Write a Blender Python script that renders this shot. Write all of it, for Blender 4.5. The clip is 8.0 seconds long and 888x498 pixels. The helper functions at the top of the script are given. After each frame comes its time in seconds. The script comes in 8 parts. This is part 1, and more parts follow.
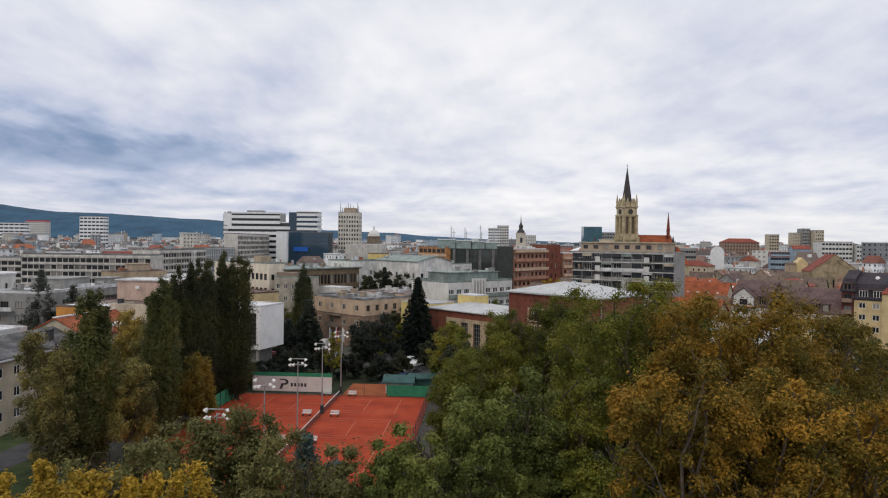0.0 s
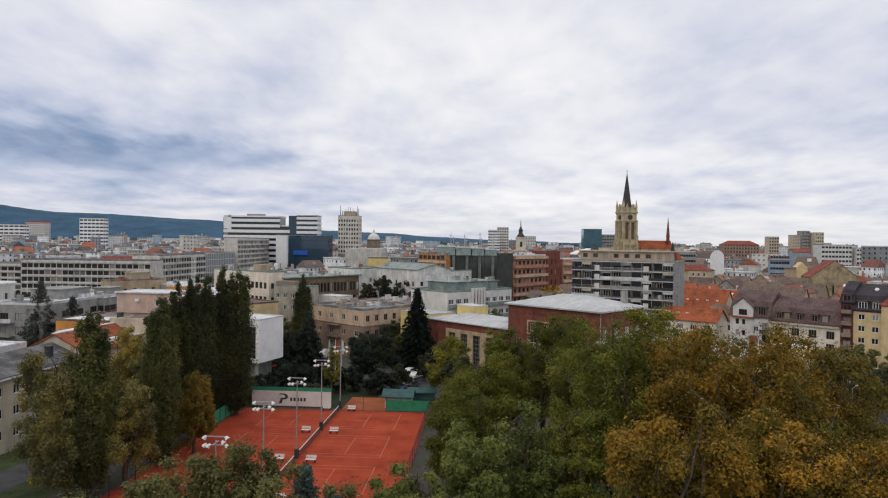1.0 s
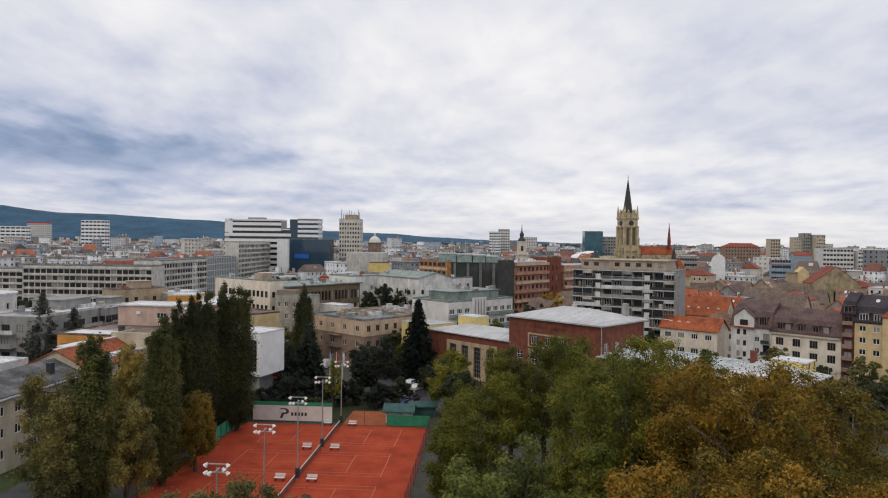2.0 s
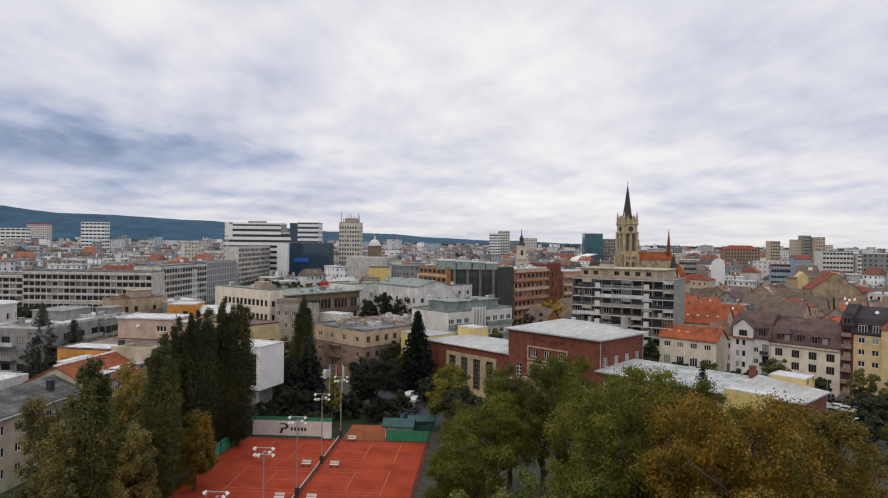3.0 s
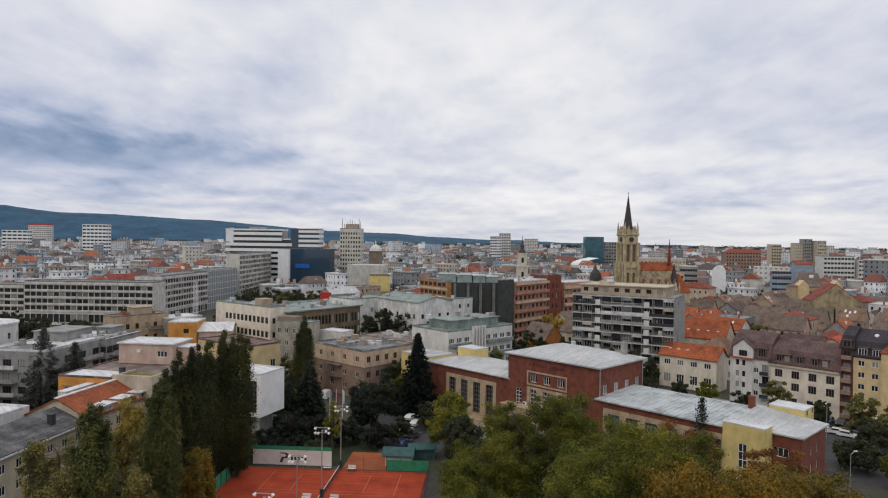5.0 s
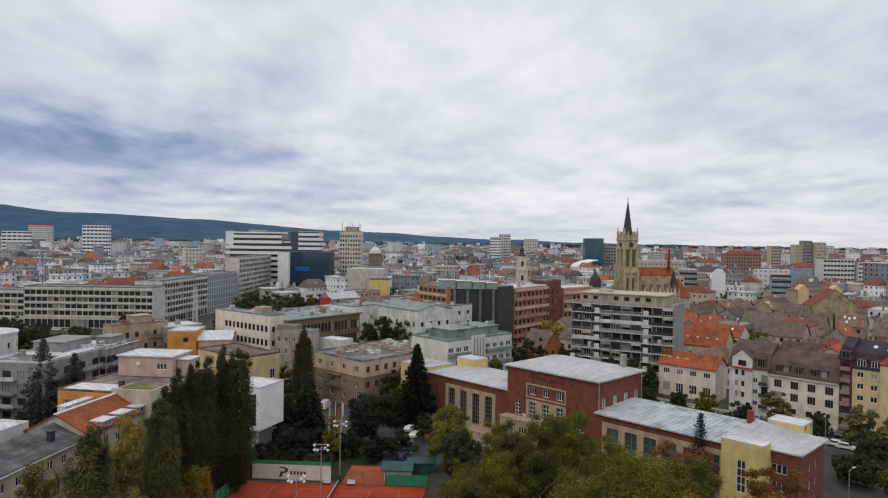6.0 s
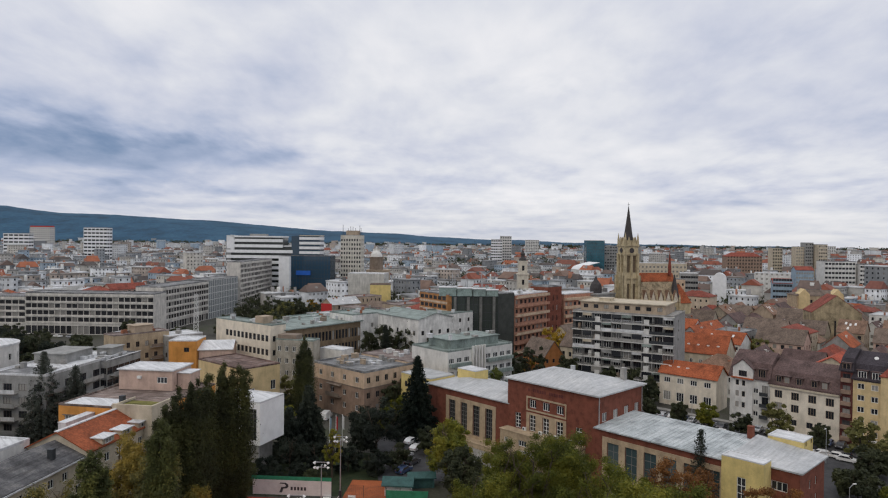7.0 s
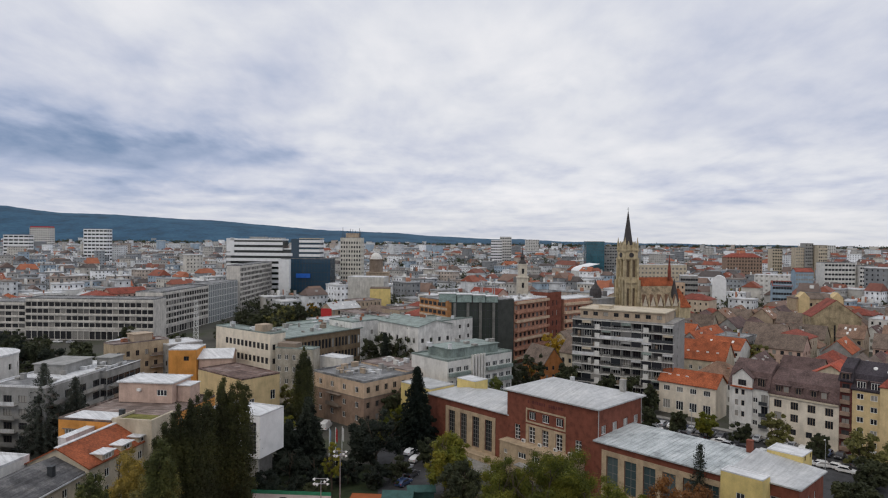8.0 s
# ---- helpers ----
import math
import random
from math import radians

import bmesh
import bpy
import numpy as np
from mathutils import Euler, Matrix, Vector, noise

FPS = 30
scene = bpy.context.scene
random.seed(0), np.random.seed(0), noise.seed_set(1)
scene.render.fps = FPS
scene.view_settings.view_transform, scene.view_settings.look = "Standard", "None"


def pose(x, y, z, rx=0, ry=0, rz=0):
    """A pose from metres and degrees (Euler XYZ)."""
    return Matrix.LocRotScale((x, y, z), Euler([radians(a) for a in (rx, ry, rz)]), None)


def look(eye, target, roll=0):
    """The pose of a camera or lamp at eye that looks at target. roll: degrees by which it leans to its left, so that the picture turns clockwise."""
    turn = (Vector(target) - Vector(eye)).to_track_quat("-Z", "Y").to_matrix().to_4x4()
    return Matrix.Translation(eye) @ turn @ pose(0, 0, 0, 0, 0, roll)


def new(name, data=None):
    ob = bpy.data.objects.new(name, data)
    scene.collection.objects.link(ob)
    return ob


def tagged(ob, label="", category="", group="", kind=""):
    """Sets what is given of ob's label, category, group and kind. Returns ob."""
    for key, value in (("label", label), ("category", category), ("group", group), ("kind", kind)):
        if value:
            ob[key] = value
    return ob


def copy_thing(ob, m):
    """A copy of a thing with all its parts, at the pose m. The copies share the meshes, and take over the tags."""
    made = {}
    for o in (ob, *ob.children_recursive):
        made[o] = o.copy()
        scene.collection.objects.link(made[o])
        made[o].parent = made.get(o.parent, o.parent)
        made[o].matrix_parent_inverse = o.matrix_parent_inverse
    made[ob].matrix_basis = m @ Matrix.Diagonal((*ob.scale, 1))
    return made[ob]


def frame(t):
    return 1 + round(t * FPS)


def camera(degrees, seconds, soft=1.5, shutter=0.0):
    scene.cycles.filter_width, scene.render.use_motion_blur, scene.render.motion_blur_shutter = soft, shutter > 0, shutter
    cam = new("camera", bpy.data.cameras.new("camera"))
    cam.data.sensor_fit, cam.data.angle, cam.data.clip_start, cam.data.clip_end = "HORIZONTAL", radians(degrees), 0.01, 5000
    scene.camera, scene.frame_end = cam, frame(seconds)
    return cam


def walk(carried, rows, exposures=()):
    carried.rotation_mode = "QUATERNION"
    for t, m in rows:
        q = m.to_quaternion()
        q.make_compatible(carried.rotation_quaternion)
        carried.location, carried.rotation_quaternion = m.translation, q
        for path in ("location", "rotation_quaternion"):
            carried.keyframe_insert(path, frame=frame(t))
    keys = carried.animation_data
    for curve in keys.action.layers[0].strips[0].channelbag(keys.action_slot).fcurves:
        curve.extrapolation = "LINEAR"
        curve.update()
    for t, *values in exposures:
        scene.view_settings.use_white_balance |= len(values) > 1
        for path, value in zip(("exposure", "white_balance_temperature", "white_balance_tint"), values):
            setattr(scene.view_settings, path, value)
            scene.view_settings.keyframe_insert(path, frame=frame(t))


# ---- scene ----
# ---------------------------------------------------------------- camera: a drone rising straight up
RISE, FOOT = 23.5, 29.2
PATH = [  # seconds, x, y, z in parts of the rise, turn, tilt, lean
    (0.0, 0, 0, 0, 0, 0, 0), (0.5, .003, -.001, .059, 0, 0, 0), (1.0, .004, -.001, .119, 0, 0, 0),
    (1.5, .004, -.001, .179, 0.1, 0, 0), (3.0, .009, -.011, .363, 0.1, 0, 0), (3.5, .01, -.012, .427, 0.1, -0.1, 0),
    (4.0, .011, -.015, .489, 0.2, -0.1, 0), (4.5, .014, -.017, .553, 0.2, -0.1, 0), (6.0, .023, -.019, .745, 0.2, -0.2, 0),
    (6.5, .027, -.021, .808, 0.3, -0.2, 0.1), (7.0, .032, -.02, .872, 0.3, -0.2, 0.1),
    (7.5, .034, -.022, .936, 0.3, -0.3, 0.1), (8.0, .038, -.021, .999, 0.3, -0.3, 0.2)]
cam = camera(68.5, 8.0, soft=1.15)
walk(cam, [(t, pose(x * RISE, y * RISE, FOOT + z * RISE, 89.4 + p, r - 0.7, yw)) for t, x, y, z, yw, p, r in PATH],
     [(0.0, 0.02, 6580, 10), (1.5, 0.0, 6640, 10), (3.0, -0.03, 6740, 11), (4.5, -0.06, 6640, 10), (6.5, -0.10, 6530, 10), (8.0, -0.13, 6500, 10)])

# ---------------------------------------------------------------- world and sun
world = bpy.data.worlds.new("world")
scene.world = world
world.use_nodes = True


def node(nt, kind, **kw):
    n = nt.nodes.new(kind)
    for k, v in kw.items():
        if k in n.inputs:
            n.inputs[k].default_value = v
    return n


def math_node(nt, op, a, b=None, clamp=False):
    n = nt.nodes.new("ShaderNodeMath")
    n.operation, n.use_clamp = op, clamp
    for i, v in enumerate((a, b)):
        if v is None:
            continue
        if isinstance(v, (int, float)):
            n.inputs[i].default_value = v
        else:
            nt.links.new(v, n.inputs[i])
    return n.outputs[0]


def ramp(nt, fac, stops):
    n = nt.nodes.new("ShaderNodeValToRGB")
    nt.links.new(fac, n.inputs[0])
    el = n.color_ramp.elements
    while len(el) < len(stops):
        el.new(0.5)
    for e, (p, c) in zip(el, stops):
        e.position, e.color = p, (*c, 1) if len(c) == 3 else c
    return n.outputs[0]


def mix(nt, fac, a, b, blend="MIX"):
    n = nt.nodes.new("ShaderNodeMix")
    n.data_type, n.blend_type = "RGBA", blend
    for sock, v in ((n.inputs[0], fac), (n.inputs[6], a), (n.inputs[7], b)):
        if isinstance(v, (int, float)):
            sock.default_value = v
        elif isinstance(v, tuple):
            sock.default_value = (*v, 1)
        else:
            nt.links.new(v, sock)
    return n.outputs[2]


def make_sky():
    nt = world.node_tree
    bg = nt.nodes["Background"]
    tc = nt.nodes.new("ShaderNodeTexCoord")
    sep = nt.nodes.new("ShaderNodeSeparateXYZ")
    nt.links.new(tc.outputs["Generated"], sep.inputs[0])

    def M(op, a, b=None, clamp=False):
        return math_node(nt, op, a, b, clamp)

    east, north = sep.outputs[0], sep.outputs[1]
    up = M("MAXIMUM", sep.outputs[2], 0.0)
    # a level deck of cloud seen from below: it draws together towards the horizon
    far = M("DIVIDE", 1.0, M("ADD", up, 0.21))
    deck = nt.nodes.new("ShaderNodeCombineXYZ")
    nt.links.new(M("MULTIPLY", east, far), deck.inputs[0])
    nt.links.new(M("MULTIPLY", north, far), deck.inputs[1])
    # heaps along the horizon
    heaps = nt.nodes.new("ShaderNodeCombineXYZ")
    nt.links.new(east, heaps.inputs[0])
    nt.links.new(north, heaps.inputs[1])
    nt.links.new(M("MULTIPLY", M("LOGARITHM", M("ADD", up, 0.06), math.e), 0.42), heaps.inputs[2])

    def cloud(coord, scale, detail, rough, off, warp=0.0):
        mp = nt.nodes.new("ShaderNodeMapping")
        mp.inputs["Location"].default_value = off
        mp.inputs["Scale"].default_value = scale
        nt.links.new(coord.outputs[0], mp.inputs[0])
        n = node(nt, "ShaderNodeTexNoise", Scale=1.0, Detail=detail, Roughness=rough, Distortion=warp)
        nt.links.new(mp.outputs[0], n.inputs["Vector"])
        return n.outputs[0]

    broad = cloud(deck, (1.0, 0.95, 1), 4, 0.52, (3.4, 7.2, 0.3))
    mid = cloud(deck, (2.5, 1.55, 1), 6, 0.53, (1.7, 5.1, 2.2), 0.15)
    lit = cloud(deck, (2.5, 1.55, 1), 6, 0.53, (1.7, 5.30, 2.2), 0.15)
    heap = cloud(heaps, (7.0, 7.0, 10.0), 8, 0.58, (3.1, 8.4, 2.2), 0.3)
    heap_top = cloud(heaps, (7.0, 7.0, 10.0), 8, 0.58, (3.1, 8.4, 2.5), 0.3)

    def bank(x0, z0, wide, high, slope=0.0):
        """One great mass of cloud, longer than high, its edges torn."""
        x = M("ADD", M("SUBTRACT", east, x0), M("MULTIPLY", M("SUBTRACT", broad, 0.5), 0.5))
        z = M("ADD", M("SUBTRACT", M("SUBTRACT", up, z0), M("MULTIPLY", x, slope)), M("MULTIPLY", M("SUBTRACT", mid, 0.5), 0.10))
        q = M("ADD", M("POWER", M("ABSOLUTE", M("DIVIDE", x, wide)), 2.0), M("POWER", M("ABSOLUTE", M("DIVIDE", z, high)), 2.0))
        return M("DIVIDE", 1.0, M("ADD", M("MULTIPLY", q, M("ADD", q, 0.6)), 1.0))

    v = M("ADD", 0.605, M("MULTIPLY", M("SUBTRACT", broad, 0.5), 0.62))
    v = M("ADD", v, M("MULTIPLY", M("SUBTRACT", mid, 0.5), 0.27))
    v = M("ADD", v, M("MULTIPLY", M("SUBTRACT", mid, lit), 0.42))
    low = M("SUBTRACT", 1.0, M("MULTIPLY", up, 5.5), clamp=True)
    v = M("ADD", v, M("MULTIPLY", low, M("ADD", M("MULTIPLY", M("SUBTRACT", heap, 0.5), 0.45), M("MULTIPLY", M("SUBTRACT", heap, heap_top), 0.55))))
    for x0, z0, wide, high, slope, amount in ((-0.54, 0.118, 0.36, 0.032, -0.02, -0.34), (-0.44, 0.185, 0.24, 0.07, 0.0, -0.13), (-0.02, 0.30, 0.30, 0.10, 0.0, 0.12), (-0.46, 0.045, 0.3, 0.03, 0.0, -0.10),
                                              (0.50, 0.26, 0.26, 0.05, 0.16, -0.09), (0.12, 0.225, 0.10, 0.022, 0.0, -0.08), (0.46, 0.05, 0.2, 0.035, 0.0, -0.05), (0.22, 0.17, 0.24, 0.028, 0.05, -0.05)):
        v = M("ADD", v, M("MULTIPLY", bank(x0, z0, wide, high, slope), amount))
    col = ramp(nt, v, [(0.12, (0.19, 0.28, 0.46)), (0.34, (0.44, 0.51, 0.68)), (0.50, (0.65, 0.685, 0.80)), (0.63, (0.80, 0.82, 0.88)), (0.78, (0.93, 0.93, 0.96))])
    sky = nt.nodes.new("ShaderNodeTexSky")
    sky.sky_type, sky.sun_disc = "NISHITA", False
    sky.sun_elevation, sky.sun_rotation = radians(42), radians(215)
    air = mix(nt, 1.0, sky.outputs[0], (0.1, 0.1, 0.1), "MULTIPLY")
    gap = M("MULTIPLY", M("SUBTRACT", 0.36, v), 3.0, clamp=True)
    col = mix(nt, M("MULTIPLY", gap, 0.15), col, air)
    haze = M("SUBTRACT", 1.0, M("MULTIPLY", up, 14.0), clamp=True)
    col = mix(nt, M("MULTIPLY", haze, 0.42), col, (0.74, 0.735, 0.73))
    # an overcast sky is brightest overhead
    top = M("MULTIPLY", M("SUBTRACT", up, 0.36), 1.8, clamp=True)
    nt.links.new(col, bg.inputs[0])
    nt.links.new(M("ADD", 1.0, M("MULTIPLY", top, 0.25)), bg.inputs[1])


make_sky()
sun = new("sun", bpy.data.lights.new("sun", "SUN"))
sun.data.energy, sun.data.angle, sun.data.color = 0.5, radians(22), (1.0, 0.85, 0.62)
sun.matrix_world = look((-60, -90, 110), (0, 0, 0))

# ---------------------------------------------------------------- materials
MATS = {}


def mat(name, base, rough=0.8, vary=0.18, scale=0.6, grain=9.0, bump=0.15, metal=0.0, streak=0.0, rand=0.0, island=0.0,
        second=None, spec=0.3, coat=0.0):
    """A surface with stains at one scale and grain at another, streaks down walls, and a shift from piece to piece."""
    if name in MATS:
        return MATS[name]
    m = MATS[name] = bpy.data.materials.new(name)
    m.use_nodes = True
    nt = m.node_tree
    b = nt.nodes["Principled BSDF"]
    geo = nt.nodes.new("ShaderNodeNewGeometry")
    n1 = node(nt, "ShaderNodeTexNoise", Scale=scale, Detail=5.0, Roughness=0.6)
    n2 = node(nt, "ShaderNodeTexNoise", Scale=grain, Detail=3.0, Roughness=0.6)
    nt.links.new(geo.outputs["Position"], n1.inputs["Vector"])
    nt.links.new(geo.outputs["Position"], n2.inputs["Vector"])
    dark = tuple(c * (1 - vary * 1.6) for c in base)
    light = tuple(min(0.9, c * (1 + vary)) for c in base)
    col = ramp(nt, n1.outputs[0], [(0.32, dark), (0.5, base), (0.68, second or light)])
    g = ramp(nt, n2.outputs[0], [(0.3, (1 - vary,) * 3), (0.7, (1 + vary * 0.6,) * 3)])
    col = mix(nt, 1.0, col, g, "MULTIPLY")
    if streak:
        mp = nt.nodes.new("ShaderNodeMapping")
        mp.inputs["Scale"].default_value = (0.8, 0.8, 0.16)
        nt.links.new(geo.outputs["Position"], mp.inputs[0])
        n3 = node(nt, "ShaderNodeTexNoise", Scale=1.0, Detail=4.0, Roughness=0.65)
        nt.links.new(mp.outputs[0], n3.inputs["Vector"])
        s = ramp(nt, n3.outputs[0], [(0.36, (1 - streak * 0.7,) * 3), (0.60, (1, 1, 1))])
        col = mix(nt, 1.0, col, s, "MULTIPLY")
    if rand:
        oi = nt.nodes.new("ShaderNodeObjectInfo")
        r = ramp(nt, oi.outputs["Random"], [(0, (1 - rand,) * 3), (1, (1 + rand,) * 3)])
        col = mix(nt, 1.0, col, r, "MULTIPLY")
    if island:
        r = ramp(nt, geo.outputs["Random Per Island"], [(0, (1 - island,) * 3), (1, (1 + island,) * 3)])
        col = mix(nt, 1.0, col, r, "MULTIPLY")
    nt.links.new(col, b.inputs["Base Color"])
    b.inputs["Roughness"].default_value, b.inputs["Metallic"].default_value = rough, metal
    b.inputs["Specular IOR Level"].default_value = spec
    b.inputs["Coat Weight"].default_value = coat
    if bump:
        bp = node(nt, "ShaderNodeBump", Strength=bump, Distance=0.05)
        nt.links.new(n2.outputs[0], bp.inputs["Height"])
        nt.links.new(bp.outputs[0], b.inputs["Normal"])
    return m


def tile_mat(name, base, vary=0.25, pitch=3.4):
    """Clay tiles: fine ridges, weathered patches, single tiles that differ."""
    m = mat(name, base, 0.85, vary, 0.35, 5.0, 0.0, rand=0.12)
    nt = m.node_tree
    b = nt.nodes["Principled BSDF"]
    geo = nt.nodes.new("ShaderNodeNewGeometry")
    w = node(nt, "ShaderNodeTexVoronoi", Scale=pitch)
    nt.links.new(geo.outputs["Position"], w.inputs["Vector"])
    old = b.inputs["Base Color"].links[0].from_socket
    sp = ramp(nt, w.outputs["Color"], [(0.1, (0.72, 0.72, 0.72)), (0.9, (1.2, 1.2, 1.2))])
    nt.links.new(mix(nt, 1.0, old, sp, "MULTIPLY"), b.inputs["Base Color"])
    bp = node(nt, "ShaderNodeBump", Strength=0.4, Distance=0.06)
    nt.links.new(w.outputs["Distance"], bp.inputs["Height"])
    nt.links.new(bp.outputs[0], b.inputs["Normal"])
    return m


def glass_mat(name, base, rough=0.08, light=(0.30, 0.29, 0.27), share=0.2):
    """Window glass over dark rooms, with curtains behind some panes."""
    m = MATS[name] = bpy.data.materials.new(name)
    m.use_nodes = True
    nt = m.node_tree
    b = nt.nodes["Principled BSDF"]
    oi = nt.nodes.new("ShaderNodeObjectInfo")
    geo = nt.nodes.new("ShaderNodeNewGeometry")
    r = math_node(nt, "FRACT", math_node(nt, "ADD", oi.outputs["Random"], geo.outputs["Random Per Island"]))
    c = ramp(nt, r, [(0.0, base), (1 - share, tuple(x * 1.6 for x in base)), (1 - share * 0.6, light), (1.0, light)])
    nt.links.new(c, b.inputs["Base Color"])
    b.inputs["Roughness"].default_value, b.inputs["IOR"].default_value = rough, 1.5
    return m


def leaf_mat(name, a, b2, c, rough=0.7):
    """Leaves: each its own tone, patches of turning colour through the crown, light shining through."""
    m = MATS[name] = bpy.data.materials.new(name)
    m.use_nodes = True
    nt = m.node_tree
    b = nt.nodes["Principled BSDF"]
    geo = nt.nodes.new("ShaderNodeNewGeometry")
    n1 = node(nt, "ShaderNodeTexNoise", Scale=0.17, Detail=4.0, Roughness=0.65)
    nt.links.new(geo.outputs["Position"], n1.inputs["Vector"])
    v = math_node(nt, "ADD", math_node(nt, "MULTIPLY", n1.outputs[0], 1.45),
                  math_node(nt, "MULTIPLY", geo.outputs["Random Per Island"], 0.26))
    v = math_node(nt, "SUBTRACT", v, 0.355)
    col = ramp(nt, v, [(0.2, a), (0.5, b2), (0.8, c)])
    oi = nt.nodes.new("ShaderNodeObjectInfo")
    r = ramp(nt, oi.outputs["Random"], [(0, (0.85,) * 3), (1, (1.15,) * 3)])
    col = mix(nt, 1.0, col, r, "MULTIPLY")
    nt.links.new(col, b.inputs["Base Color"])
    b.inputs["Roughness"].default_value, b.inputs["Specular IOR Level"].default_value = rough, 0.2
    tr = nt.nodes.new("ShaderNodeBsdfTranslucent")
    nt.links.new(col, tr.inputs[0])
    ms = node(nt, "ShaderNodeMixShader", Fac=0.25)
    nt.links.new(b.outputs[0], ms.inputs[1])
    nt.links.new(tr.outputs[0], ms.inputs[2])
    nt.links.new(ms.outputs[0], nt.nodes["Material Output"].inputs[0])
    return m


WHITE = mat("white_render", (0.67, 0.66, 0.63), 0.85, 0.10, 0.4, 6, 0.1, streak=0.22)
BRIGHT = mat("bright_white_panel", (0.74, 0.75, 0.76), 0.7, 0.06, 0.4, 6, 0.05)
AGED = mat("aged_white_render", (0.62, 0.59, 0.545), 0.88, 0.14, 0.3, 5, 0.1, streak=0.35)
STAINW = mat("stained_white_render", (0.72, 0.71, 0.68), 0.85, 0.14, 0.3, 4, 0.1, streak=0.38)
CREAM = mat("cream_render", (0.54, 0.47, 0.36), 0.88, 0.12, 0.4, 6, 0.1, streak=0.25)
GREYW = mat("grey_render", (0.30, 0.30, 0.29), 0.88, 0.14, 0.4, 6, 0.1, streak=0.25)
PINK = mat("pink_render", (0.55, 0.40, 0.33), 0.88, 0.12, 0.4, 6, 0.1, streak=0.22)
BEIGE = mat("beige_render", (0.44, 0.35, 0.26), 0.88, 0.14, 0.4, 6, 0.1, streak=0.28)
DKBEIGE = mat("brown_render", (0.24, 0.19, 0.15), 0.88, 0.16, 0.4, 6, 0.1, streak=0.25)
YELLOW = mat("yellow_render", (0.68, 0.54, 0.22), 0.88, 0.10, 0.4, 6, 0.1, streak=0.18)
ORANGEW = mat("orange_render", (0.62, 0.28, 0.07), 0.88, 0.12, 0.4, 6, 0.1, streak=0.2)
BLUEW = mat("blue_render", (0.30, 0.39, 0.47), 0.88, 0.12, 0.4, 6, 0.1, streak=0.2)
OFFICEW = mat("pale_office_render", (0.74, 0.665, 0.55), 0.88, 0.10, 0.4, 6, 0.1, streak=0.2)
BRICK = mat("red_brick", (0.20, 0.066, 0.042), 0.85, 0.2, 0.8, 14, 0.2, streak=0.2)
BRICK2 = mat("orange_brick", (0.34, 0.14, 0.08), 0.85, 0.2, 0.8, 14, 0.2, streak=0.25)
STONE = mat("yellow_stone", (0.47, 0.36, 0.24), 0.85, 0.15, 0.7, 7, 0.15, streak=0.25)
CHURCHST = mat("church_stone", (0.50, 0.42, 0.27), 0.85, 0.2, 0.5, 4, 0.15, streak=0.35)
CONC = mat("concrete", (0.34, 0.33, 0.31), 0.9, 0.18, 0.5, 6, 0.15, streak=0.3)
BARE = mat("bare_plaster_gable", (0.30, 0.26, 0.20), 0.92, 0.28, 0.3, 4, 0.2, streak=0.4)
METAL = mat("zinc_roof", (0.47, 0.48, 0.485), 0.6, 0.14, 0.18, 2.0, 0.08, metal=0.2, second=(0.55, 0.555, 0.55))
METALW = mat("white_roof_sheet", (0.60, 0.61, 0.62), 0.6, 0.12, 0.3, 4, 0.08)
BITUMEN = mat("bitumen_roof", (0.20, 0.205, 0.21), 0.9, 0.3, 0.25, 4, 0.2, second=(0.36, 0.36, 0.36))
BITBROWN = mat("brown_felt_roof", (0.22, 0.175, 0.16), 0.92, 0.3, 0.3, 4, 0.2, second=(0.36, 0.32, 0.30))
GREENRF = mat("green_metal_roof", (0.235, 0.285, 0.265), 0.65, 0.2, 0.3, 4, 0.1, metal=0.2)
TAN = mat("tan_render", (0.59, 0.44, 0.315), 0.88, 0.14, 0.4, 6, 0.1, streak=0.28)
RUSSET = mat("russet_render", (0.31, 0.215, 0.16), 0.88, 0.16, 0.4, 6, 0.1, streak=0.28)
FADED = mat("faded_brick", (0.45, 0.235, 0.16), 0.85, 0.2, 0.6, 8, 0.15, streak=0.25)
OCHRE = mat("ochre_brick", (0.42, 0.20, 0.08), 0.85, 0.2, 0.6, 8, 0.15, streak=0.25)
PALEY = mat("pale_yellow_render", (0.66, 0.51, 0.28), 0.88, 0.10, 0.4, 6, 0.1, streak=0.2)
BURNT = mat("burnt_orange_render", (0.45, 0.185, 0.065), 0.88, 0.14, 0.4, 6, 0.1, streak=0.25)
MAROON = mat("maroon_brick", (0.13, 0.042, 0.036), 0.85, 0.2, 0.8, 14, 0.2, streak=0.2)
MOSS = mat("mossy_roof", (0.16, 0.15, 0.04), 0.95, 0.3, 0.5, 5, 0.3)
TILE_O = tile_mat("orange_tiles", (0.32, 0.088, 0.036))
TILE_R = tile_mat("red_tiles", (0.23, 0.06, 0.04))
TILE_B = tile_mat("brown_tiles", (0.115, 0.075, 0.07))
TILE_G = tile_mat("weathered_tiles", (0.165, 0.125, 0.10))
TILE_T = tile_mat("faded_clay_tiles", (0.24, 0.15, 0.105))
TILE_D = tile_mat("dark_tiles", (0.05, 0.042, 0.05))
SLATE = mat("spire_slate", (0.05, 0.045, 0.045), 0.6, 0.25, 0.8, 6, 0.2)
FRAMEW = mat("white_frame", (0.72, 0.72, 0.70), 0.5, 0.06, 2, 20, 0)
FRAMED = mat("dark_frame", (0.07, 0.06, 0.055), 0.5, 0.1, 2, 20, 0)
FRAMEG = mat("grey_frame", (0.20, 0.19, 0.175), 0.5, 0.1, 2, 20, 0)
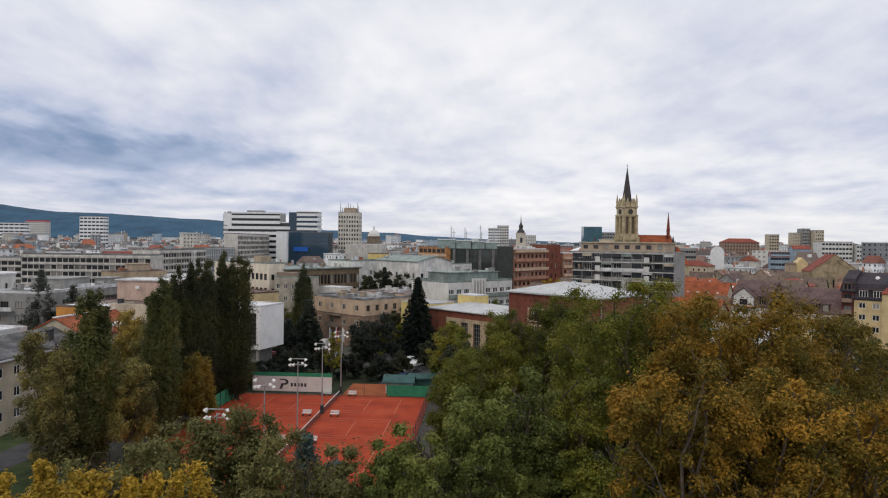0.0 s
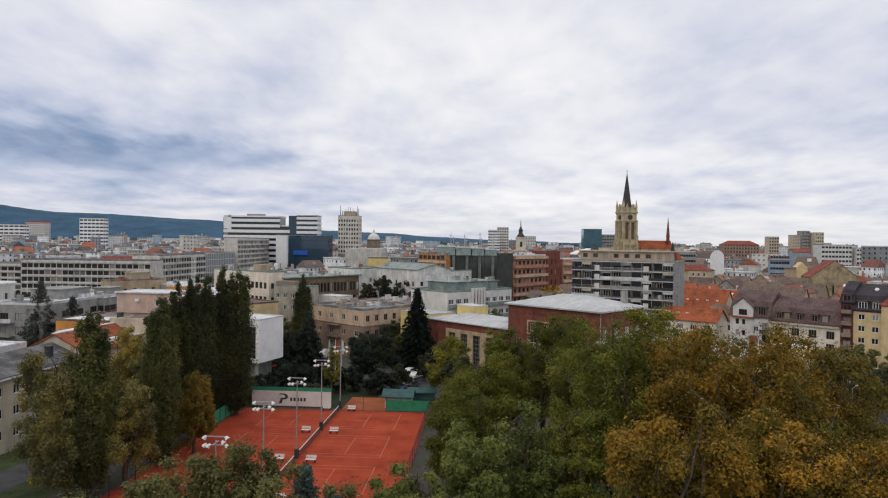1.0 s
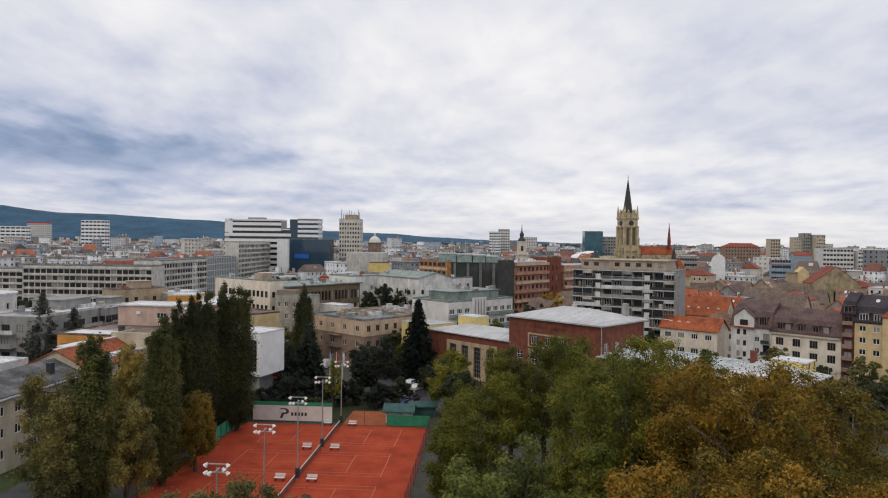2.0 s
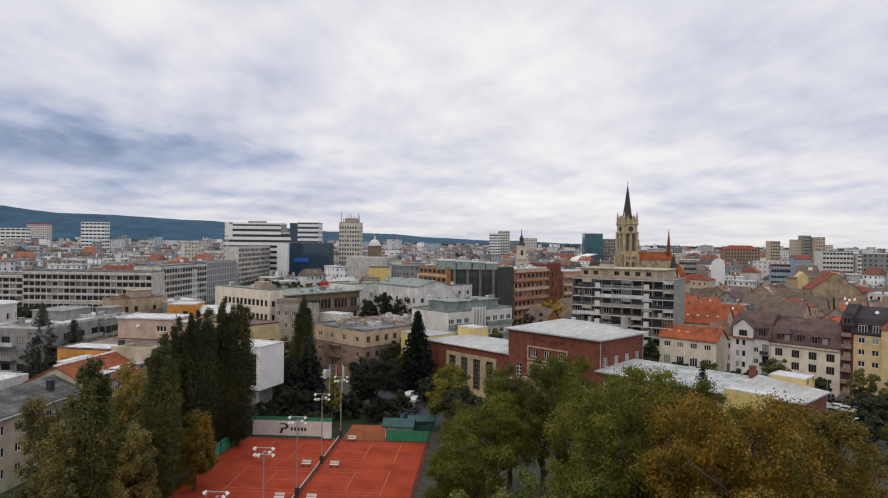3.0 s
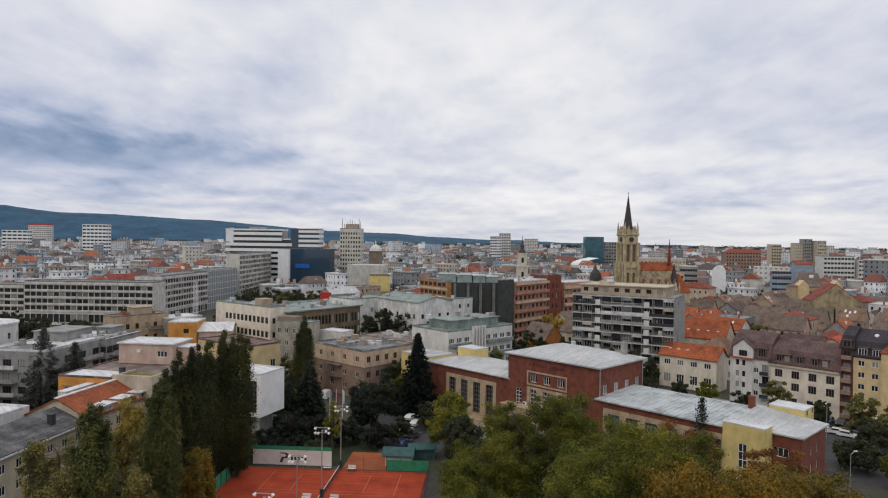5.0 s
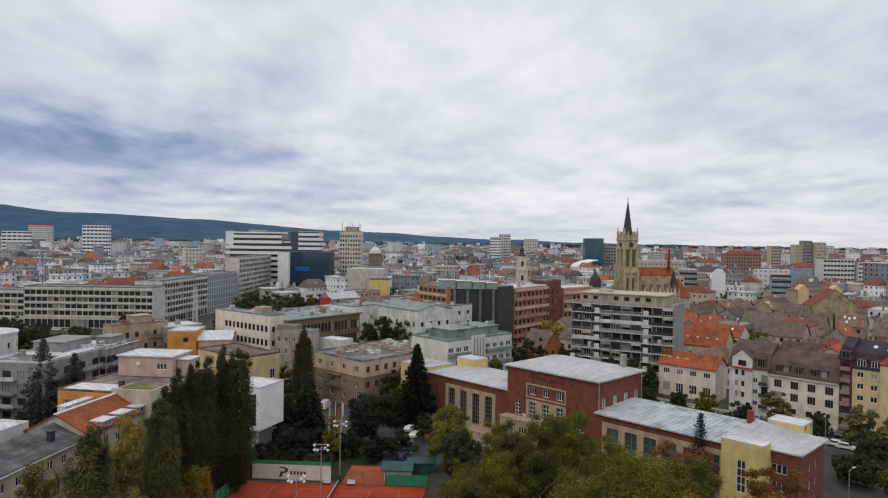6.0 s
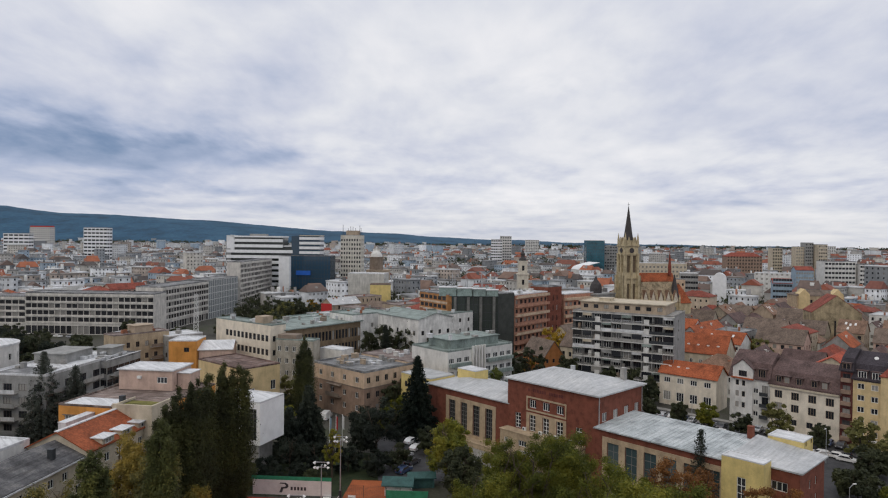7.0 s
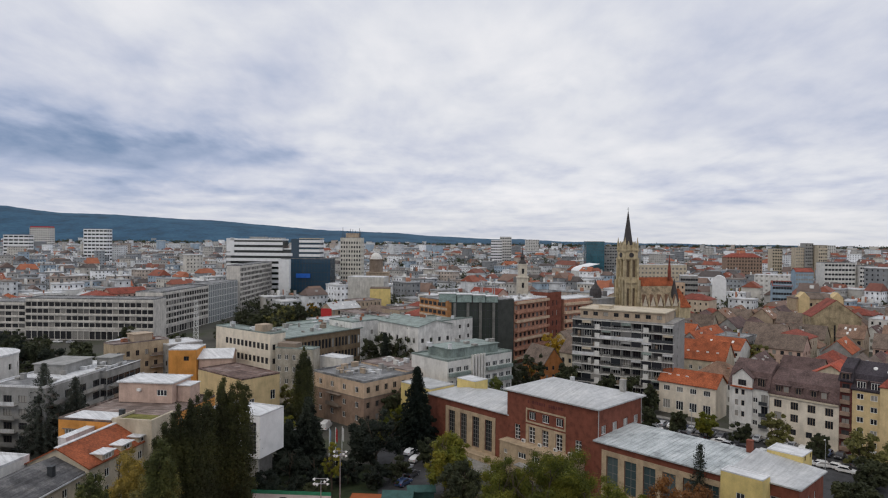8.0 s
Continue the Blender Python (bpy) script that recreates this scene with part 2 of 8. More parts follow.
FRAMEB = mat("brown_frame", (0.30, 0.23, 0.17), 0.6, 0.1, 2, 20, 0)
GLASS = glass_mat("window_glass", (0.018, 0.02, 0.024))
GLASSN = glass_mat("unlit_hall_glass", (0.018, 0.02, 0.022), 0.1, (0.05, 0.05, 0.05), 0.3)
GLASSW = glass_mat("teal_grey_glass", (0.035, 0.055, 0.06), 0.15, (0.09, 0.12, 0.125), 0.5)
GLASSB = glass_mat("blue_facade_glass", (0.018, 0.045, 0.075), 0.06, (0.10, 0.17, 0.23), 0.45)
GLASSD = glass_mat("dark_facade_glass", (0.014, 0.018, 0.017), 0.06, (0.05, 0.06, 0.055), 0.4)
CLAY = mat("clay_court", (0.35, 0.045, 0.0145), 0.95, 0.18, 0.22, 3.5, 0.12, second=(0.40, 0.06, 0.022))
LINE = mat("court_line", (0.46, 0.16, 0.095), 0.9, 0.2, 3, 10, 0)
ASPHALT = mat("asphalt", (0.055, 0.055, 0.058), 0.92, 0.25, 0.4, 8, 0.2)
PAVING = mat("paving", (0.26, 0.25, 0.23), 0.92, 0.2, 0.5, 6, 0.2)
GRASS = mat("grass", (0.035, 0.055, 0.016), 0.95, 0.3, 0.5, 6, 0.5, second=(0.06, 0.07, 0.02))
SOIL = mat("ground_cover", (0.075, 0.072, 0.06), 0.95, 0.3, 0.05, 1.5, 0.3, second=(0.05, 0.06, 0.03))
POLE = mat("galvanised_steel", (0.42, 0.43, 0.44), 0.5, 0.1, 2, 12, 0, metal=0.6)
DKSTEEL = mat("dark_steel", (0.05, 0.055, 0.06), 0.55, 0.15, 2, 12, 0, metal=0.3)
GREENSH = mat("green_windscreen", (0.035, 0.24, 0.13), 0.8, 0.15, 0.8, 6, 0.1)
TEAL = mat("teal_sheet", (0.04, 0.10, 0.095), 0.7, 0.2, 0.8, 6, 0.1)
BANNER = mat("white_banner", (0.66, 0.65, 0.62), 0.7, 0.08, 0.5, 6, 0.05)
INK = mat("black_print", (0.05, 0.05, 0.055), 0.7, 0.1, 2, 9, 0)
REDP = mat("red_paint", (0.45, 0.03, 0.03), 0.6, 0.1, 2, 9, 0)
BARK = mat("bark", (0.085, 0.065, 0.048), 0.95, 0.25, 1.5, 9, 0.5)
RUBBER = mat("tyre_rubber", (0.02, 0.02, 0.02), 0.85, 0.1, 3, 20, 0)
LEAF_G = leaf_mat("green_leaves", (0.052, 0.066, 0.013), (0.114, 0.126, 0.019), (0.235, 0.212, 0.028))
LEAF_YG = leaf_mat("yellow_green_leaves", (0.110, 0.132, 0.022), (0.220, 0.220, 0.033), (0.330, 0.264, 0.033))
LEAF_Y = leaf_mat("autumn_leaves", (0.062, 0.074, 0.015), (0.195, 0.128, 0.019), (0.40, 0.205, 0.024))
LEAF_O = leaf_mat("olive_leaves", (0.092, 0.094, 0.034), (0.152, 0.148, 0.052), (0.215, 0.2, 0.064))
LEAF_W = leaf_mat("willow_leaves", (0.072, 0.078, 0.034), (0.15, 0.14, 0.05), (0.34, 0.26, 0.065))
LEAF_YO = leaf_mat("olive_autumn_leaves", (0.062, 0.072, 0.016), (0.155, 0.122, 0.023), (0.30, 0.186, 0.03))
LEAF_YL = leaf_mat("pale_yellow_leaves", (0.13, 0.115, 0.036), (0.27, 0.20, 0.05), (0.42, 0.30, 0.06))
LEAF_PL = leaf_mat("light_poplar_leaves", (0.055, 0.066, 0.026), (0.105, 0.115, 0.036), (0.19, 0.18, 0.045))
LEAF_GOLD = leaf_mat("golden_leaves", (0.230, 0.161, 0.023), (0.391, 0.253, 0.029), (0.483, 0.310, 0.034))
LEAF_P = leaf_mat("poplar_leaves", (0.028, 0.033, 0.017), (0.052, 0.058, 0.023), (0.10, 0.104, 0.032))
LEAF_D = leaf_mat("dark_leaves", (0.03, 0.038, 0.022), (0.052, 0.06, 0.032), (0.085, 0.092, 0.042))
LEAF_N = leaf_mat("dark_needles", (0.014, 0.020, 0.016), (0.026, 0.034, 0.025), (0.046, 0.056, 0.038))
LEAF_SP = leaf_mat("grey_cedar_needles", (0.035, 0.043, 0.036), (0.058, 0.068, 0.056), (0.09, 0.10, 0.08))
LEAF_C = leaf_mat("spruce_needles", (0.006, 0.012, 0.010), (0.014, 0.023, 0.017), (0.027, 0.038, 0.025))
LEAF_BL = leaf_mat("blue_spruce_needles", (0.039, 0.072, 0.065), (0.078, 0.130, 0.117), (0.130, 0.195, 0.169))
LEAF_DG = leaf_mat("blue_green_leaves", (0.078, 0.1, 0.027), (0.13, 0.155, 0.039), (0.2, 0.215, 0.05))
LEAF_RB = leaf_mat("russet_twigs", (0.09, 0.045, 0.02), (0.20, 0.088, 0.03), (0.32, 0.14, 0.04))


# ---------------------------------------------------------------- building blocks
def thing(name, x, y, z=0.0, turn=0.0, label="", category="", group="", kind=""):
    ob = new(name)
    ob.empty_display_size = 0.5
    ob.matrix_world = pose(x, y, z, 0, 0, turn)
    return tagged(ob, label, category, group, kind)


def mesh_of(name, bm, *mats):
    me = bpy.data.meshes.new(name)
    bm.to_mesh(me)
    bm.free()
    for m in mats:
        me.materials.append(m)
    return me


def put(name, me, parent, m=None, label=""):
    ob = new(name, me)
    ob.parent = parent
    if m is not None:
        ob.matrix_basis = m
    return tagged(ob, label)


def part(name, bm, material, parent, label="", m=None):
    mats = material if isinstance(material, (list, tuple)) else (material,)
    if len(bm.verts) < 3000:
        bmesh.ops.remove_doubles(bm, verts=bm.verts, dist=0.0004)
    return put(name, mesh_of(name, bm, *mats), parent, m, label)


def box(bm, x0, y0, z0, x1, y1, z1, mi=0):
    v = [bm.verts.new((x, y, z)) for z in (z0, z1) for x, y in ((x0, y0), (x1, y0), (x1, y1), (x0, y1))]
    for q in ((3, 2, 1, 0), (4, 5, 6, 7), (0, 1, 5, 4), (1, 2, 6, 5), (2, 3, 7, 6), (3, 0, 4, 7)):
        bm.faces.new([v[i] for i in q]).material_index = mi
    return v


def boxes(*dims):
    bm = bmesh.new()
    for d in dims:
        box(bm, *d)
    return bm


def tube(bm, a, b, r0, r1, sides=8, cap=True):
    a, b = Vector(a), Vector(b)
    q = (b - a).to_track_quat("Z", "Y")
    rings = []
    for p, r in ((a, r0), (b, r1)):
        rings.append([bm.verts.new(p + q @ Vector((r * math.cos(i * math.tau / sides), r * math.sin(i * math.tau / sides), 0)))
                      for i in range(sides)])
    for i in range(sides):
        j = (i + 1) % sides
        bm.faces.new((rings[0][i], rings[0][j], rings[1][j], rings[1][i]))
    if cap:
        bm.faces.new(rings[1])
        bm.faces.new(rings[0][::-1])


def quad(bm, pts, mi=0):
    f = bm.faces.new([bm.verts.new(p) for p in pts])
    f.material_index = mi
    return f


def side(w, d, face):
    """Maps (along, inward, up) of one face of a w x d block to the block's own axes; and the face's turn."""
    if face == "front":
        return (lambda x, y, z: (x, y, z)), 0, w
    if face == "right":
        return (lambda x, y, z: (w - y, x, z)), 90, d
    if face == "left":
        return (lambda x, y, z: (y, d - x, z)), -90, d
    return (lambda x, y, z: (w - x, d - y, z)), 180, w


def facade(bm, place, length, height, opens, deep=0.2, base=0.0, pane_mi=None):
    xs = sorted({0.0, length, *[o[0] for o in opens], *[o[2] for o in opens]})
    zs = sorted({base, height, *[o[1] for o in opens], *[o[3] for o in opens]})
    grid = {}

    def vert(i, j):
        if (i, j) not in grid:
            grid[i, j] = bm.verts.new(place(xs[i], 0, zs[j]))
        return grid[i, j]

    for i in range(len(xs) - 1):
        cx = (xs[i] + xs[i + 1]) / 2
        for j in range(len(zs) - 1):
            cz = (zs[j] + zs[j + 1]) / 2
            if any(o[0] < cx < o[2] and o[1] < cz < o[3] for o in opens):
                continue
            bm.faces.new((vert(i, j), vert(i + 1, j), vert(i + 1, j + 1), vert(i, j + 1)))
    for x0, z0, x1, z1 in opens:
        for p, q in (((x0, z0), (x1, z0)), ((x1, z0), (x1, z1)), ((x1, z1), (x0, z1)), ((x0, z1), (x0, z0))):
            quad(bm, (place(p[0], 0, p[1]), place(q[0], 0, q[1]), place(q[0], deep, q[1]), place(p[0], deep, p[1])))
        if pane_mi is not None:
            quad(bm, (place(x0, deep, z0), place(x1, deep, z0), place(x1, deep, z1), place(x0, deep, z1)), pane_mi)


WINDOWS = {}


def window_meshes(w, h, style):
    key = (round(w, 2), round(h, 2), style)
    if key not in WINDOWS:
        fr = {"white": FRAMEW, "dark": FRAMED, "brown": FRAMEB, "tall": FRAMEW, "hall": FRAMEG, "wing": FRAMEG, "blind": FRAMEW}[style]
        t = {"white": 0.12, "tall": 0.12, "blind": 0.12, "hall": 0.09}.get(style, 0.08)
        n = max(1, round(w / 0.75)) if style not in ("hall", "wing") else 3 if style == "hall" else 2
        rows = {"tall": 4, "hall": 7, "wing": 4}.get(style, 1)
        cw, ch = (w - t) / n, (h - t) / rows
        lights = [(t + i * cw, t + j * ch, (i + 1) * cw, (j + 1) * ch) for i in range(n) for j in range(rows)]
        bm = bmesh.new()
        facade(bm, lambda x, y, z: (x - w / 2, y - 0.03, z - h / 2), w, h, lights, 0.06)
        bmesh.ops.remove_doubles(bm, verts=bm.verts, dist=0.0005)
        sill = boxes((-w / 2 - 0.08, -0.26, -h / 2 - 0.07, w / 2 + 0.08, 0.0, -h / 2))
        pane = boxes((-w / 2 + t, 0.0, -h / 2 + t, w / 2 - t, 0.03, h / 2 - t))
        WINDOWS[key] = (mesh_of("window", bm, fr), mesh_of("pane", pane, GLASSW if style == "wing" else GLASSN if style in ("hall", "tall") else GLASS), mesh_of("sill", sill, FRAMEW))
    return WINDOWS[key]


def add_window(parent, m, w, h, style, sill=False):
    fr, pane, sl = window_meshes(w, h, style)
    ob = put("window", fr, parent, m)
    put("pane", pane, ob)
    if sill:
        put("sill", sl, ob)
    return ob


def grid_opens(length, cols, rows, w, h, z0, dz, x0=None, x1=None, skip=()):
    x0 = x0 if x0 is not None else length / cols / 2
    x1 = x1 if x1 is not None else length - x0
    out = []
    for j in range(rows):
        for i in range(cols):
            if (i, j) in skip:
                continue
            x = x0 + (x1 - x0) * (i / (cols - 1) if cols > 1 else 0.5)
            z = z0 + dz * j
            out.append((x - w / 2, z, x + w / 2, z + h))
    return out


def add_faces(bm, root, w, d, h, faces, deep=0.2, base=0.0):
    """Walls of a block; faces: face -> list of (openings, window style). Makes the window objects as well."""
    for face in ("front", "right", "left", "back"):
        place, turn, length = side(w, d, face)
        spec = faces.get(face, [])
        opens = [o for lst, _ in spec for o in lst]
        facade(bm, place, length, h, opens, deep, base)
        for lst, style in spec:
            if style is None:
                continue
            for x0, z0, x1, z1 in lst:
                p = place((x0 + x1) / 2, deep - 0.06, (z0 + z1) / 2)
                add_window(root, pose(*p, 0, 0, turn), x1 - x0, z1 - z0, style)


def flat_roof(w, d, h, lip=0.35, over=0.0, t=0.25):
    bm = bmesh.new()
    box(bm, -over, -over, h - 0.02, w + over, d + over, h + 0.12)
    for x0, y0, x1, y1 in ((-over - .02, -over - .02, w + over + .02, -over + t), (-over - .02, d + over - t, w + over + .02, d + over + .02),
                           (-over - .02, -over + t, -over + t, d + over - t), (w + over - t, -over + t, w + over + .02, d + over - t)):
        box(bm, x0, y0, h + 0.08, x1, y1, h + 0.12 + lip)
    return bm


def gable_roof(w, d, h, rise, along="x", over=0.5, t=0.22):
    """Two slopes with thickness; ridge along x or y."""
    bm = bmesh.new()
    if along == "y":
        w, d = d, w
    run = d / 2
    k = rise / run

    def P(x, y, z):
        return (x, y, z) if along == "x" else (y, x, z)

    for s in (0, 1):
        y0 = -over if s == 0 else d + over
        a = [P(-over, y0, h - over * k), P(w + over, y0, h - over * k), P(w + over, run, h + rise), P(-over, run, h + rise)]
        lo = [bm.verts.new(p) for p in a]
        hi = [bm.verts.new((p[0], p[1], p[2] + t)) for p in a]
        bm.faces.new(hi)
        bm.faces.new(lo[::-1])
        for i in range(4):
            j = (i + 1) % 4
            bm.faces.new((lo[i], lo[j], hi[j], hi[i]))
    return bm


def gable_ends(bm, w, d, h, rise, along="x", mi=0):
    if along == "x":
        for x in (0, w):
            f = bm.faces.new([bm.verts.new(p) for p in ((x, 0, h), (x, d, h), (x, d / 2, h + rise))])
            f.material_index = mi
    else:
        for y in (0, d):
            f = bm.faces.new([bm.verts.new(p) for p in ((0, y, h), (w, y, h), (w / 2, y, h + rise))])
            f.material_index = mi


def hip_roof(w, d, h, rise, inset=None, over=0.5, t=0.2, flat=0.0):
    """Hipped roof, or a truncated one (mansard foot) where flat > 0 gives the share left level."""
    bm = bmesh.new()
    s = min(w, d) / 2 if inset is None else inset
    lo = [(-over, -over), (w + over, -over), (w + over, d + over), (-over, d + over)]
    hi = [(s, min(s, d / 2)), (w - s, min(s, d / 2)), (w - s, max(d - s, d / 2)), (s, max(d - s, d / 2))]
    if w < d and inset is None:
        hi = [(w / 2, s), (w / 2, s), (w / 2, d - s), (w / 2, d - s)]
    base = [bm.verts.new((x, y, h - 0.05)) for x, y in lo]
    eave = [bm.verts.new((x, y, h + t)) for x, y in lo]
    top = [bm.verts.new((x, y, h + t + rise)) for x, y in hi]
    bm.faces.new(base[::-1])
    for i in range(4):
        j = (i + 1) % 4
        bm.faces.new((base[i], base[j], eave[j], eave[i]))
        bm.faces.new((eave[i], eave[j], top[j], top[i]))
    bm.faces.new(top)
    bmesh.ops.remove_doubles(bm, verts=bm.verts, dist=0.001)
    return bm


def chimney(parent, x, y, z, h=1.2, s=0.5, m=None):
    bm = boxes((x - s / 2, y - s / 2, z, x + s / 2, y + s / 2, z + h), (x - s / 2 - .06, y - s / 2 - .06, z + h, x + s / 2 + .06, y + s / 2 + .06, z + h + .1))
    return part("chimney", bm, m or BRICK2, parent)

# ---------------------------------------------------------------- roofing felt laid in lengths
def laid(m, turn, depth=1.0):
    """Lengths of roofing that weather differently: streaks along one direction."""
    nt = m.node_tree
    b = nt.nodes["Principled BSDF"]
    geo = nt.nodes.new("ShaderNodeNewGeometry")
    mp = nt.nodes.new("ShaderNodeMapping")
    mp.vector_type = "TEXTURE"
    mp.inputs["Rotation"].default_value = (0, 0, radians(turn))
    mp.inputs["Scale"].default_value = (8.0, 0.6, 3.0)
    nt.links.new(geo.outputs["Position"], mp.inputs[0])
    n = node(nt, "ShaderNodeTexNoise", Scale=1.0, Detail=5.0, Roughness=0.7, Distortion=0.4)
    nt.links.new(mp.outputs[0], n.inputs["Vector"])
    old = b.inputs["Base Color"].links[0].from_socket
    tone = ramp(nt, n.outputs[0], [(0.38, (1 - 0.55 * depth, 1 - 0.57 * depth, 1 - 0.58 * depth)), (0.5, (1, 1, 1)), (0.62, (1 + 0.35 * depth, 1 + 0.3 * depth, 1 + 0.28 * depth))])
    nt.links.new(mix(nt, 1.0, old, tone, "MULTIPLY"), b.inputs["Base Color"])
    return m


def felt_mat(name, base, light, turn, depth=1.0):
    return laid(mat(name, base, 0.92, 0.25, 0.3, 4, 0.2, second=light), turn, depth)


laid(METALW, -46, 0.35)
laid(BITUMEN, 44, 0.5)
laid(GREENRF, -42, 0.5)
laid(METAL, 44, 0.3)
FELT = felt_mat("patched_felt_roof", (0.20, 0.155, 0.135), (0.31, 0.265, 0.245), -10)
ZINCS = felt_mat("streaked_zinc_roof", (0.44, 0.475, 0.485), (0.54, 0.57, 0.575), 44, 0.3)
FELTR = felt_mat("rusty_felt_roof", (0.15, 0.10, 0.085), (0.24, 0.19, 0.17), -34)

# ---------------------------------------------------------------- ground
def sheet(name, pts, z, material, label, category, thick=0.0):
    bm = bmesh.new()
    top = [bm.verts.new((x, y, z)) for x, y in pts]
    bm.faces.new(top)
    if thick:
        lo = [bm.verts.new((x, y, z - thick)) for x, y in pts]
        for i in range(len(pts)):
            j = (i + 1) % len(pts)
            bm.faces.new((lo[i], lo[j], top[j], top[i]))
    ob = new(name, mesh_of(name, bm, material))
    return tagged(ob, label, category, kind="structure")


def turned(x, y, a, *pts):
    c, s = math.cos(radians(a)), math.sin(radians(a))
    return [(x + px * c - py * s, y + px * s + py * c) for px, py in pts]


# the grass again, darker: shade behind the courts put into its colour
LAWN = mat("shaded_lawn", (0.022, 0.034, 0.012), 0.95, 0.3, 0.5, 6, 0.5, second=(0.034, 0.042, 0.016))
sheet("ground", [(-4900, -400), (4900, -400), (4900, 4900), (-4900, 4900)], 0.0, SOIL, "dark city ground of earth, yards and streets", "ground")
sheet("lawn", [(-42, 124.5), (-10, 124.5), (-4, 131), (-14, 150), (-34, 152), (-44, 140)], 0.03, LAWN, "lawn behind the courts with shade in its dark colour", "lawn")
sheet("park_ground", [(-75, -30), (60, -30), (66, 58), (24, 92), (-2, 60), (-44, 58), (-56, 118), (-76, 90)], 0.02, GRASS, "dark grass under the park trees", "lawn")
sheet("car_park", [(-13, 133), (2, 133), (4, 160), (-2, 200), (-14, 200), (-16, 158)], 0.04, ASPHALT, "grey asphalt car park beside the hall", "car park")
sheet("street", turned(40, 208, -43, (-20, -40), (140, -40), (140, 5.4), (-20, 5.4)), 0.03, ASPHALT, "grey asphalt street lined with parked cars", "road")
sheet("pavement", turned(40, 208, -43, (-20, 5.4), (140, 5.4), (140, 7.6), (-20, 7.6)), 0.16, PAVING, "pale paved footway along the street", "pavement", 0.16)
sheet("forecourt", turned(15.1, 149.8, -46, (-30, -9), (12, -9), (12, -0.2), (-30, -0.2)), 0.06, PAVING, "pale paved forecourt of the hall", "pavement", 0.06)
sheet("side_street", [(-70, 20), (-64, 20), (-47, 132), (-53, 132)], 0.05, ASPHALT, "narrow asphalt lane under trees", "road")
sheet("park_path", [(6.5, 20), (9, 20), (11.5, 95), (9, 95)], 0.05, PAVING, "light paved park path", "path", 0.05)

# ---------------------------------------------------------------- buildings that can be told apart
TAKEN = []


def claim(x, y, a, w, d, pad=2.0):
    TAKEN.append((x, y, radians(a), w, d, pad))


def is_free(x, y, r):
    for bx, by, a, w, d, pad in TAKEN:
        dx, dy = x - bx, y - by
        u, v = dx * math.cos(a) + dy * math.sin(a), -dx * math.sin(a) + dy * math.cos(a)
        if -pad - r < u < w + pad + r and -pad - r < v < d + pad + r:
            return False
    return True


def building(name, x, y, a, w, d, h, wall, roof, faces=None, top="flat", rise=3.0, along="x", label="", over=0.4, deep=0.2,
             group="", lip=0.35, category="building", base=0.0, distant=False):
    root = thing(name, x, y, 0, a, label, category, group)
    claim(x, y, a, w, d)
    bm = bmesh.new()
    if distant:
        for f in ("front", "right", "left", "back"):
            place, turn, ln = side(w, d, f)
            facade(bm, place, ln, h, [o for lst, _ in (faces or {}).get(f, []) for o in lst], deep, base, 1)
    else:
        add_faces(bm, root, w, d, h, faces or {}, deep, base)
    if top == "gable":
        gable_ends(bm, w, d, h, rise, along)
    part("wall", bm, (wall, GLASS) if distant else wall, root)
    if top == "flat":
        rb = flat_roof(w, d, h, lip)
    elif top == "gable":
        rb = gable_roof(w, d, h, rise, along, over)
    else:
        rb = hip_roof(w, d, h, rise, over=over)
    part("roof", rb, roof, root)
    return root


def vents(root, w, d, z, n, seed, mats):
    """Small roof boxes, shafts and aerials."""
    rnd = random.Random(seed)
    for i in range(int(n * 1.5)):
        x, y = rnd.uniform(1.5, w - 1.5), rnd.uniform(1.5, d - 1.5)
        sx, sy, sz = rnd.uniform(0.25, 0.95), rnd.uniform(0.25, 0.95), rnd.uniform(0.4, 1.5)
        part("roof_vent", boxes((x - sx, y - sy, z + 0.05, x + sx, y + sy, z + sz), (x - sx - .1, y - sy - .1, z + sz, x + sx + .1, y + sy + .1, z + sz + .1)), rnd.choice(mats), root)


# --- the brick sports hall and its wings, all on one line of front
HX, HY, HA = 15.1, 149.8, -46


def hall_at(u, v):
    return turned(HX, HY, HA, (u, v))[0]


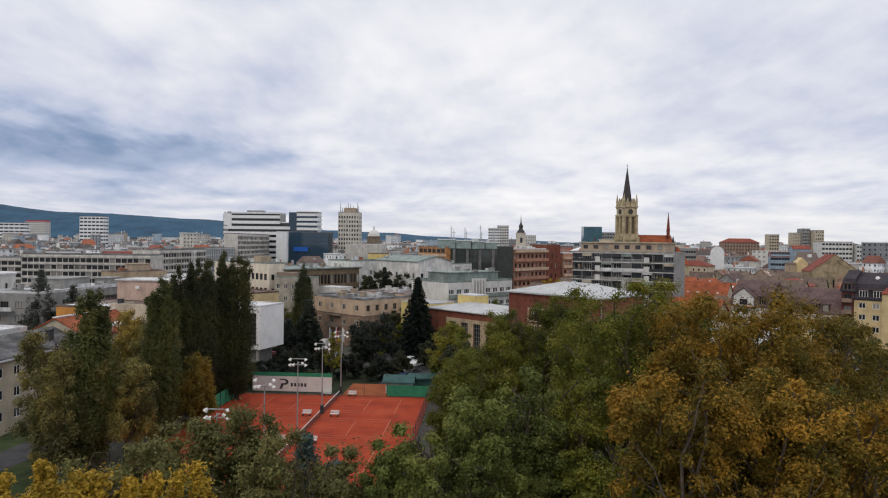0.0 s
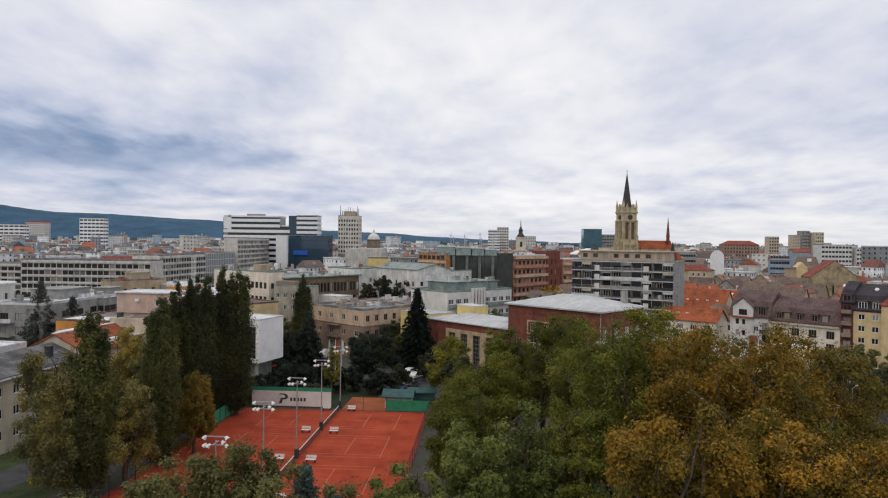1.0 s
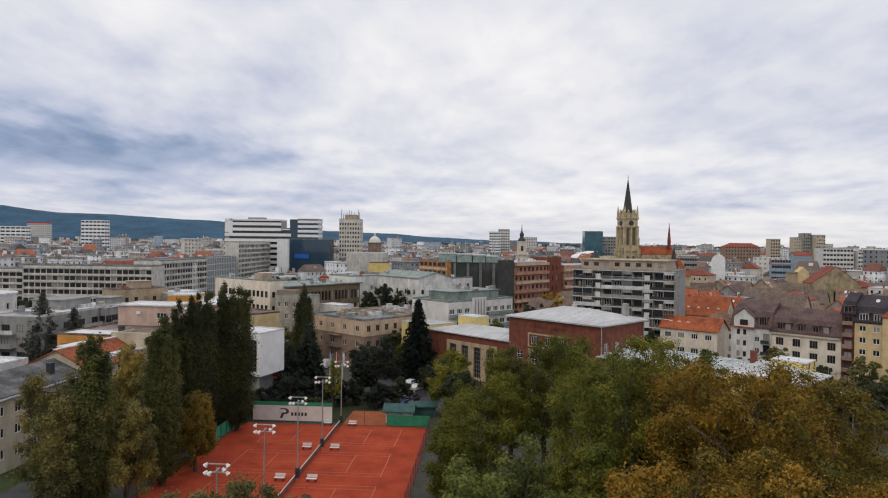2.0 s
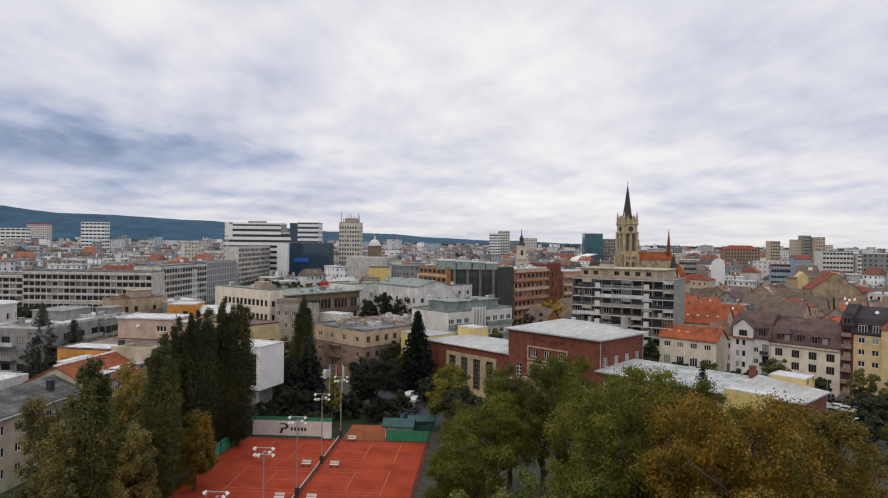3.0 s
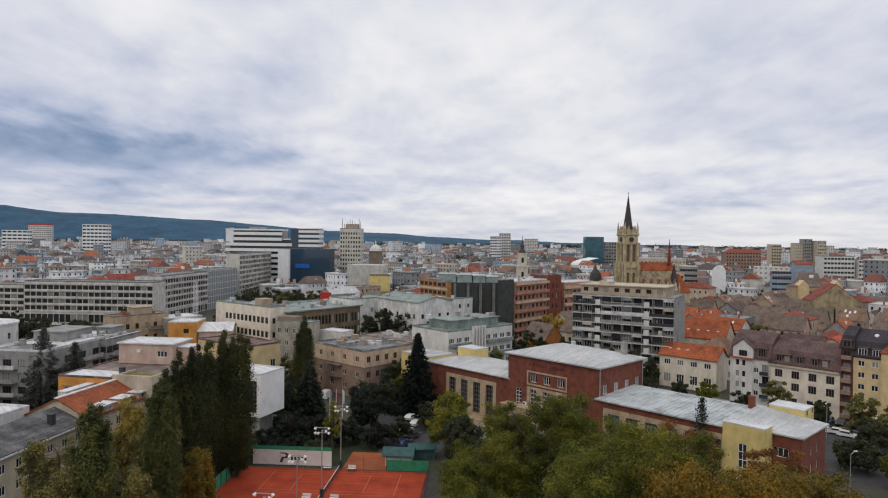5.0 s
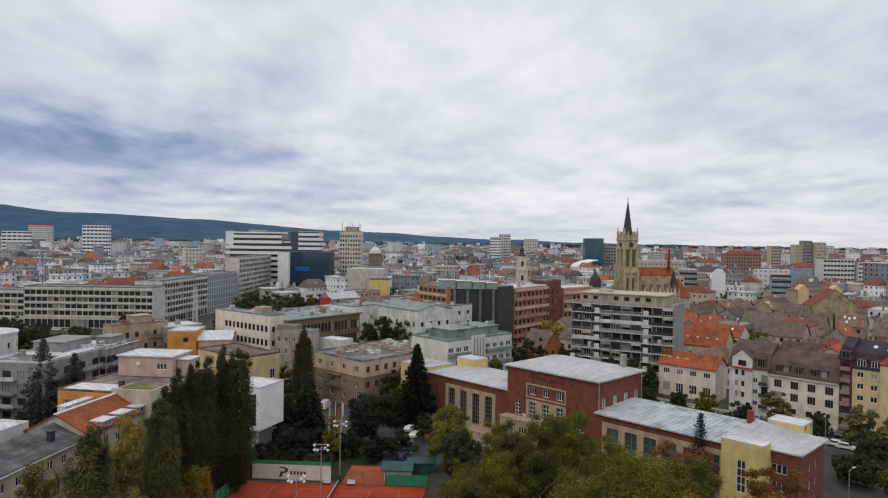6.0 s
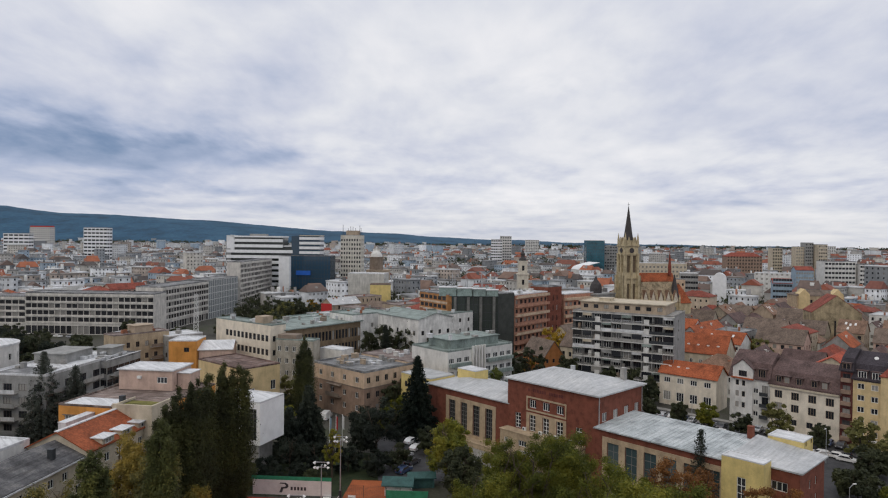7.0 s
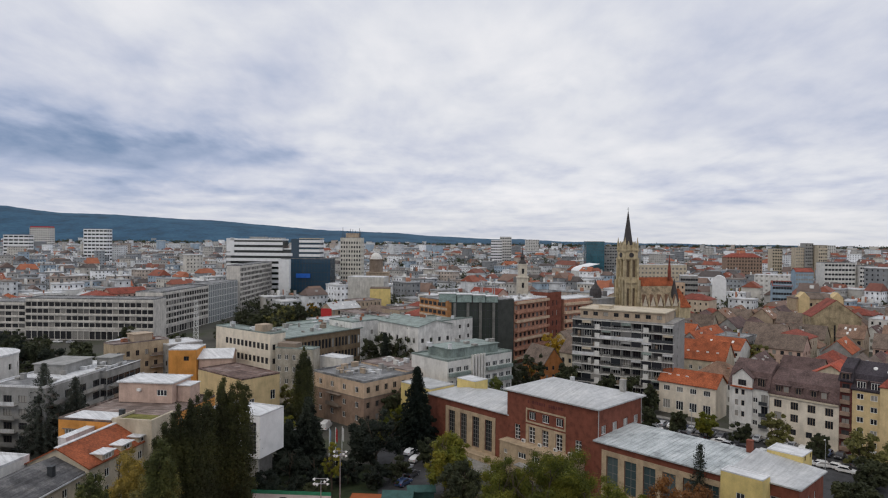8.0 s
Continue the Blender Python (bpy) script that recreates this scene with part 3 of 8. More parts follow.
def hall():
    root = thing("brick_hall", HX, HY, 0, HA, "red brick hall with shallow zinc roof and pale stone window panels", "sports hall")
    w, d, h = 24.2, 17.6, 18.0
    claim(HX, HY, HA, w, d)
    up = grid_opens(w, 3, 1, 1.9, 1.8, 12.4, 1, 7.3, 14.7)
    tall = grid_opens(w, 3, 1, 1.8, 3.6, 7.2, 1, 7.3, 14.7) + grid_opens(w, 2, 1, 1.6, 3.4, 7.2, 1, 3.1, 19.6)
    rt = grid_opens(d, 4, 1, 1.9, 1.9, 12.4, 1, 2.4, 15.2)
    bm = bmesh.new()
    add_faces(bm, root, w, d, h, {"front": [(up, "white"), (tall, "tall")], "right": [(rt, "white")]}, 0.3)
    part("wall", bm, BRICK, root)
    part("roof", hip_roof(w, d, h, 2.3, over=0.7, t=0.25), METAL, root, "weathered zinc sheet roof")
    bm = bmesh.new()   # pale stone surrounds, proud of the brick
    z0, z1 = 7.05, 11.3
    facade(bm, lambda x, y, z: (5.6 + x, -0.12 + y, z), 10.8, z1, [(o[0] - 5.6, max(o[1], z0 + .01), o[2] - 5.6, o[3]) for o in tall[:3]], 0.12, z0)
    for x in (5.6, 16.4):
        quad(bm, ((x, -0.12, z0), (x, 0, z0), (x, 0, z1), (x, -0.12, z1)))
    quad(bm, ((5.6, -0.12, z1), (16.4, -0.12, z1), (16.4, 0, z1), (5.6, 0, z1)))
    part("stone_frame", boxes((5.6, -0.16, 11.7, 16.4, -0.004, 12.05), (5.6, -0.16, 14.55, 16.4, -0.004, 14.9), (5.6, -0.16, 12.05, 5.9, -0.004, 14.55), (16.1, -0.16, 12.05, 16.4, -0.004, 14.55)), STONE, root, "pale stone frame round the upper windows")
    part("window_surround", bm, STONE, root, "pale stone window surround")
    rnd = random.Random(4)
    x = 6.0
    while x < 16.2:     # lettering too faint to read
        wl = rnd.uniform(0.35, 0.55)
        part("letter_bar", boxes((x, -0.06, 16.0, x + wl, -0.005, 16.7)), MAROON, root)
        x += wl + (0.9 if rnd.random() < 0.12 else 0.18)
    # stone-faced base storey with a terrace on it
    bm = bmesh.new()
    bw = grid_opens(21, 4, 1, 2.2, 1.3, 4.2, 1, 6.5, 18) + [(1.2, 4.3, 2.3, 5.3), (1.2, 2.2, 2.3, 3.2)]
    base = thing("terrace_building", *hall_at(0.2, -2.8), 0, HA, "yellow stone base storey with a terrace before the brick hall", "building")
    add_faces(bm, base, 21.0, 2.78, 6.9, {"front": [(bw, "white")]}, 0.25)
    box(bm, -0.15, -0.2, 6.9, 21.15, 2.75, 7.08)
    part("wall", bm, STONE, base)
    part("entrance_canopy", boxes((6, -2.2, 3.1, 16, -0.02, 3.35)), CONC, base, "flat concrete entrance canopy")
    for x in (4.6, 9.2, 13.4, 17.2):
        ac = part("air_conditioner", boxes((x, 2.2, 7.09, x + 0.9, 2.6, 7.75)), FRAMEW, base)
        part("fan_grille", boxes((x + 0.15, 2.17, 7.2, x + 0.6, 2.2, 7.65)), DKSTEEL, ac)
    chimney(root, 21.3, 14.4, 18.6, 3.0, 1.1, CONC)
    chimney(root, 8.8, 13, 19.2, 1.2, 0.8, METAL)
    part("downpipe", boxes((w + 0.02, 0.2, 12, w + 0.14, 0.32, 18)), METAL, root)
    part("downpipe", boxes((w + 0.02, d - 0.4, 12, w + 0.14, d - 0.28, 18)), METAL, root)

    # left wing
    root = thing("hall_wing", *hall_at(-28.0, 0.6), 0, HA, "brick hall wing with four tall dark windows in a stone panel", "sports hall")
    w, d, h = 27.9, 15.5, 12.0
    claim(*hall_at(-28, 0.6), HA, w, d)
    tall = grid_opens(w, 4, 1, 2.3, 7.4, 2.0, 1, 9.2, 21.7)
    bm = bmesh.new()
    add_faces(bm, root, w, d, h, {"front": [(tall, "hall")], "left": [(grid_opens(d, 2, 1, 2.0, 5, 3, 1), "hall")]}, 0.3)
    part("wall", bm, BRICK, root)
    bm = bmesh.new()
    facade(bm, lambda x, y, z: (7.0 + x, -0.15 + y, z), 16.9, 10.3, [(o[0] - 7.0, o[1], o[2] - 7.0, o[3]) for o in tall], 0.15, 1.2)
    for x in (7.0, 23.9):
        quad(bm, ((x, -0.15, 1.2), (x, 0, 1.2), (x, 0, 10.3), (x, -0.15, 10.3)))
    quad(bm, ((7, -0.15, 10.3), (23.9, -0.15, 10.3), (23.9, 0, 10.3), (7, 0, 10.3)))
    part("window_surround", bm, STONE, root, "pale stone panel round four windows")
    part("roof", hip_roof(w, d, h, 1.5, over=0.6, t=0.2), METAL, root, "weathered zinc sheet roof")
    bm = boxes((3, -2.6, 0.06, 27, -0.02, 1.2), (2.8, -2.8, 1.2, 27.2, -0.02, 1.35))
    part("terrace", bm, STONE, root, "low stone terrace wall")
    # yellow stair block at its end
    b = building("yellow_annex", *hall_at(-40.0, 1.5), HA, 11.9, 9.0, 12.8, YELLOW, METAL, {"front": [(grid_opens(11.9, 3, 3, 1.0, 1.6, 2.5, 3.4), "dark")]},
                 label="yellow rendered stair block at the hall's end", lip=0.15)
    b = building("yellow_roof_hut", *hall_at(-25.5, 9.0), HA, 6.5, 5.0, 15.2, YELLOW, METALW, {}, label="small yellow rooftop block with white sheet roof", lip=0.1, base=11.9)

    # right wing: the long sports hall
    root = thing("sports_wing", *hall_at(24.25, -1.1), 0, HA, "long brick sports wing with seamed zinc roof", "sports hall")
    w, d, h = 26.0, 14.4, 11.9
    claim(*hall_at(24.25, -1.1), HA, w, d)
    win = grid_opens(w, 6, 1, 2.6, 6.6, 3.0, 1, 4.2, 24.2)
    bm = bmesh.new()
    add_faces(bm, root, w, d, h, {"front": [(win, "wing")]}, 0.3)
    part("wall", bm, BRICK, root)
    bm = bmesh.new()
    facade(bm, lambda x, y, z: (1.8 + x, -0.15 + y, z), 24.0, 10.6, [(o[0] - 1.8, o[1], o[2] - 1.8, o[3]) for o in win], 0.15, 1.0)
    quad(bm, ((1.8, -0.15, 10.6), (25.8, -0.15, 10.6), (25.8, 0, 10.6), (1.8, 0, 10.6)))
    quad(bm, ((1.8, -0.15, 1.0), (1.8, 0, 1.0), (1.8, 0, 10.6), (1.8, -0.15, 10.6)))
    part("window_surround", bm, STONE, root, "ochre stone panel round the windows")
    bm = bmesh.new()
    o, rise = 0.6, 0.7
    lo = [(-o + 0.55, -o, h), (w, -o, h), (w, d + o, h + rise), (-o + 0.55, d + o, h + rise)]
    a = [bm.verts.new(p) for p in lo]
    b = [bm.verts.new((p[0], p[1], p[2] + 0.25)) for p in lo]
    bm.faces.new(b)
    bm.faces.new(a[::-1])
    for i in range(4):
        bm.faces.new((a[i], a[(i + 1) % 4], b[(i + 1) % 4], b[i]))
    roof = part("roof", bm, ZINCS, root, "pale seamed zinc sheet roof")
    k = rise / (d + 2 * o)
    seam = bmesh.new()
    vs = [(-0.03, -o, h + 0.25), (0.03, -o, h + 0.25), (0.03, d + o, h + 0.25 + rise), (-0.03, d + o, h + 0.25 + rise)]
    a = [seam.verts.new(p) for p in vs]
    b = [seam.verts.new((p[0], p[1], p[2] + 0.055)) for p in vs]
    seam.faces.new(b)
    for i in range(4):
        seam.faces.new((a[i], a[(i + 1) % 4], b[(i + 1) % 4], b[i]))
    sm = mesh_of("seam", seam, ZINCS)
    for i in range(26):
        put("seam", sm, roof, pose(0.7 + i * 0.98, 0, 0))
    chimney(root, 25.4, 13.6, 12.4, 2.6, 1.0, BRICK)

    root = thing("brick_end_block", *hall_at(50.27, 1.2), 0, HA, "red brick end block with sloping zinc roof", "building")
    w, d, h = 11.6, 12.4, 11.9
    claim(*hall_at(50.27, 1.2), HA, w, d)
    bm = bmesh.new()
    add_faces(bm, root, w, d, h, {"front": [(grid_opens(w, 1, 3, 2.6, 1.6, 2.2, 3.0, 8.4, 8.4), "white")],
                                  "right": [(grid_opens(d, 2, 3, 1.0, 1.5, 2.2, 3.0, 5, 8), "white")]}, 0.25)
    part("wall", bm, BRICK, root)
    bm = bmesh.new()
    lo = [(-0.02, -0.4, h), (w + .5, -0.4, h), (w + .5, d + .5, h), (-0.02, d + .5, h + 1.2)]
    a = [bm.verts.new(p) for p in lo]
    b = [bm.verts.new((p[0], p[1], p[2] + 0.25)) for p in lo]
    for tri in ((0, 1, 2), (0, 2, 3)):
        bm.faces.new([b[i] for i in tri])
        bm.faces.new([a[i] for i in tri[::-1]])
    for i in range(4):
        bm.faces.new((a[i], a[(i + 1) % 4], b[(i + 1) % 4], b[i]))
    part("roof", bm, METAL, root, "zinc sheet roof")
    building("yellow_stair_tower", *hall_at(50.4, -2.2), HA, 7.0, 3.3, 13.0, YELLOW, METALW,
             {"front": [(grid_opens(7.0, 1, 1, 1.5, 5.5, 4.5, 1, 3.4, 3.4), "tall")]}, label="pale yellow stair tower before the brick hall", lip=0.12)
    building("yellow_boiler_house", *hall_at(52.2, 13.9), HA, 6.2, 5.0, 13.6, YELLOW, METALW, {"right": [(grid_opens(5.6, 2, 1, 0.8, 0.9, 12.6, 1), "dark")]},
             label="yellow rendered plant room with white sheet roof", lip=0.12)


hall()


def apartment_slab():
    """Eight-storey block with loggias along its front."""
    x, y, a, w, d, h = 43.0, 217.5, -30, 32.4, 19.0, 26.4
    root = thing("apartment_block", x, y, 0, a, "grey eight-storey apartment block with long open loggias", "apartment building")
    claim(x, y, a, w, d)
    n, fh = 9, 2.93
    bm = bmesh.new()
    facade(bm, side(w, d, "right")[0], d, h, grid_opens(d, 1, 8, 0.7, 0.8, 3.6, fh, 7.4, 7.4), 0.25, 0, None)
    for face in ("left", "back"):
        p, t, ln = side(w, d, face)
        facade(bm, p, ln, h, [], 0.2)
    bays = 10
    bw = w / bays
    opens = [(i * bw + 0.35, k * fh + 0.35, (i + 1) * bw - 0.35, k * fh + 2.45) for k in range(n) for i in range(bays)]
    part("wall", bm, GREYW, root)
    bm = bmesh.new()
    facade(bm, lambda px, py, pz: (px, 1.5 + py, pz), w, h, opens, 0.15)
    part("loggia_wall", bm, GREYW, root, "grey wall behind the loggias")
    rnd = random.Random(9)
    for k in range(n):
        for i in range(bays):
            style = "white" if rnd.random() < 0.4 else "dark"
            add_window(root, pose((i + .5) * bw, 1.62, k * fh + 1.4), bw - 0.7, 2.1, style)
    p, t, ln = side(w, d, "right")
    for k in range(8):
        add_window(root, pose(*p(7.4, 0.19, 3.6 + k * fh + 0.4), 0, 0, t), 0.7, 0.8, "dark")
    for k in range(1, n + 1):
        slab = part("balcony_slab", boxes((-0.15, -0.1, k * fh - 0.16, w + 0.02, 1.5, k * fh + 0.06)), WHITE, root)
        if k == n:
            break
        cuts = [0.0, w * 0.235, w * 0.29, w * 0.72, w * 0.765, w]
        for j in range(0, 5):
            if j in (1, 3):
                continue
            bm = bmesh.new()
            xx = cuts[j]
            solid = rnd.random() < 0.3
            box(bm, xx + .05, -0.08, k * fh + 0.98, cuts[j + 1] - .05, -0.02, k * fh + 1.06)
            if solid:
                box(bm, xx + .05, -0.06, k * fh + 0.12, cuts[j + 1] - .05, -0.04, k * fh + 0.98)
            else:
                while xx < cuts[j + 1] - 0.2:
                    box(bm, xx + .08, -0.07, k * fh + 0.06, xx + 0.13, -0.03, k * fh + 0.98)
                    xx += 0.32
            part("railing", bm, rnd.choice((DKSTEEL, DKSTEEL, METALW, CONC, FRAMEG)), slab)
        for j in (0.235, 0.72):
            part("balcony_front", boxes((w * j, -0.12, k * fh + 0.06, w * (j + 0.05), 0.0, k * fh + 1.7)), WHITE, slab, "white solid balcony front")
        for i in range(1, bays):
            part("partition", boxes((i * bw - 0.06, -0.02, k * fh + 0.06, i * bw + 0.06, 1.49, k * fh + fh - 0.16)), CONC, slab)
        for i in range(bays):
            r = rnd.random()
            xx = i * bw + rnd.uniform(0.3, bw - 1.2)
            if r < 0.22:
                part("balcony_glazing", boxes((i * bw + .1, 0.0, k * fh + 1.07, (i + 1) * bw - .1, 0.05, k * fh + fh - .18)), GLASS, slab, "glazed-in balcony")
            elif r < 0.5:
                part("awning", boxes((i * bw + .15, 0.02, k * fh + fh - rnd.uniform(.6, 1.3), (i + 1) * bw - .15, 0.08, k * fh + fh - .18)), rnd.choice((GREYW, CREAM, DKSTEEL, GREENRF, METALW)), slab)
            elif r < 0.75:
                part("balcony_cupboard", boxes((xx, 0.5, k * fh + .06, xx + rnd.uniform(.5, 1.1), 1.4, k * fh + rnd.uniform(1.0, 2.2))), rnd.choice((WHITE, DKBEIGE, CONC, FRAMEB)), slab)
    part("roof", flat_roof(w, d, h + 0.1, 0.3), CONC, root)
    pent = thing("rooftop_storey", x + 2.0 * math.cos(radians(a)) - 2.2 * math.sin(radians(a)), y + 2 * math.sin(radians(a)) + 2.2 * math.cos(radians(a)), h + 0.22, a,
                 "set-back concrete top storey on the apartment block", "building")
    bm = bmesh.new()
    add_faces(bm, pent, w - 5, d - 4, 3.0, {"front": [(grid_opens(w - 5, 8, 1, 1.6, 1.3, 1.0, 1), "dark")]})
    part("wall", bm, BEIGE, pent)
    part("roof", flat_roof(w - 5, d - 4, 3.0, 0.2, 0.5), CREAM, pent)
    part("stair_head", boxes((5, 4, 3.1, 9, 8, 4.0), (4.8, 3.8, 4.0, 9.2, 8.2, 4.15)), CREAM, pent)


apartment_slab()


def church():
    x, y, a = 88.3, 321, 14
    root = thing("church", x, y, 0, a, "yellow stone gothic church with a tall dark spire", "church")
    claim(x, y, a, 32, 16)
    tw = 7.2
    louvre = mat("belfry_louvres", (0.15, 0.115, 0.075), 0.8, 0.2, 1.0, 6, 0.1)
    bm = bmesh.new()
    lanc = [(1.1, 34.5, 2.9, 42.8), (4.3, 34.5, 6.1, 42.8), (1.3, 20, 2.7, 29), (4.5, 20, 5.9, 29)]
    for f in ("front", "right", "left", "back"):
        p, t, ln = side(tw, tw, f)
        facade(bm, p, tw, 48, lanc, 0.6, 0, 1)
        for x0, x1 in ((-0.35, 0.75), (3.2, 4.0), (6.45, 7.55)):
            a, b = p(x0, -0.45, 0), p(x1, -0.01, 0)
            part("pilaster", boxes((min(a[0], b[0]), min(a[1], b[1]), 0, max(a[0], b[0]), max(a[1], b[1]), 43.4)), CHURCHST, root)
        for x0, x1 in ((-1.1, 0.5), (6.7, 8.3)):
            a, b = p(x0, -1.1, 0), p(x1, -0.46, 0)
            part("buttress", boxes((min(a[0], b[0]), min(a[1], b[1]), 0, max(a[0], b[0]), max(a[1], b[1]), 33)), CHURCHST, root)
    for z in (18, 31.5, 43.42, 47.6):
        part("string_course", boxes((-0.5, -0.5, z, tw + 0.5, tw + 0.5, z + 0.5)), CHURCHST, root)
    part("tower", bm, (CHURCHST, louvre), root, "weathered stone bell tower with lancet openings")
    for cx in (0.2, tw - 0.2):
        for cy in (0.2, tw - 0.2):
            bm = bmesh.new()
            tube(bm, (cx, cy, 47), (cx, cy, 50.5), 0.62, 0.55, 8, False)
            tube(bm, (cx, cy, 50.5), (cx, cy, 54.2), 0.62, 0.05, 8, False)
            part("pinnacle", bm, CHURCHST, root)
    for f in ("front", "right", "left", "back"):
        q4, t, ln = side(tw, tw, f)
        for k in range(2):
            x0 = 0.8 + k * 2.8
            bm = bmesh.new()
            va = [bm.verts.new(q4(x, 0.1, z)) for x, z in ((x0, 48), (x0 + 2.8, 48), (x0 + 1.4, 52.2))]
            vb = [bm.verts.new(q4(x, 0.6, z)) for x, z in ((x0, 48), (x0 + 2.8, 48), (x0 + 1.4, 52.2))]
            bm.faces.new(va)
            bm.faces.new(vb[::-1])
            for i in range(3):
                bm.faces.new((va[i], va[(i + 1) % 3], vb[(i + 1) % 3], vb[i]))
            part("gablet", bm, CHURCHST, root)
        bm = bmesh.new()
        a, b = q4(tw / 2, -0.05, 45.4), q4(tw / 2, -0.25, 45.4)
        tube(bm, a, b, 1.25, 1.25, 16)
        part("clock_face", bm, SLATE, root, "dark round clock face")
    bm = bmesh.new()
    tube(bm, (tw / 2, tw / 2, 48), (tw / 2, tw / 2, 50.4), 2.75, 2.6, 8)
    part("spire_base", bm, CHURCHST, root)
    bm = bmesh.new()
    tube(bm, (tw / 2, tw / 2, 50.4), (tw / 2, tw / 2, 67.4), 2.5, 0.12, 8)
    part("spire", bm, SLATE, root, "dark slate spire")
    bm = boxes((tw / 2 - .06, tw / 2 - .06, 67.2, tw / 2 + .06, tw / 2 + .06, 69.2), (tw / 2 - .5, tw / 2 - .06, 68.2, tw / 2 + .5, tw / 2 + .06, 68.35))
    part("cross", bm, DKSTEEL, root)
    # nave
    nx, nl, nd, eh, rz = tw + 0.95, 21.0, 14.0, 20.5, 13.0
    bm = bmesh.new()
    win = grid_opens(nl, 5, 1, 1.4, 6, 11.5, 1)
    for f in ("front", "right", "left", "back"):
        p, t, ln = side(nl, nd, f)
        facade(bm, (lambda pp: lambda X, Y, Z: (pp(X, Y, Z)[0] + nx, pp(X, Y, Z)[1] - 2, Z))(p), ln, eh, win if f == "front" else [], 0.5, 0, 1)
    for i in range(6):
        part("buttress", boxes((nx + i * nl / 5 - .5, -3.0, 0, nx + i * nl / 5 + .5, -2.01, 19)), CHURCHST, root)
    for xx in (nx, nx + nl):
        bm.faces.new([bm.verts.new(c) for c in ((xx, -2, eh), (xx, nd - 2, eh), (xx, nd / 2 - 2, eh + rz))])
    part("nave_wall", bm, (CHURCHST, GLASS), root, "yellow stone nave with buttresses")
    rb = gable_roof(nl, nd, eh, rz, "x", 0.4)
    roof = part("roof", rb, tile_mat("glazed_church_tiles", (0.33, 0.26, 0.17), 0.35), root, "steep nave roof of patterned tiles", pose(nx, -2, 0))
    bm2 = gable_roof(nl, 3.6, eh + rz - 2.95, 3.35, "x", 0.42)
    put("ridge_tiles", mesh_of("ridge_tiles", bm2, TILE_O), roof, pose(0, nd / 2 - 1.8, 0))
    for i in range(5):   # steep stone gables along the eave, their slopes in red tile
        cx = nx + nl * (i + .5) / 5
        v = [(cx - 1.5, -2.35, eh - 0.3), (cx + 1.5, -2.35, eh - 0.3), (cx, -2.35, eh + 5.0), (cx, 0.9, eh + 5.0), (cx - 1.5, 0.0, eh - 0.3), (cx + 1.5, 0.0, eh - 0.3)]
        bm = bmesh.new()
        quad(bm, v[:3])
        g = part("gable", bm, mat("pale_gable_stone", (0.58, 0.53, 0.42), 0.85, 0.15, 0.7, 7, 0.1), root, "pale stone gable")
        bm = bmesh.new()
        for p, q in (((cx - 1.75, -2.6, eh - 0.5), (cx - 1.75, 0.4, eh - 0.5)), ((cx + 1.75, -2.6, eh - 0.5), (cx + 1.75, 0.4, eh - 0.5))):
            for dz in (0.0, 0.25):
                quad(bm, ((p[0], p[1], p[2] + dz), (q[0], q[1], q[2] + dz), (cx, 1.2, eh + 5.15 + dz), (cx, -2.6, eh + 5.15 + dz)))
            quad(bm, (p, (p[0], p[1], p[2] + 0.25), (cx, -2.6, eh + 5.4), (cx, -2.6, eh + 5.15)))
        part("gable_roof", bm, TILE_T, g, "faded red tiled gable roof")
    for i in range(6):
        bm = bmesh.new()
        bx = nx + i * nl / 5
        tube(bm, (bx, -2.5, 19), (bx, -2.5, 21.5), 0.42, 0.42, 6, False)
        tube(bm, (bx, -2.5, 21.5), (bx, -2.5, 24.0), 0.5, 0.04, 6, False)
        part("pinnacle", bm, CHURCHST, root)
    bm = bmesh.new()
    tx = nx + nl - 1.2
    tube(bm, (tx, 0.5, eh - 1), (tx, 0.5, eh + 1.5), 2.3, 2.3, 8)
    tube(bm, (tx, 0.5, eh + 1.5), (tx, 0.5, 33.5), 2.5, 0.15, 8)
    part("turret", bm, SLATE, root, "dark pyramid roof of a stair turret")
    bm = bmesh.new()
    tube(bm, (tx - 0.6, 4.0, 33), (tx - 0.6, 4.0, 36), 0.9, 0.8, 8)
    tube(bm, (tx - 0.6, 4.0, 36), (tx - 0.6, 4.0, 46), 0.95, 0.05, 8)
    part("roof_spirelet", bm, TILE_R, root, "slim dull red spirelet")
    bm = bmesh.new()   # choir at the far end
    box(bm, nx + nl + .05, 0, 0, nx + nl + 8, 10, 19)
    part("choir_wall", bm, CHURCHST, root)
    part("choir_roof", hip_roof(8, 10, 19, 9, over=0.3), TILE_O, root, "orange tiled choir roof", pose(nx + nl + .05, 0, 0))


church()

# --- street of town houses beyond the sports wing
def dormers(root, xs, y, z, w, h, style="brown", depth=2.0, roof=None):
    for x in xs:
        bm = bmesh.new()
        facade(bm, lambda px, py, pz: (x - w / 2 + px, y + py, z + pz), w, h, [(0.15, 0.15, w - 0.15, h - 0.15)], 0.12)
        for xx in (x - w / 2, x + w / 2):
            quad(bm, ((xx, y, z), (xx, y + depth, z), (xx, y + depth, z + h), (xx, y, z + h)))
        dm = part("dormer", bm, roof or TILE_B, root)
        part("dormer_roof", boxes((x - w / 2 - .15, y - .2, z + h, x + w / 2 + .15, y + depth, z + h + .12)), TILE_B if roof is None else roof, dm)
        add_window(root, pose(x, y + 0.08, z + h / 2), w - 0.3, h - 0.3, style)


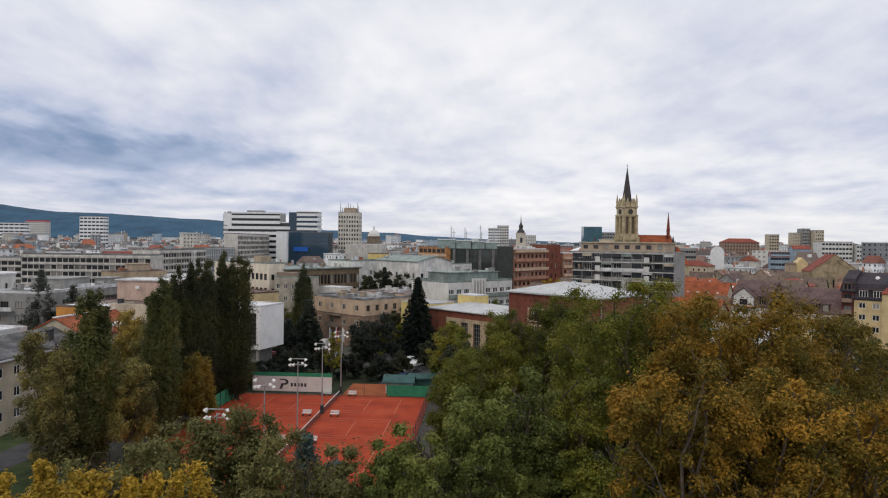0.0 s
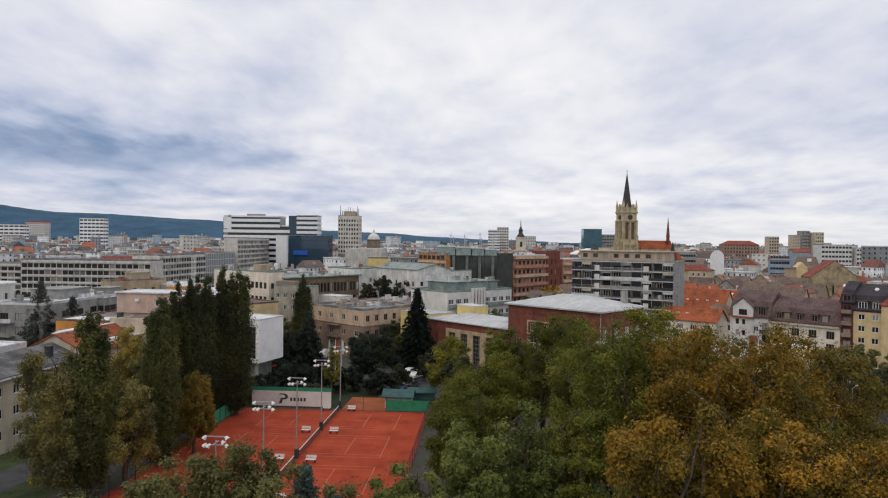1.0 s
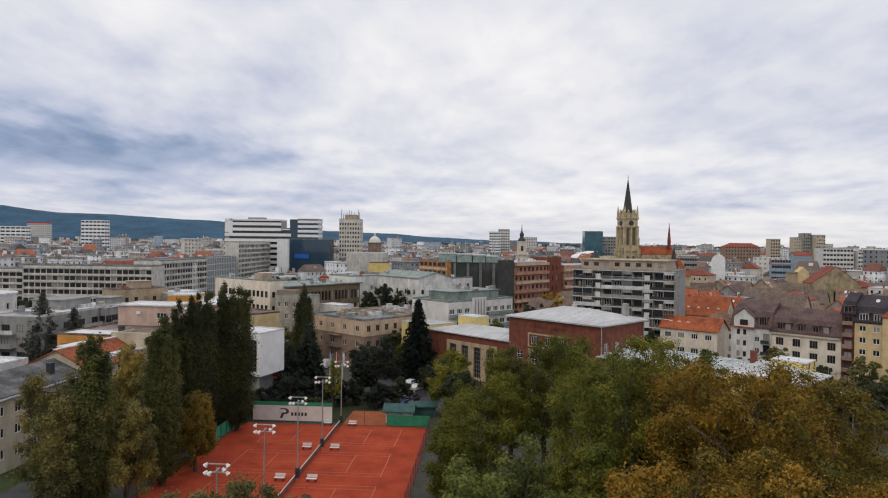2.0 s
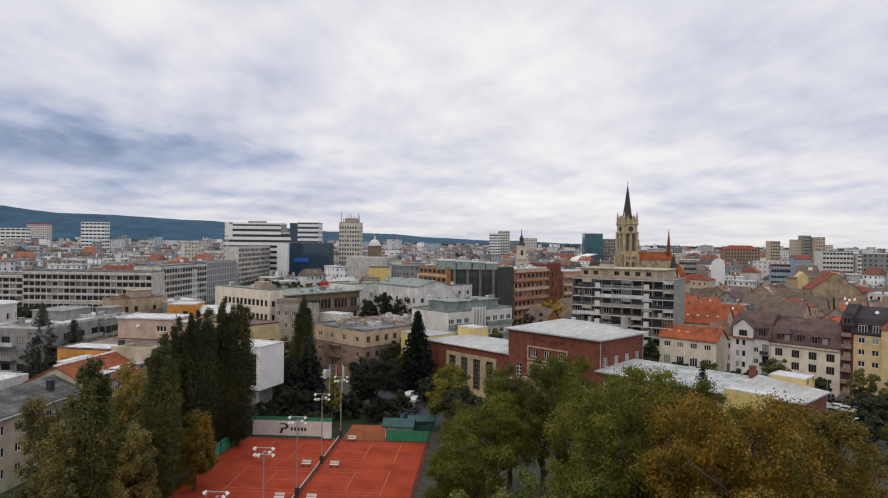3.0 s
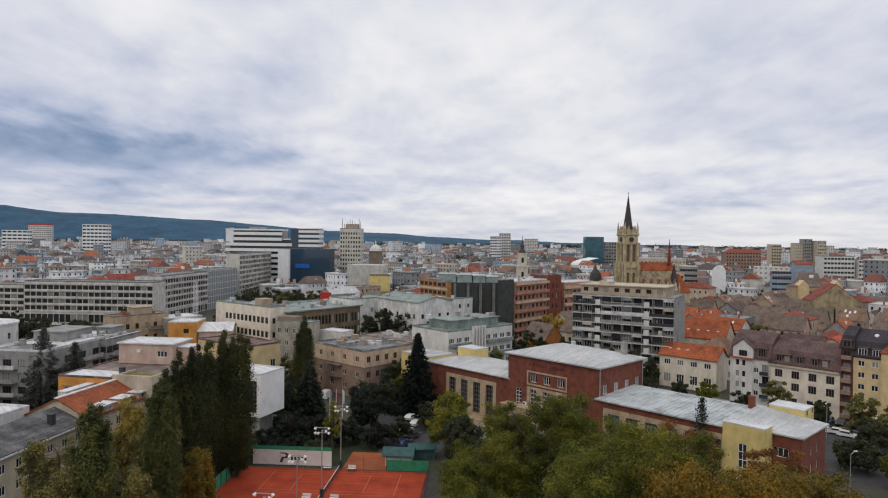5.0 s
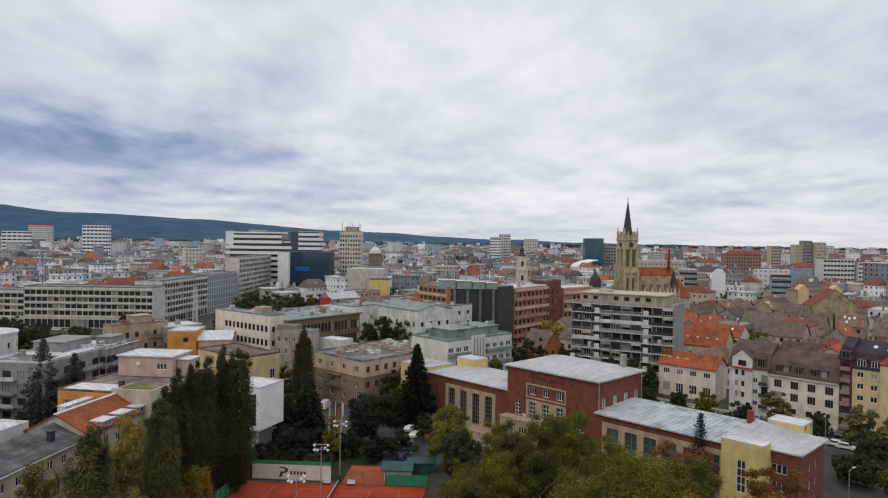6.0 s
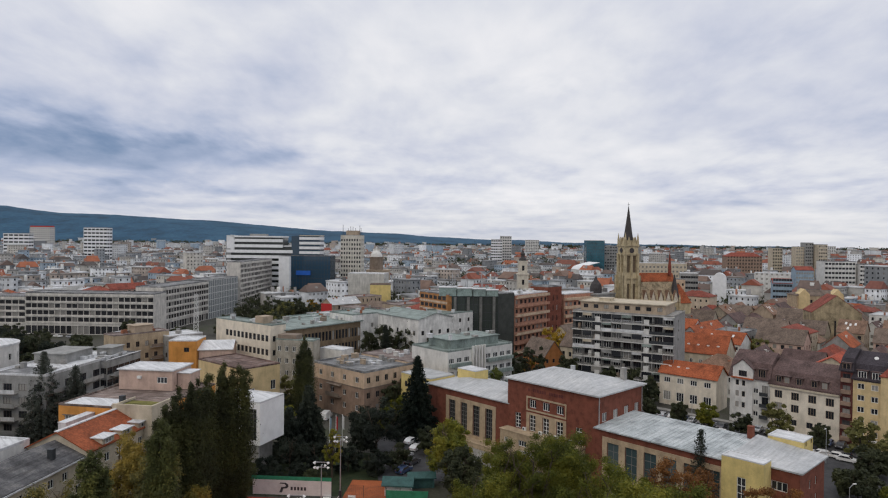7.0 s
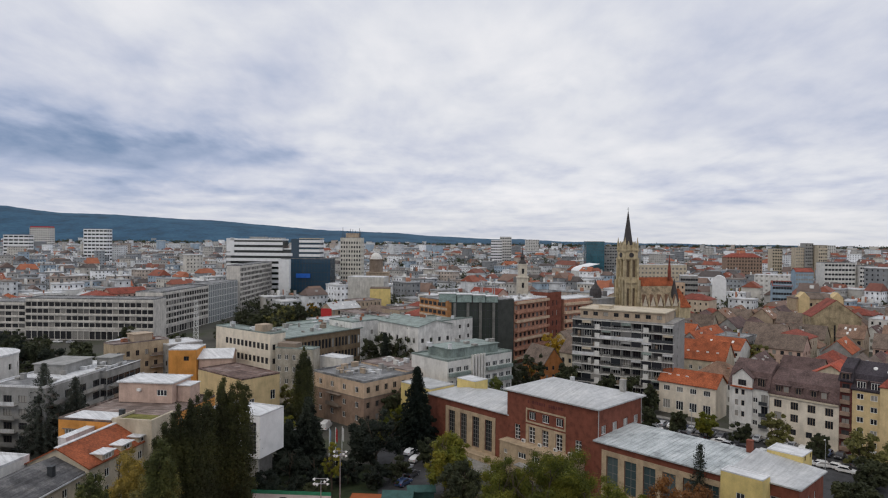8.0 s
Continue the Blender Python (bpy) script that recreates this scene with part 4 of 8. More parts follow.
def mansard(w, d, h, rise, setback, cap):
    bm = bmesh.new()
    o = 0.35
    a = [(-o, -o, h), (w + o, -o, h), (w + o, d + o, h), (-o, d + o, h)]
    b = [(-o, -o, h + .25), (w + o, -o, h + .25), (w + o, d + o, h + .25), (-o, d + o, h + .25)]
    c = [(0, setback, h + rise), (w, setback, h + rise), (w, d - setback, h + rise), (0, d - setback, h + rise)]
    e = [(0, d / 2, h + rise + cap), (w, d / 2, h + rise + cap)]
    A, B, C, E = ([bm.verts.new(p) for p in q] for q in (a, b, c, e))
    bm.faces.new(A[::-1])
    for i in range(4):
        j = (i + 1) % 4
        bm.faces.new((A[i], A[j], B[j], B[i]))
        bm.faces.new((B[i], B[j], C[j], C[i]))
    bm.faces.new((C[0], C[1], E[1], E[0]))
    bm.faces.new((C[2], C[3], E[0], E[1]))
    bm.faces.new((C[1], C[2], E[1]))
    bm.faces.new((C[3], C[0], E[0]))
    return bm


def street_row():
    r = building("orange_roofed_house", 66.9, 201.2, -42, 17.2, 9, 9.7, OFFICEW, TILE_O,
                 {"front": [(grid_opens(17.2, 4, 1, 2.0, 1.6, 6.8, 1, 2.4, 14.6), "white"), (grid_opens(17.2, 4, 1, 2.3, 2.7, 1.4, 1, 2.4, 14.6), "white")]},
                 top="gable", rise=3.2, along="x", label="pale cream two-storey house with orange tiled roof", category="house", over=0.5)
    for x in (2.0, 4.6, 7.4):
        part("roof_window", boxes((x, 2.0, 11.25, x + .9, 2.9, 11.6)), FRAMEW, r, m=None)
    # white house with a gabled bay
    r = building("white_town_house", 80.4, 182.2, -47, 10.6, 12, 12.6, WHITE, TILE_B,
                 {"front": [(grid_opens(10.6, 2, 3, 0.9, 1.5, 2.6, 3.1, 1.3, 3.4), "white"), (grid_opens(10.6, 2, 3, 1.3, 1.4, 2.6, 3.1, 5.2, 7.0), "white"),
                            ([(8.6, 2.4 + k * 3.1, 10.3, 5.0 + k * 3.1) for k in range(3)], "dark")]},
                 top="hip", rise=0.3, label="white four-storey town house with gabled bay and balconies", category="house")
    part("mansard_roof", mansard(10.6, 12, 12.75, 4.2, 1.6, 2.6), TILE_B, r, "brown tiled mansard roof")
    bm = bmesh.new()
    facade(bm, lambda x, y, z: (1.0 + x, -0.6 + y, z), 5.4, 15.4, [(0.8, 4.4, 1.7, 5.9), (2.5, 4.4, 3.4, 5.9), (0.8, 7.4, 1.7, 8.9), (2.5, 7.4, 3.4, 8.9), (0.8, 10.4, 1.7, 11.9), (2.5, 10.4, 3.4, 11.9), (1.6, 13.0, 3.8, 14.6)], 0.15, 2.5)
    for x in (1.0, 6.4):
        quad(bm, ((x, -0.6, 2.5), (x, 1.5, 2.5), (x, 1.5, 15.4), (x, -0.6, 15.4)))
    bm.faces.new([bm.verts.new(p) for p in ((1.0, -0.6, 15.4), (6.4, -0.6, 15.4), (3.7, -0.6, 17.6))])
    bay = part("bay", bm, WHITE, r, "white gabled bay")
    for x, z in ((2.25, 5.15), (3.95, 5.15), (2.25, 8.15), (3.95, 8.15), (2.25, 11.15), (3.95, 11.15)):
        add_window(bay, pose(x, -0.5, z), 0.9, 1.5, "brown")
    add_window(bay, pose(3.7, -0.5, 13.8), 2.2, 1.6, "dark")
    bm = gable_roof(5.4, 4.4, 15.4, 2.3, "y", 0.3)
    part("bay_roof", bm, TILE_B, bay, "", pose(1.0, -0.6, 0))
    part("bay_canopy", boxes((0.7, -1.4, 12.4, 6.7, -0.62, 12.7)), TILE_O, bay, "small tiled canopy")
    for k in range(3):
        b = part("balcony", boxes((8.3, -1.1, 2.2 + k * 3.1, 10.5, -0.02, 2.35 + k * 3.1)), CONC, r)
        part("railing", boxes((8.3, -1.1, 2.36 + k * 3.1, 10.5, -1.04, 3.3 + k * 3.1)), DKSTEEL, b)
    dormers(r, (8.6,), -0.2, 13.2, 2.2, 2.4)
    # long grey-cream house with mansard
    r = building("mansard_house", 87.7, 174.3, -47, 16.6, 13, 12.0, OFFICEW, TILE_B,
                 {"front": [(grid_opens(16.6, 4, 2, 1.9, 2.0, 5.5, 3.2, 2.1, 14.4), "brown"), (grid_opens(16.6, 3, 1, 1.5, 1.5, 2.1, 1, 2.1, 9.8), "dark")]},
                 top="hip", rise=0.3, label="long cream house with brown mansard roof and dormers", category="house")
    part("mansard_roof", mansard(16.6, 13, 12.2, 3.6, 1.5, 2.6), TILE_B, r, "brown tiled mansard roof")
    dormers(r, (2.2, 4.2, 7.2, 10.8, 13.2), -0.15, 12.75, 1.6, 1.9)
    part("cornice", boxes((-0.1, -0.45, 11.5, 16.55, -0.02, 12.0)), CREAM, r)
    # red-brown stair strip and yellow corner house
    r = building("red_brick_stair_house", 99.07, 162.12, -47, 2.7, 12, 18.0, MAROON, TILE_D,
                 {"front": [(grid_opens(2.7, 1, 6, 1.7, 1.5, 1.6, 2.9), "dark")]}, label="narrow dark red brick house with loggias", category="house", lip=0.1)
    part("mansard_roof", mansard(2.7, 12, 18.2, 3.2, 1.2, 2.0), TILE_D, r, "dark tiled mansard roof")
    for k in range(6):
        part("balcony", boxes((0.3, -0.9, 1.1 + k * 2.9, 2.4, -0.02, 2.0 + k * 2.9)), RUSSET, r)
    dormers(r, (1.35,), -0.2, 18.5, 2.0, 1.8)
    r = building("yellow_corner_house", 100.97, 160.1, -47, 15, 13, 16.3, PALEY, TILE_D,
                 {"front": [(grid_opens(15, 5, 5, 1.5, 1.4, 2.9, 2.85, 1.7, 13.3), "white")]}, label="pale yellow five-storey corner house with dark mansard roof", category="house", lip=0.1)
    part("mansard_roof", mansard(15, 13, 16.5, 3.8, 1.4, 2.6), TILE_D, r, "dark tiled mansard roof")
    dormers(r, (2.0, 5.0), -0.2, 16.9, 2.2, 2.0, "white")
    part("turret_bay", boxes((6.0, -0.8, 2.6, 10.6, -0.02, 18.1)), PALEY, r)
    part("bay_roof", hip_roof(4.6, 3.0, 18.1, 2.2, over=0.25), TILE_R, r, "red tiled bay roof", pose(6.0, -0.8, 0))
    part("shop_awning", boxes((0.4, -1.8, 2.2, 5.4, -0.02, 2.5)), FRAMEW, r, "pale shop awning")
    for x, y, z in ((7.0, 3.0, 21.3), (4.0, 3.6, 21.7)):
        bm = bmesh.new()
        tube(bm, (x, y, z), (x, y - 0.12, z + 0.1), 0.5, 0.42, 14)
        tube(bm, (x, y, z - 1.4), (x, y, z), 0.04, 0.04, 6)
        part("satellite_dish", bm, FRAMEW, r)

    building("red_roofed_rear_house", 106, 197, -42, 20, 14, 10.5, CREAM, tile_mat("bright_red_tiles", (0.36, 0.07, 0.035)), {"front": [(grid_opens(20, 6, 2, 1.2, 1.5, 2, 3.6), "white")]},
             top="gable", rise=6.0, along="y", label="rear house with bright red tiled roof", category="house")
    r = building("orange_roofed_rear_house", 87, 243, -38, 17, 13, 9.5, CREAM, TILE_O, {"front": [(grid_opens(17, 5, 2, 1.2, 1.5, 2, 3.6), "white")]},
                 top="gable", rise=6.0, along="x", label="rear house with steep orange tiled roof", category="house")
    for x in (3, 6.5, 10, 13.5):
        part("roof_window", boxes((x, 2.2, 11.72, x + .9, 3.3, 12.15)), FRAMEW, r)


street_row()

# --- middle ground
def middle():
    # white cantilevered box
    r = thing("white_box_house", -50.9, 139.0, 0, -20, "white cubic building on a recessed dark ground floor", "building")
    claim(-50.9, 139, -20, 14, 10)
    bm = bmesh.new()
    add_faces(bm, r, 14, 8.6, 15.3, {"front": [(grid_opens(14, 3, 1, 2.6, 6.6, 7.4, 1, 3, 11.8), "hall")]}, 0.25, 6.5)
    quad(bm, ((0, 0, 6.5), (0, 8.6, 6.5), (14, 8.6, 6.5), (14, 0, 6.5)))
    part("wall", bm, mat("bright_white_render", (0.80, 0.80, 0.79), 0.8, 0.06, 0.4, 6, 0.05), r)
    part("roof", flat_roof(14, 8.6, 15.3, 0.2), METALW, r)
    part("ground_floor", boxes((1.0, 2.0, 0, 11.5, 8.0, 6.5)), CONC, r, "recessed dark ground floor")
    for x in (1, 6.5, 13):
        part("column", boxes((x - .25, 0.5, 0, x + .25, 1.0, 6.5)), CONC, r)

    # cream office wing with glazed rear part
    r = building("cream_office", -79.5, 226.0, -38, 30.5, 6, 21.6, OFFICEW, GREENRF,
                 {"front": [(grid_opens(30.5, 11, 4, 1.5, 2.0, 2.9, 4.5, 6.6, 28.6), "dark")], "right": [(grid_opens(6, 2, 4, 1.2, 1.8, 2.9, 4.5), "dark")]},
                 label="cream four-storey office wing with dark windows", lip=0.3)
    vents(r, 30, 6, 21.7, 5, 2, (CONC, METALW, GREYW))
    part("lift_house", boxes((21, 1, 21.7, 25, 5, 24.0)), BEIGE, r)
    x, y = turned(-79.5, 226.0, -38, (8.0, 6.1))[0]
    r = thing("glazed_office", x, y, 0, -38, "low office block with bronze glazed bands", "building")
    claim(x, y, -38, 22.3, 34)
    bm = bmesh.new()
    op = grid_opens(34, 22, 3, 1.1, 3.2, 4.4, 4.9)
    add_faces(bm, r, 22.3, 34, 19.5, {"right": [(op, "dark")], "front": []}, 0.3)
    part("wall", bm, mat("bronze_panel", (0.22, 0.16, 0.10), 0.7, 0.2, 0.4, 5, 0.1, streak=0.25), r)
    part("roof", flat_roof(22.3, 34, 19.5, 0.25, 0.8), GREENRF, r, "grey-green flat roof")
    vents(r, 21, 34, 19.6, 9, 5, (CONC, METALW, DKBEIGE))

    r = building("grey_beige_house", -53.6, 206.5, -15, 13, 5, 17.4, mat("grey_beige_render", (0.40, 0.37, 0.31), 0.9, 0.2, 0.3, 5, 0.15, streak=0.35), GREENRF,
                 {"front": [(grid_opens(13, 5, 4, 1.2, 1.7, 2.4, 3.8), "white")]}, label="stained grey-beige house beside the office wing", category="house", lip=0.3)
    part("roof_terrace", boxes((0.5, 0.5, 17.5, 7, 4.5, 19.0)), DKBEIGE, r, "brown rooftop hut")
    r = building("white_low_house", -40.0, 209.5, -30, 9, 6, 14.2, WHITE, METALW, {"front": [(grid_opens(9, 3, 3, 1.0, 1.4, 2.4, 3.6), "dark")]},
                 label="small white house with pale sheet roof", category="house", lip=0.25)

    r = thing("beige_corner_block", -38.3, 191.8, 0, -42, "two-toned beige flat-roofed corner apartment house", "apartment building")
    claim(-38.3, 191.8, -42, 22.5, 20)
    for wall, z0, z1, rows, zz in ((RUSSET, 0.0, 8.6, 2, 2.2), (TAN, 8.6, 13.0, 1, 10.0)):
        bm = bmesh.new()
        add_faces(bm, r, 22.5, 20, z1, {"front": [(grid_opens(22.5, 4, rows, 1.4, 1.6, zz, 3.6, 3.2, 19.5), "white")], "right": [(grid_opens(20, 6, rows, 1.3, 1.7, zz, 3.6), "brown")]}, 0.2, z0)
        part("wall", bm, wall, r, "brown rendered lower storeys" if z0 == 0 else "tan rendered top storey")
    part("roof", flat_roof(22.5, 20, 13.0, 0.5), BITUMEN, r)
    part("string_course", boxes((-.12, -.12, 8.6, 22.62, -0.005, 8.85), (22.505, -.12, 8.6, 22.62, 20.1, 8.85)), DKBEIGE, r)
    bm = boxes((7, -1.2, 4.9, 13, -0.02, 5.1), (7, -1.2, 5.1, 13, -1.1, 6.0), (7, -1.2, 8.2, 13, -0.02, 8.4))
    part("balcony", bm, DKBEIGE, r)
    vents(r, 22, 20, 13.1, 14, 7, (CONC, GREYW, BEIGE, METALW))
    r2 = building("beige_rear_house", -26, 205.0, -42, 22, 12, 13.6, TAN, BITBROWN, {"right": [(grid_opens(12, 3, 3, 1.1, 1.6, 3, 3.8), "dark")], "front": [(grid_opens(22, 6, 3, 1.1, 1.6, 3, 3.8), "dark")]},
                  label="tan rear house with brown felt roof", lip=0.2)
    vents(r2, 22, 12, 13.7, 5, 17, (CONC, WHITE, METALW))

    r = building("white_green_roofed_house", -9.6, 196.8, -48, 16.2, 27, 17.6, WHITE, GREENRF,
                 {"right": [(grid_opens(27, 9, 4, 2.0, 1.5, 2.8, 3.8), "white")], "front": [(grid_opens(16, 1, 2, .8, 1.2, 8, 3.6, 5, 5), "dark")]},
                 label="white apartment house with grey-green roofs and terraces", category="apartment building", lip=0.4)
    for k in range(4):
        part("balcony", boxes((16.22, 0.5, 1.8 + k * 3.8, 17.3, 8.5, 2.8 + k * 3.8)), GREENRF, r)
        part("balcony", boxes((16.22, 15.5, 1.8 + k * 3.8, 17.3, 26.5, 2.8 + k * 3.8)), GREENRF, r)
    for k in range(5):
        part("pilaster", boxes((16.22, 9.4 + k * 1.2, 3.0, 16.9, 9.9 + k * 1.2, 18.6)), WHITE, r)
    part("penthouse", boxes((3, 4, 17.7, 13, 24, 20.2), (2.6, 3.6, 20.2, 13.4, 24.4, 20.4)), GREENRF, r, "grey-green set-back top storey")
    vents(r, 16, 27, 20.4, 5, 3, (CONC, METALW))

    for n, (x, y, a, w, d, h) in enumerate(((-43.6, 246.2, -44, 14, 18.5, 21.8), (-24.5, 240.0, -50, 24.5, 15, 22.4), (-14, 262, -44, 16, 20, 20.5), (-64, 262, -44, 18, 16, 18))):
        r = building("white_apartment_house", x, y, a, w, d, h, STAINW, GREENRF,
                     {"right": [(grid_opens(d, 4 if n else 3, 4, 1.2, 1.5, 4.6, 4.1), "dark")], "front": [(grid_opens(w, 5 if n else 2, 4, 1.1, 1.5, 4.6, 4.1), "dark")]},
                     top="gable" if n == 1 else "flat", rise=1.8, along="x", label="stained white apartment house with dark windows", category="apartment building", group="white houses")
        vents(r, w, d, h + (1.0 if n == 1 else 0.1), 4, 30 + n, (CONC, METALW, BRICK2))

    r = building("ochre_banded_block", -10.9, 282.4, -55, 20.6, 12, 27.2, OCHRE, BITUMEN, {}, label="ochre brick block with pale horizontal bands", lip=0.3)
    for k in range(7):
        part("band", boxes((-0.1, -0.15, 3 + k * 3.4, 20.7, -0.01, 3.9 + k * 3.4)), TAN, r)
        for f in range(6):
            add_window(r, pose(2 + f * 3.3, -0.05, 5.2 + k * 3.4), 2.4, 1.5, "dark")
    # dark glass block: mullioned curtain walls
    def curtain(name, x, y, a, w, d, h, cols, rows, glass, frame, label, strips=()):
        r = thing(name, x, y, 0, a, label, "office building")
        claim(x, y, a, w, d)
        bm = bmesh.new()
        for f in ("front", "right"):
            p, t, ln = side(w, d, f)
            nc = max(2, round(cols * ln / w))
            for i in range(nc):
                for k in range(rows):
                    x0, x1, z0, z1 = ln * i / nc, ln * (i + 1) / nc, h * k / rows, h * (k + 1) / rows
                    quad(bm, (p(x0, 0, z0), p(x1, 0, z0), p(x1, 0, z1), p(x0, 0, z1)))
        for f in ("left", "back"):
            p, t, ln = side(w, d, f)
            quad(bm, (p(0, 0, 0), p(ln, 0, 0), p(ln, 0, h), p(0, 0, h)))
        part("glazing", bm, glass, r, "dark mirrored glazing")
        for f in ("front", "right"):
            p, t, ln = side(w, d, f)
            bm = bmesh.new()
            nc = max(2, round(cols * ln / w))
            for i in range(nc + 1):
                xx = ln * i / nc
                q = [p(xx - .08, -0.12, 0), p(xx + .08, -0.02, h)]
                box(bm, min(q[0][0], q[1][0]), min(q[0][1], q[1][1]), 0, max(q[0][0], q[1][0]), max(q[0][1], q[1][1]), h)
            for k in range(rows + 1):
                q = [p(0, -0.1, 0), p(ln, -0.01, 0)]
                z = h * k / rows
                box(bm, min(q[0][0], q[1][0]), min(q[0][1], q[1][1]), z - .1, max(q[0][0], q[1][0]), max(q[0][1], q[1][1]), z + .1)
            part("mullions", bm, frame, r)
        part("roof", flat_roof(w, d, h, 0.4), BITUMEN, r)
        return r

    darkp = mat("dark_green_panel", (0.05, 0.055, 0.05), 0.6, 0.2, 0.4, 5, 0.05)
    r = curtain("dark_glass_block", 1.6, 266.8, 2, 20.4, 18, 26.6, 12, 8, GLASSD, DKSTEEL, "dark green-grey glass office block")
    for x in (2.0, 7.4, 12.6, 18.0):
        part("pier", boxes((x, -0.9, 0, x + 1.1, -0.13, 26.4)), mat("grey_pier", (0.17, 0.17, 0.16), 0.8, 0.2, 0.5, 5, 0.1, streak=0.3), r)
    e = building("dark_panel_tower", 22.1, 267.7, 38, 8.8, 9, 27.6, darkp, BITUMEN, {}, label="blank dark green panelled tower beside the glass block", lip=0.2)
    part("glass_attic", boxes((1, 1.5, 26.8, 19.5, 16, 29.4)), GREENRF, r, "green-tinted glass attic")
    pale_green = mat("pale_green_glass", (0.24, 0.31, 0.29), 0.25, 0.25, 0.5, 4, 0.0, spec=0.5)
    for x0, x1, z1 in ((-4.0, 3.0, 30.2), (3.4, 9.5, 29.9), (10.0, 15.0, 29.6), (15.4, 20.2, 29.2)):
        gl = part("glass_lantern", boxes((x0, -0.6, 26.7, x1, 1.4, z1)), pale_green, r, "pale green glazed attic bay")
        part("cap", boxes((x0 - .2, -0.9, z1, x1 + .2, 1.7, z1 + 0.35)), BRIGHT, gl)
    for x, z in ((1.5, 36), (2.6, 34.5), (7.2, 35.5), (7.8, 34), (13.6, 36.5), (14.2, 34), (18.5, 34.5), (19.3, 35.5)):
        bm = bmesh.new()
        tube(bm, (x, 4, 29.4), (x, 4, z), 0.2, 0.1, 6)
        tube(bm, (x - 0.7, 4, z - 1.2), (x + 0.7, 4, z - 1.2), 0.09, 0.09, 5)
        part("aerial", bm, POLE, r)
    vents(r, 19, 16, 29.4, 8, 12, (METALW, GREYW))
    # brick gallery block
    r = thing("brick_gallery_block", 29.4, 274.4, 0, 51, "weathered orange brick block with long galleries", "apartment building")
    claim(29.4, 274.4, 51, 27, 14)
    bm = bmesh.new()
    add_faces(bm, r, 27, 14, 26.5, {"front": [(grid_opens(27, 8, 6, 1.8, 1.7, 3.2, 3.9), "dark")]}, 0.3)
    part("wall", bm, FADED, r)
    for k in range(7):
        part("gallery", boxes((0, -1.4, 1.8 + k * 3.9, 27, -0.02, 2.05 + k * 3.9), (0, -1.4, 2.05 + k * 3.9, 27, -1.3, 3.0 + k * 3.9)), FADED if k % 2 else TAN, r)
    part("roof", flat_roof(27, 14, 26.5, 0.4), METALW, r)
    vents(r, 27, 14, 26.6, 9, 14, (WHITE, METALW, CONC))
    r = building("brick_stair_tower", 46.8, 296.0, 45, 10.5, 10, 28.6, BRICK, BITUMEN, {"front": [(grid_opens(11, 2, 5, .8, 2.4, 4, 4.6, 4, 7), "dark")]}, label="dark red brick stair tower")
    r = building("brick_apartment_block", 56, 306, 41, 26, 12, 24.5, FADED, METALW, {"front": [(grid_opens(26, 8, 5, 1.8, 1.7, 3.2, 4), "dark")]}, label="rear brick apartment block with pale roof")
    for k in range(6):
        part("gallery", boxes((0, -1.3, 1.8 + k * 4, 26, -0.02, 3.0 + k * 4)), TAN, r)
    # orange house before the slab
    r = building("orange_gabled_house", 34.6, 224, 27, 8.0, 13, 9.8, BURNT, TILE_G, {"front": [(grid_opens(8, 3, 3, 1.0, 1.4, 1.6, 2.9), "brown")]},
                 top="gable", rise=5.0, along="y", label="orange rendered house with weathered tile roof", category="house")
    return curtain


curtain = middle()


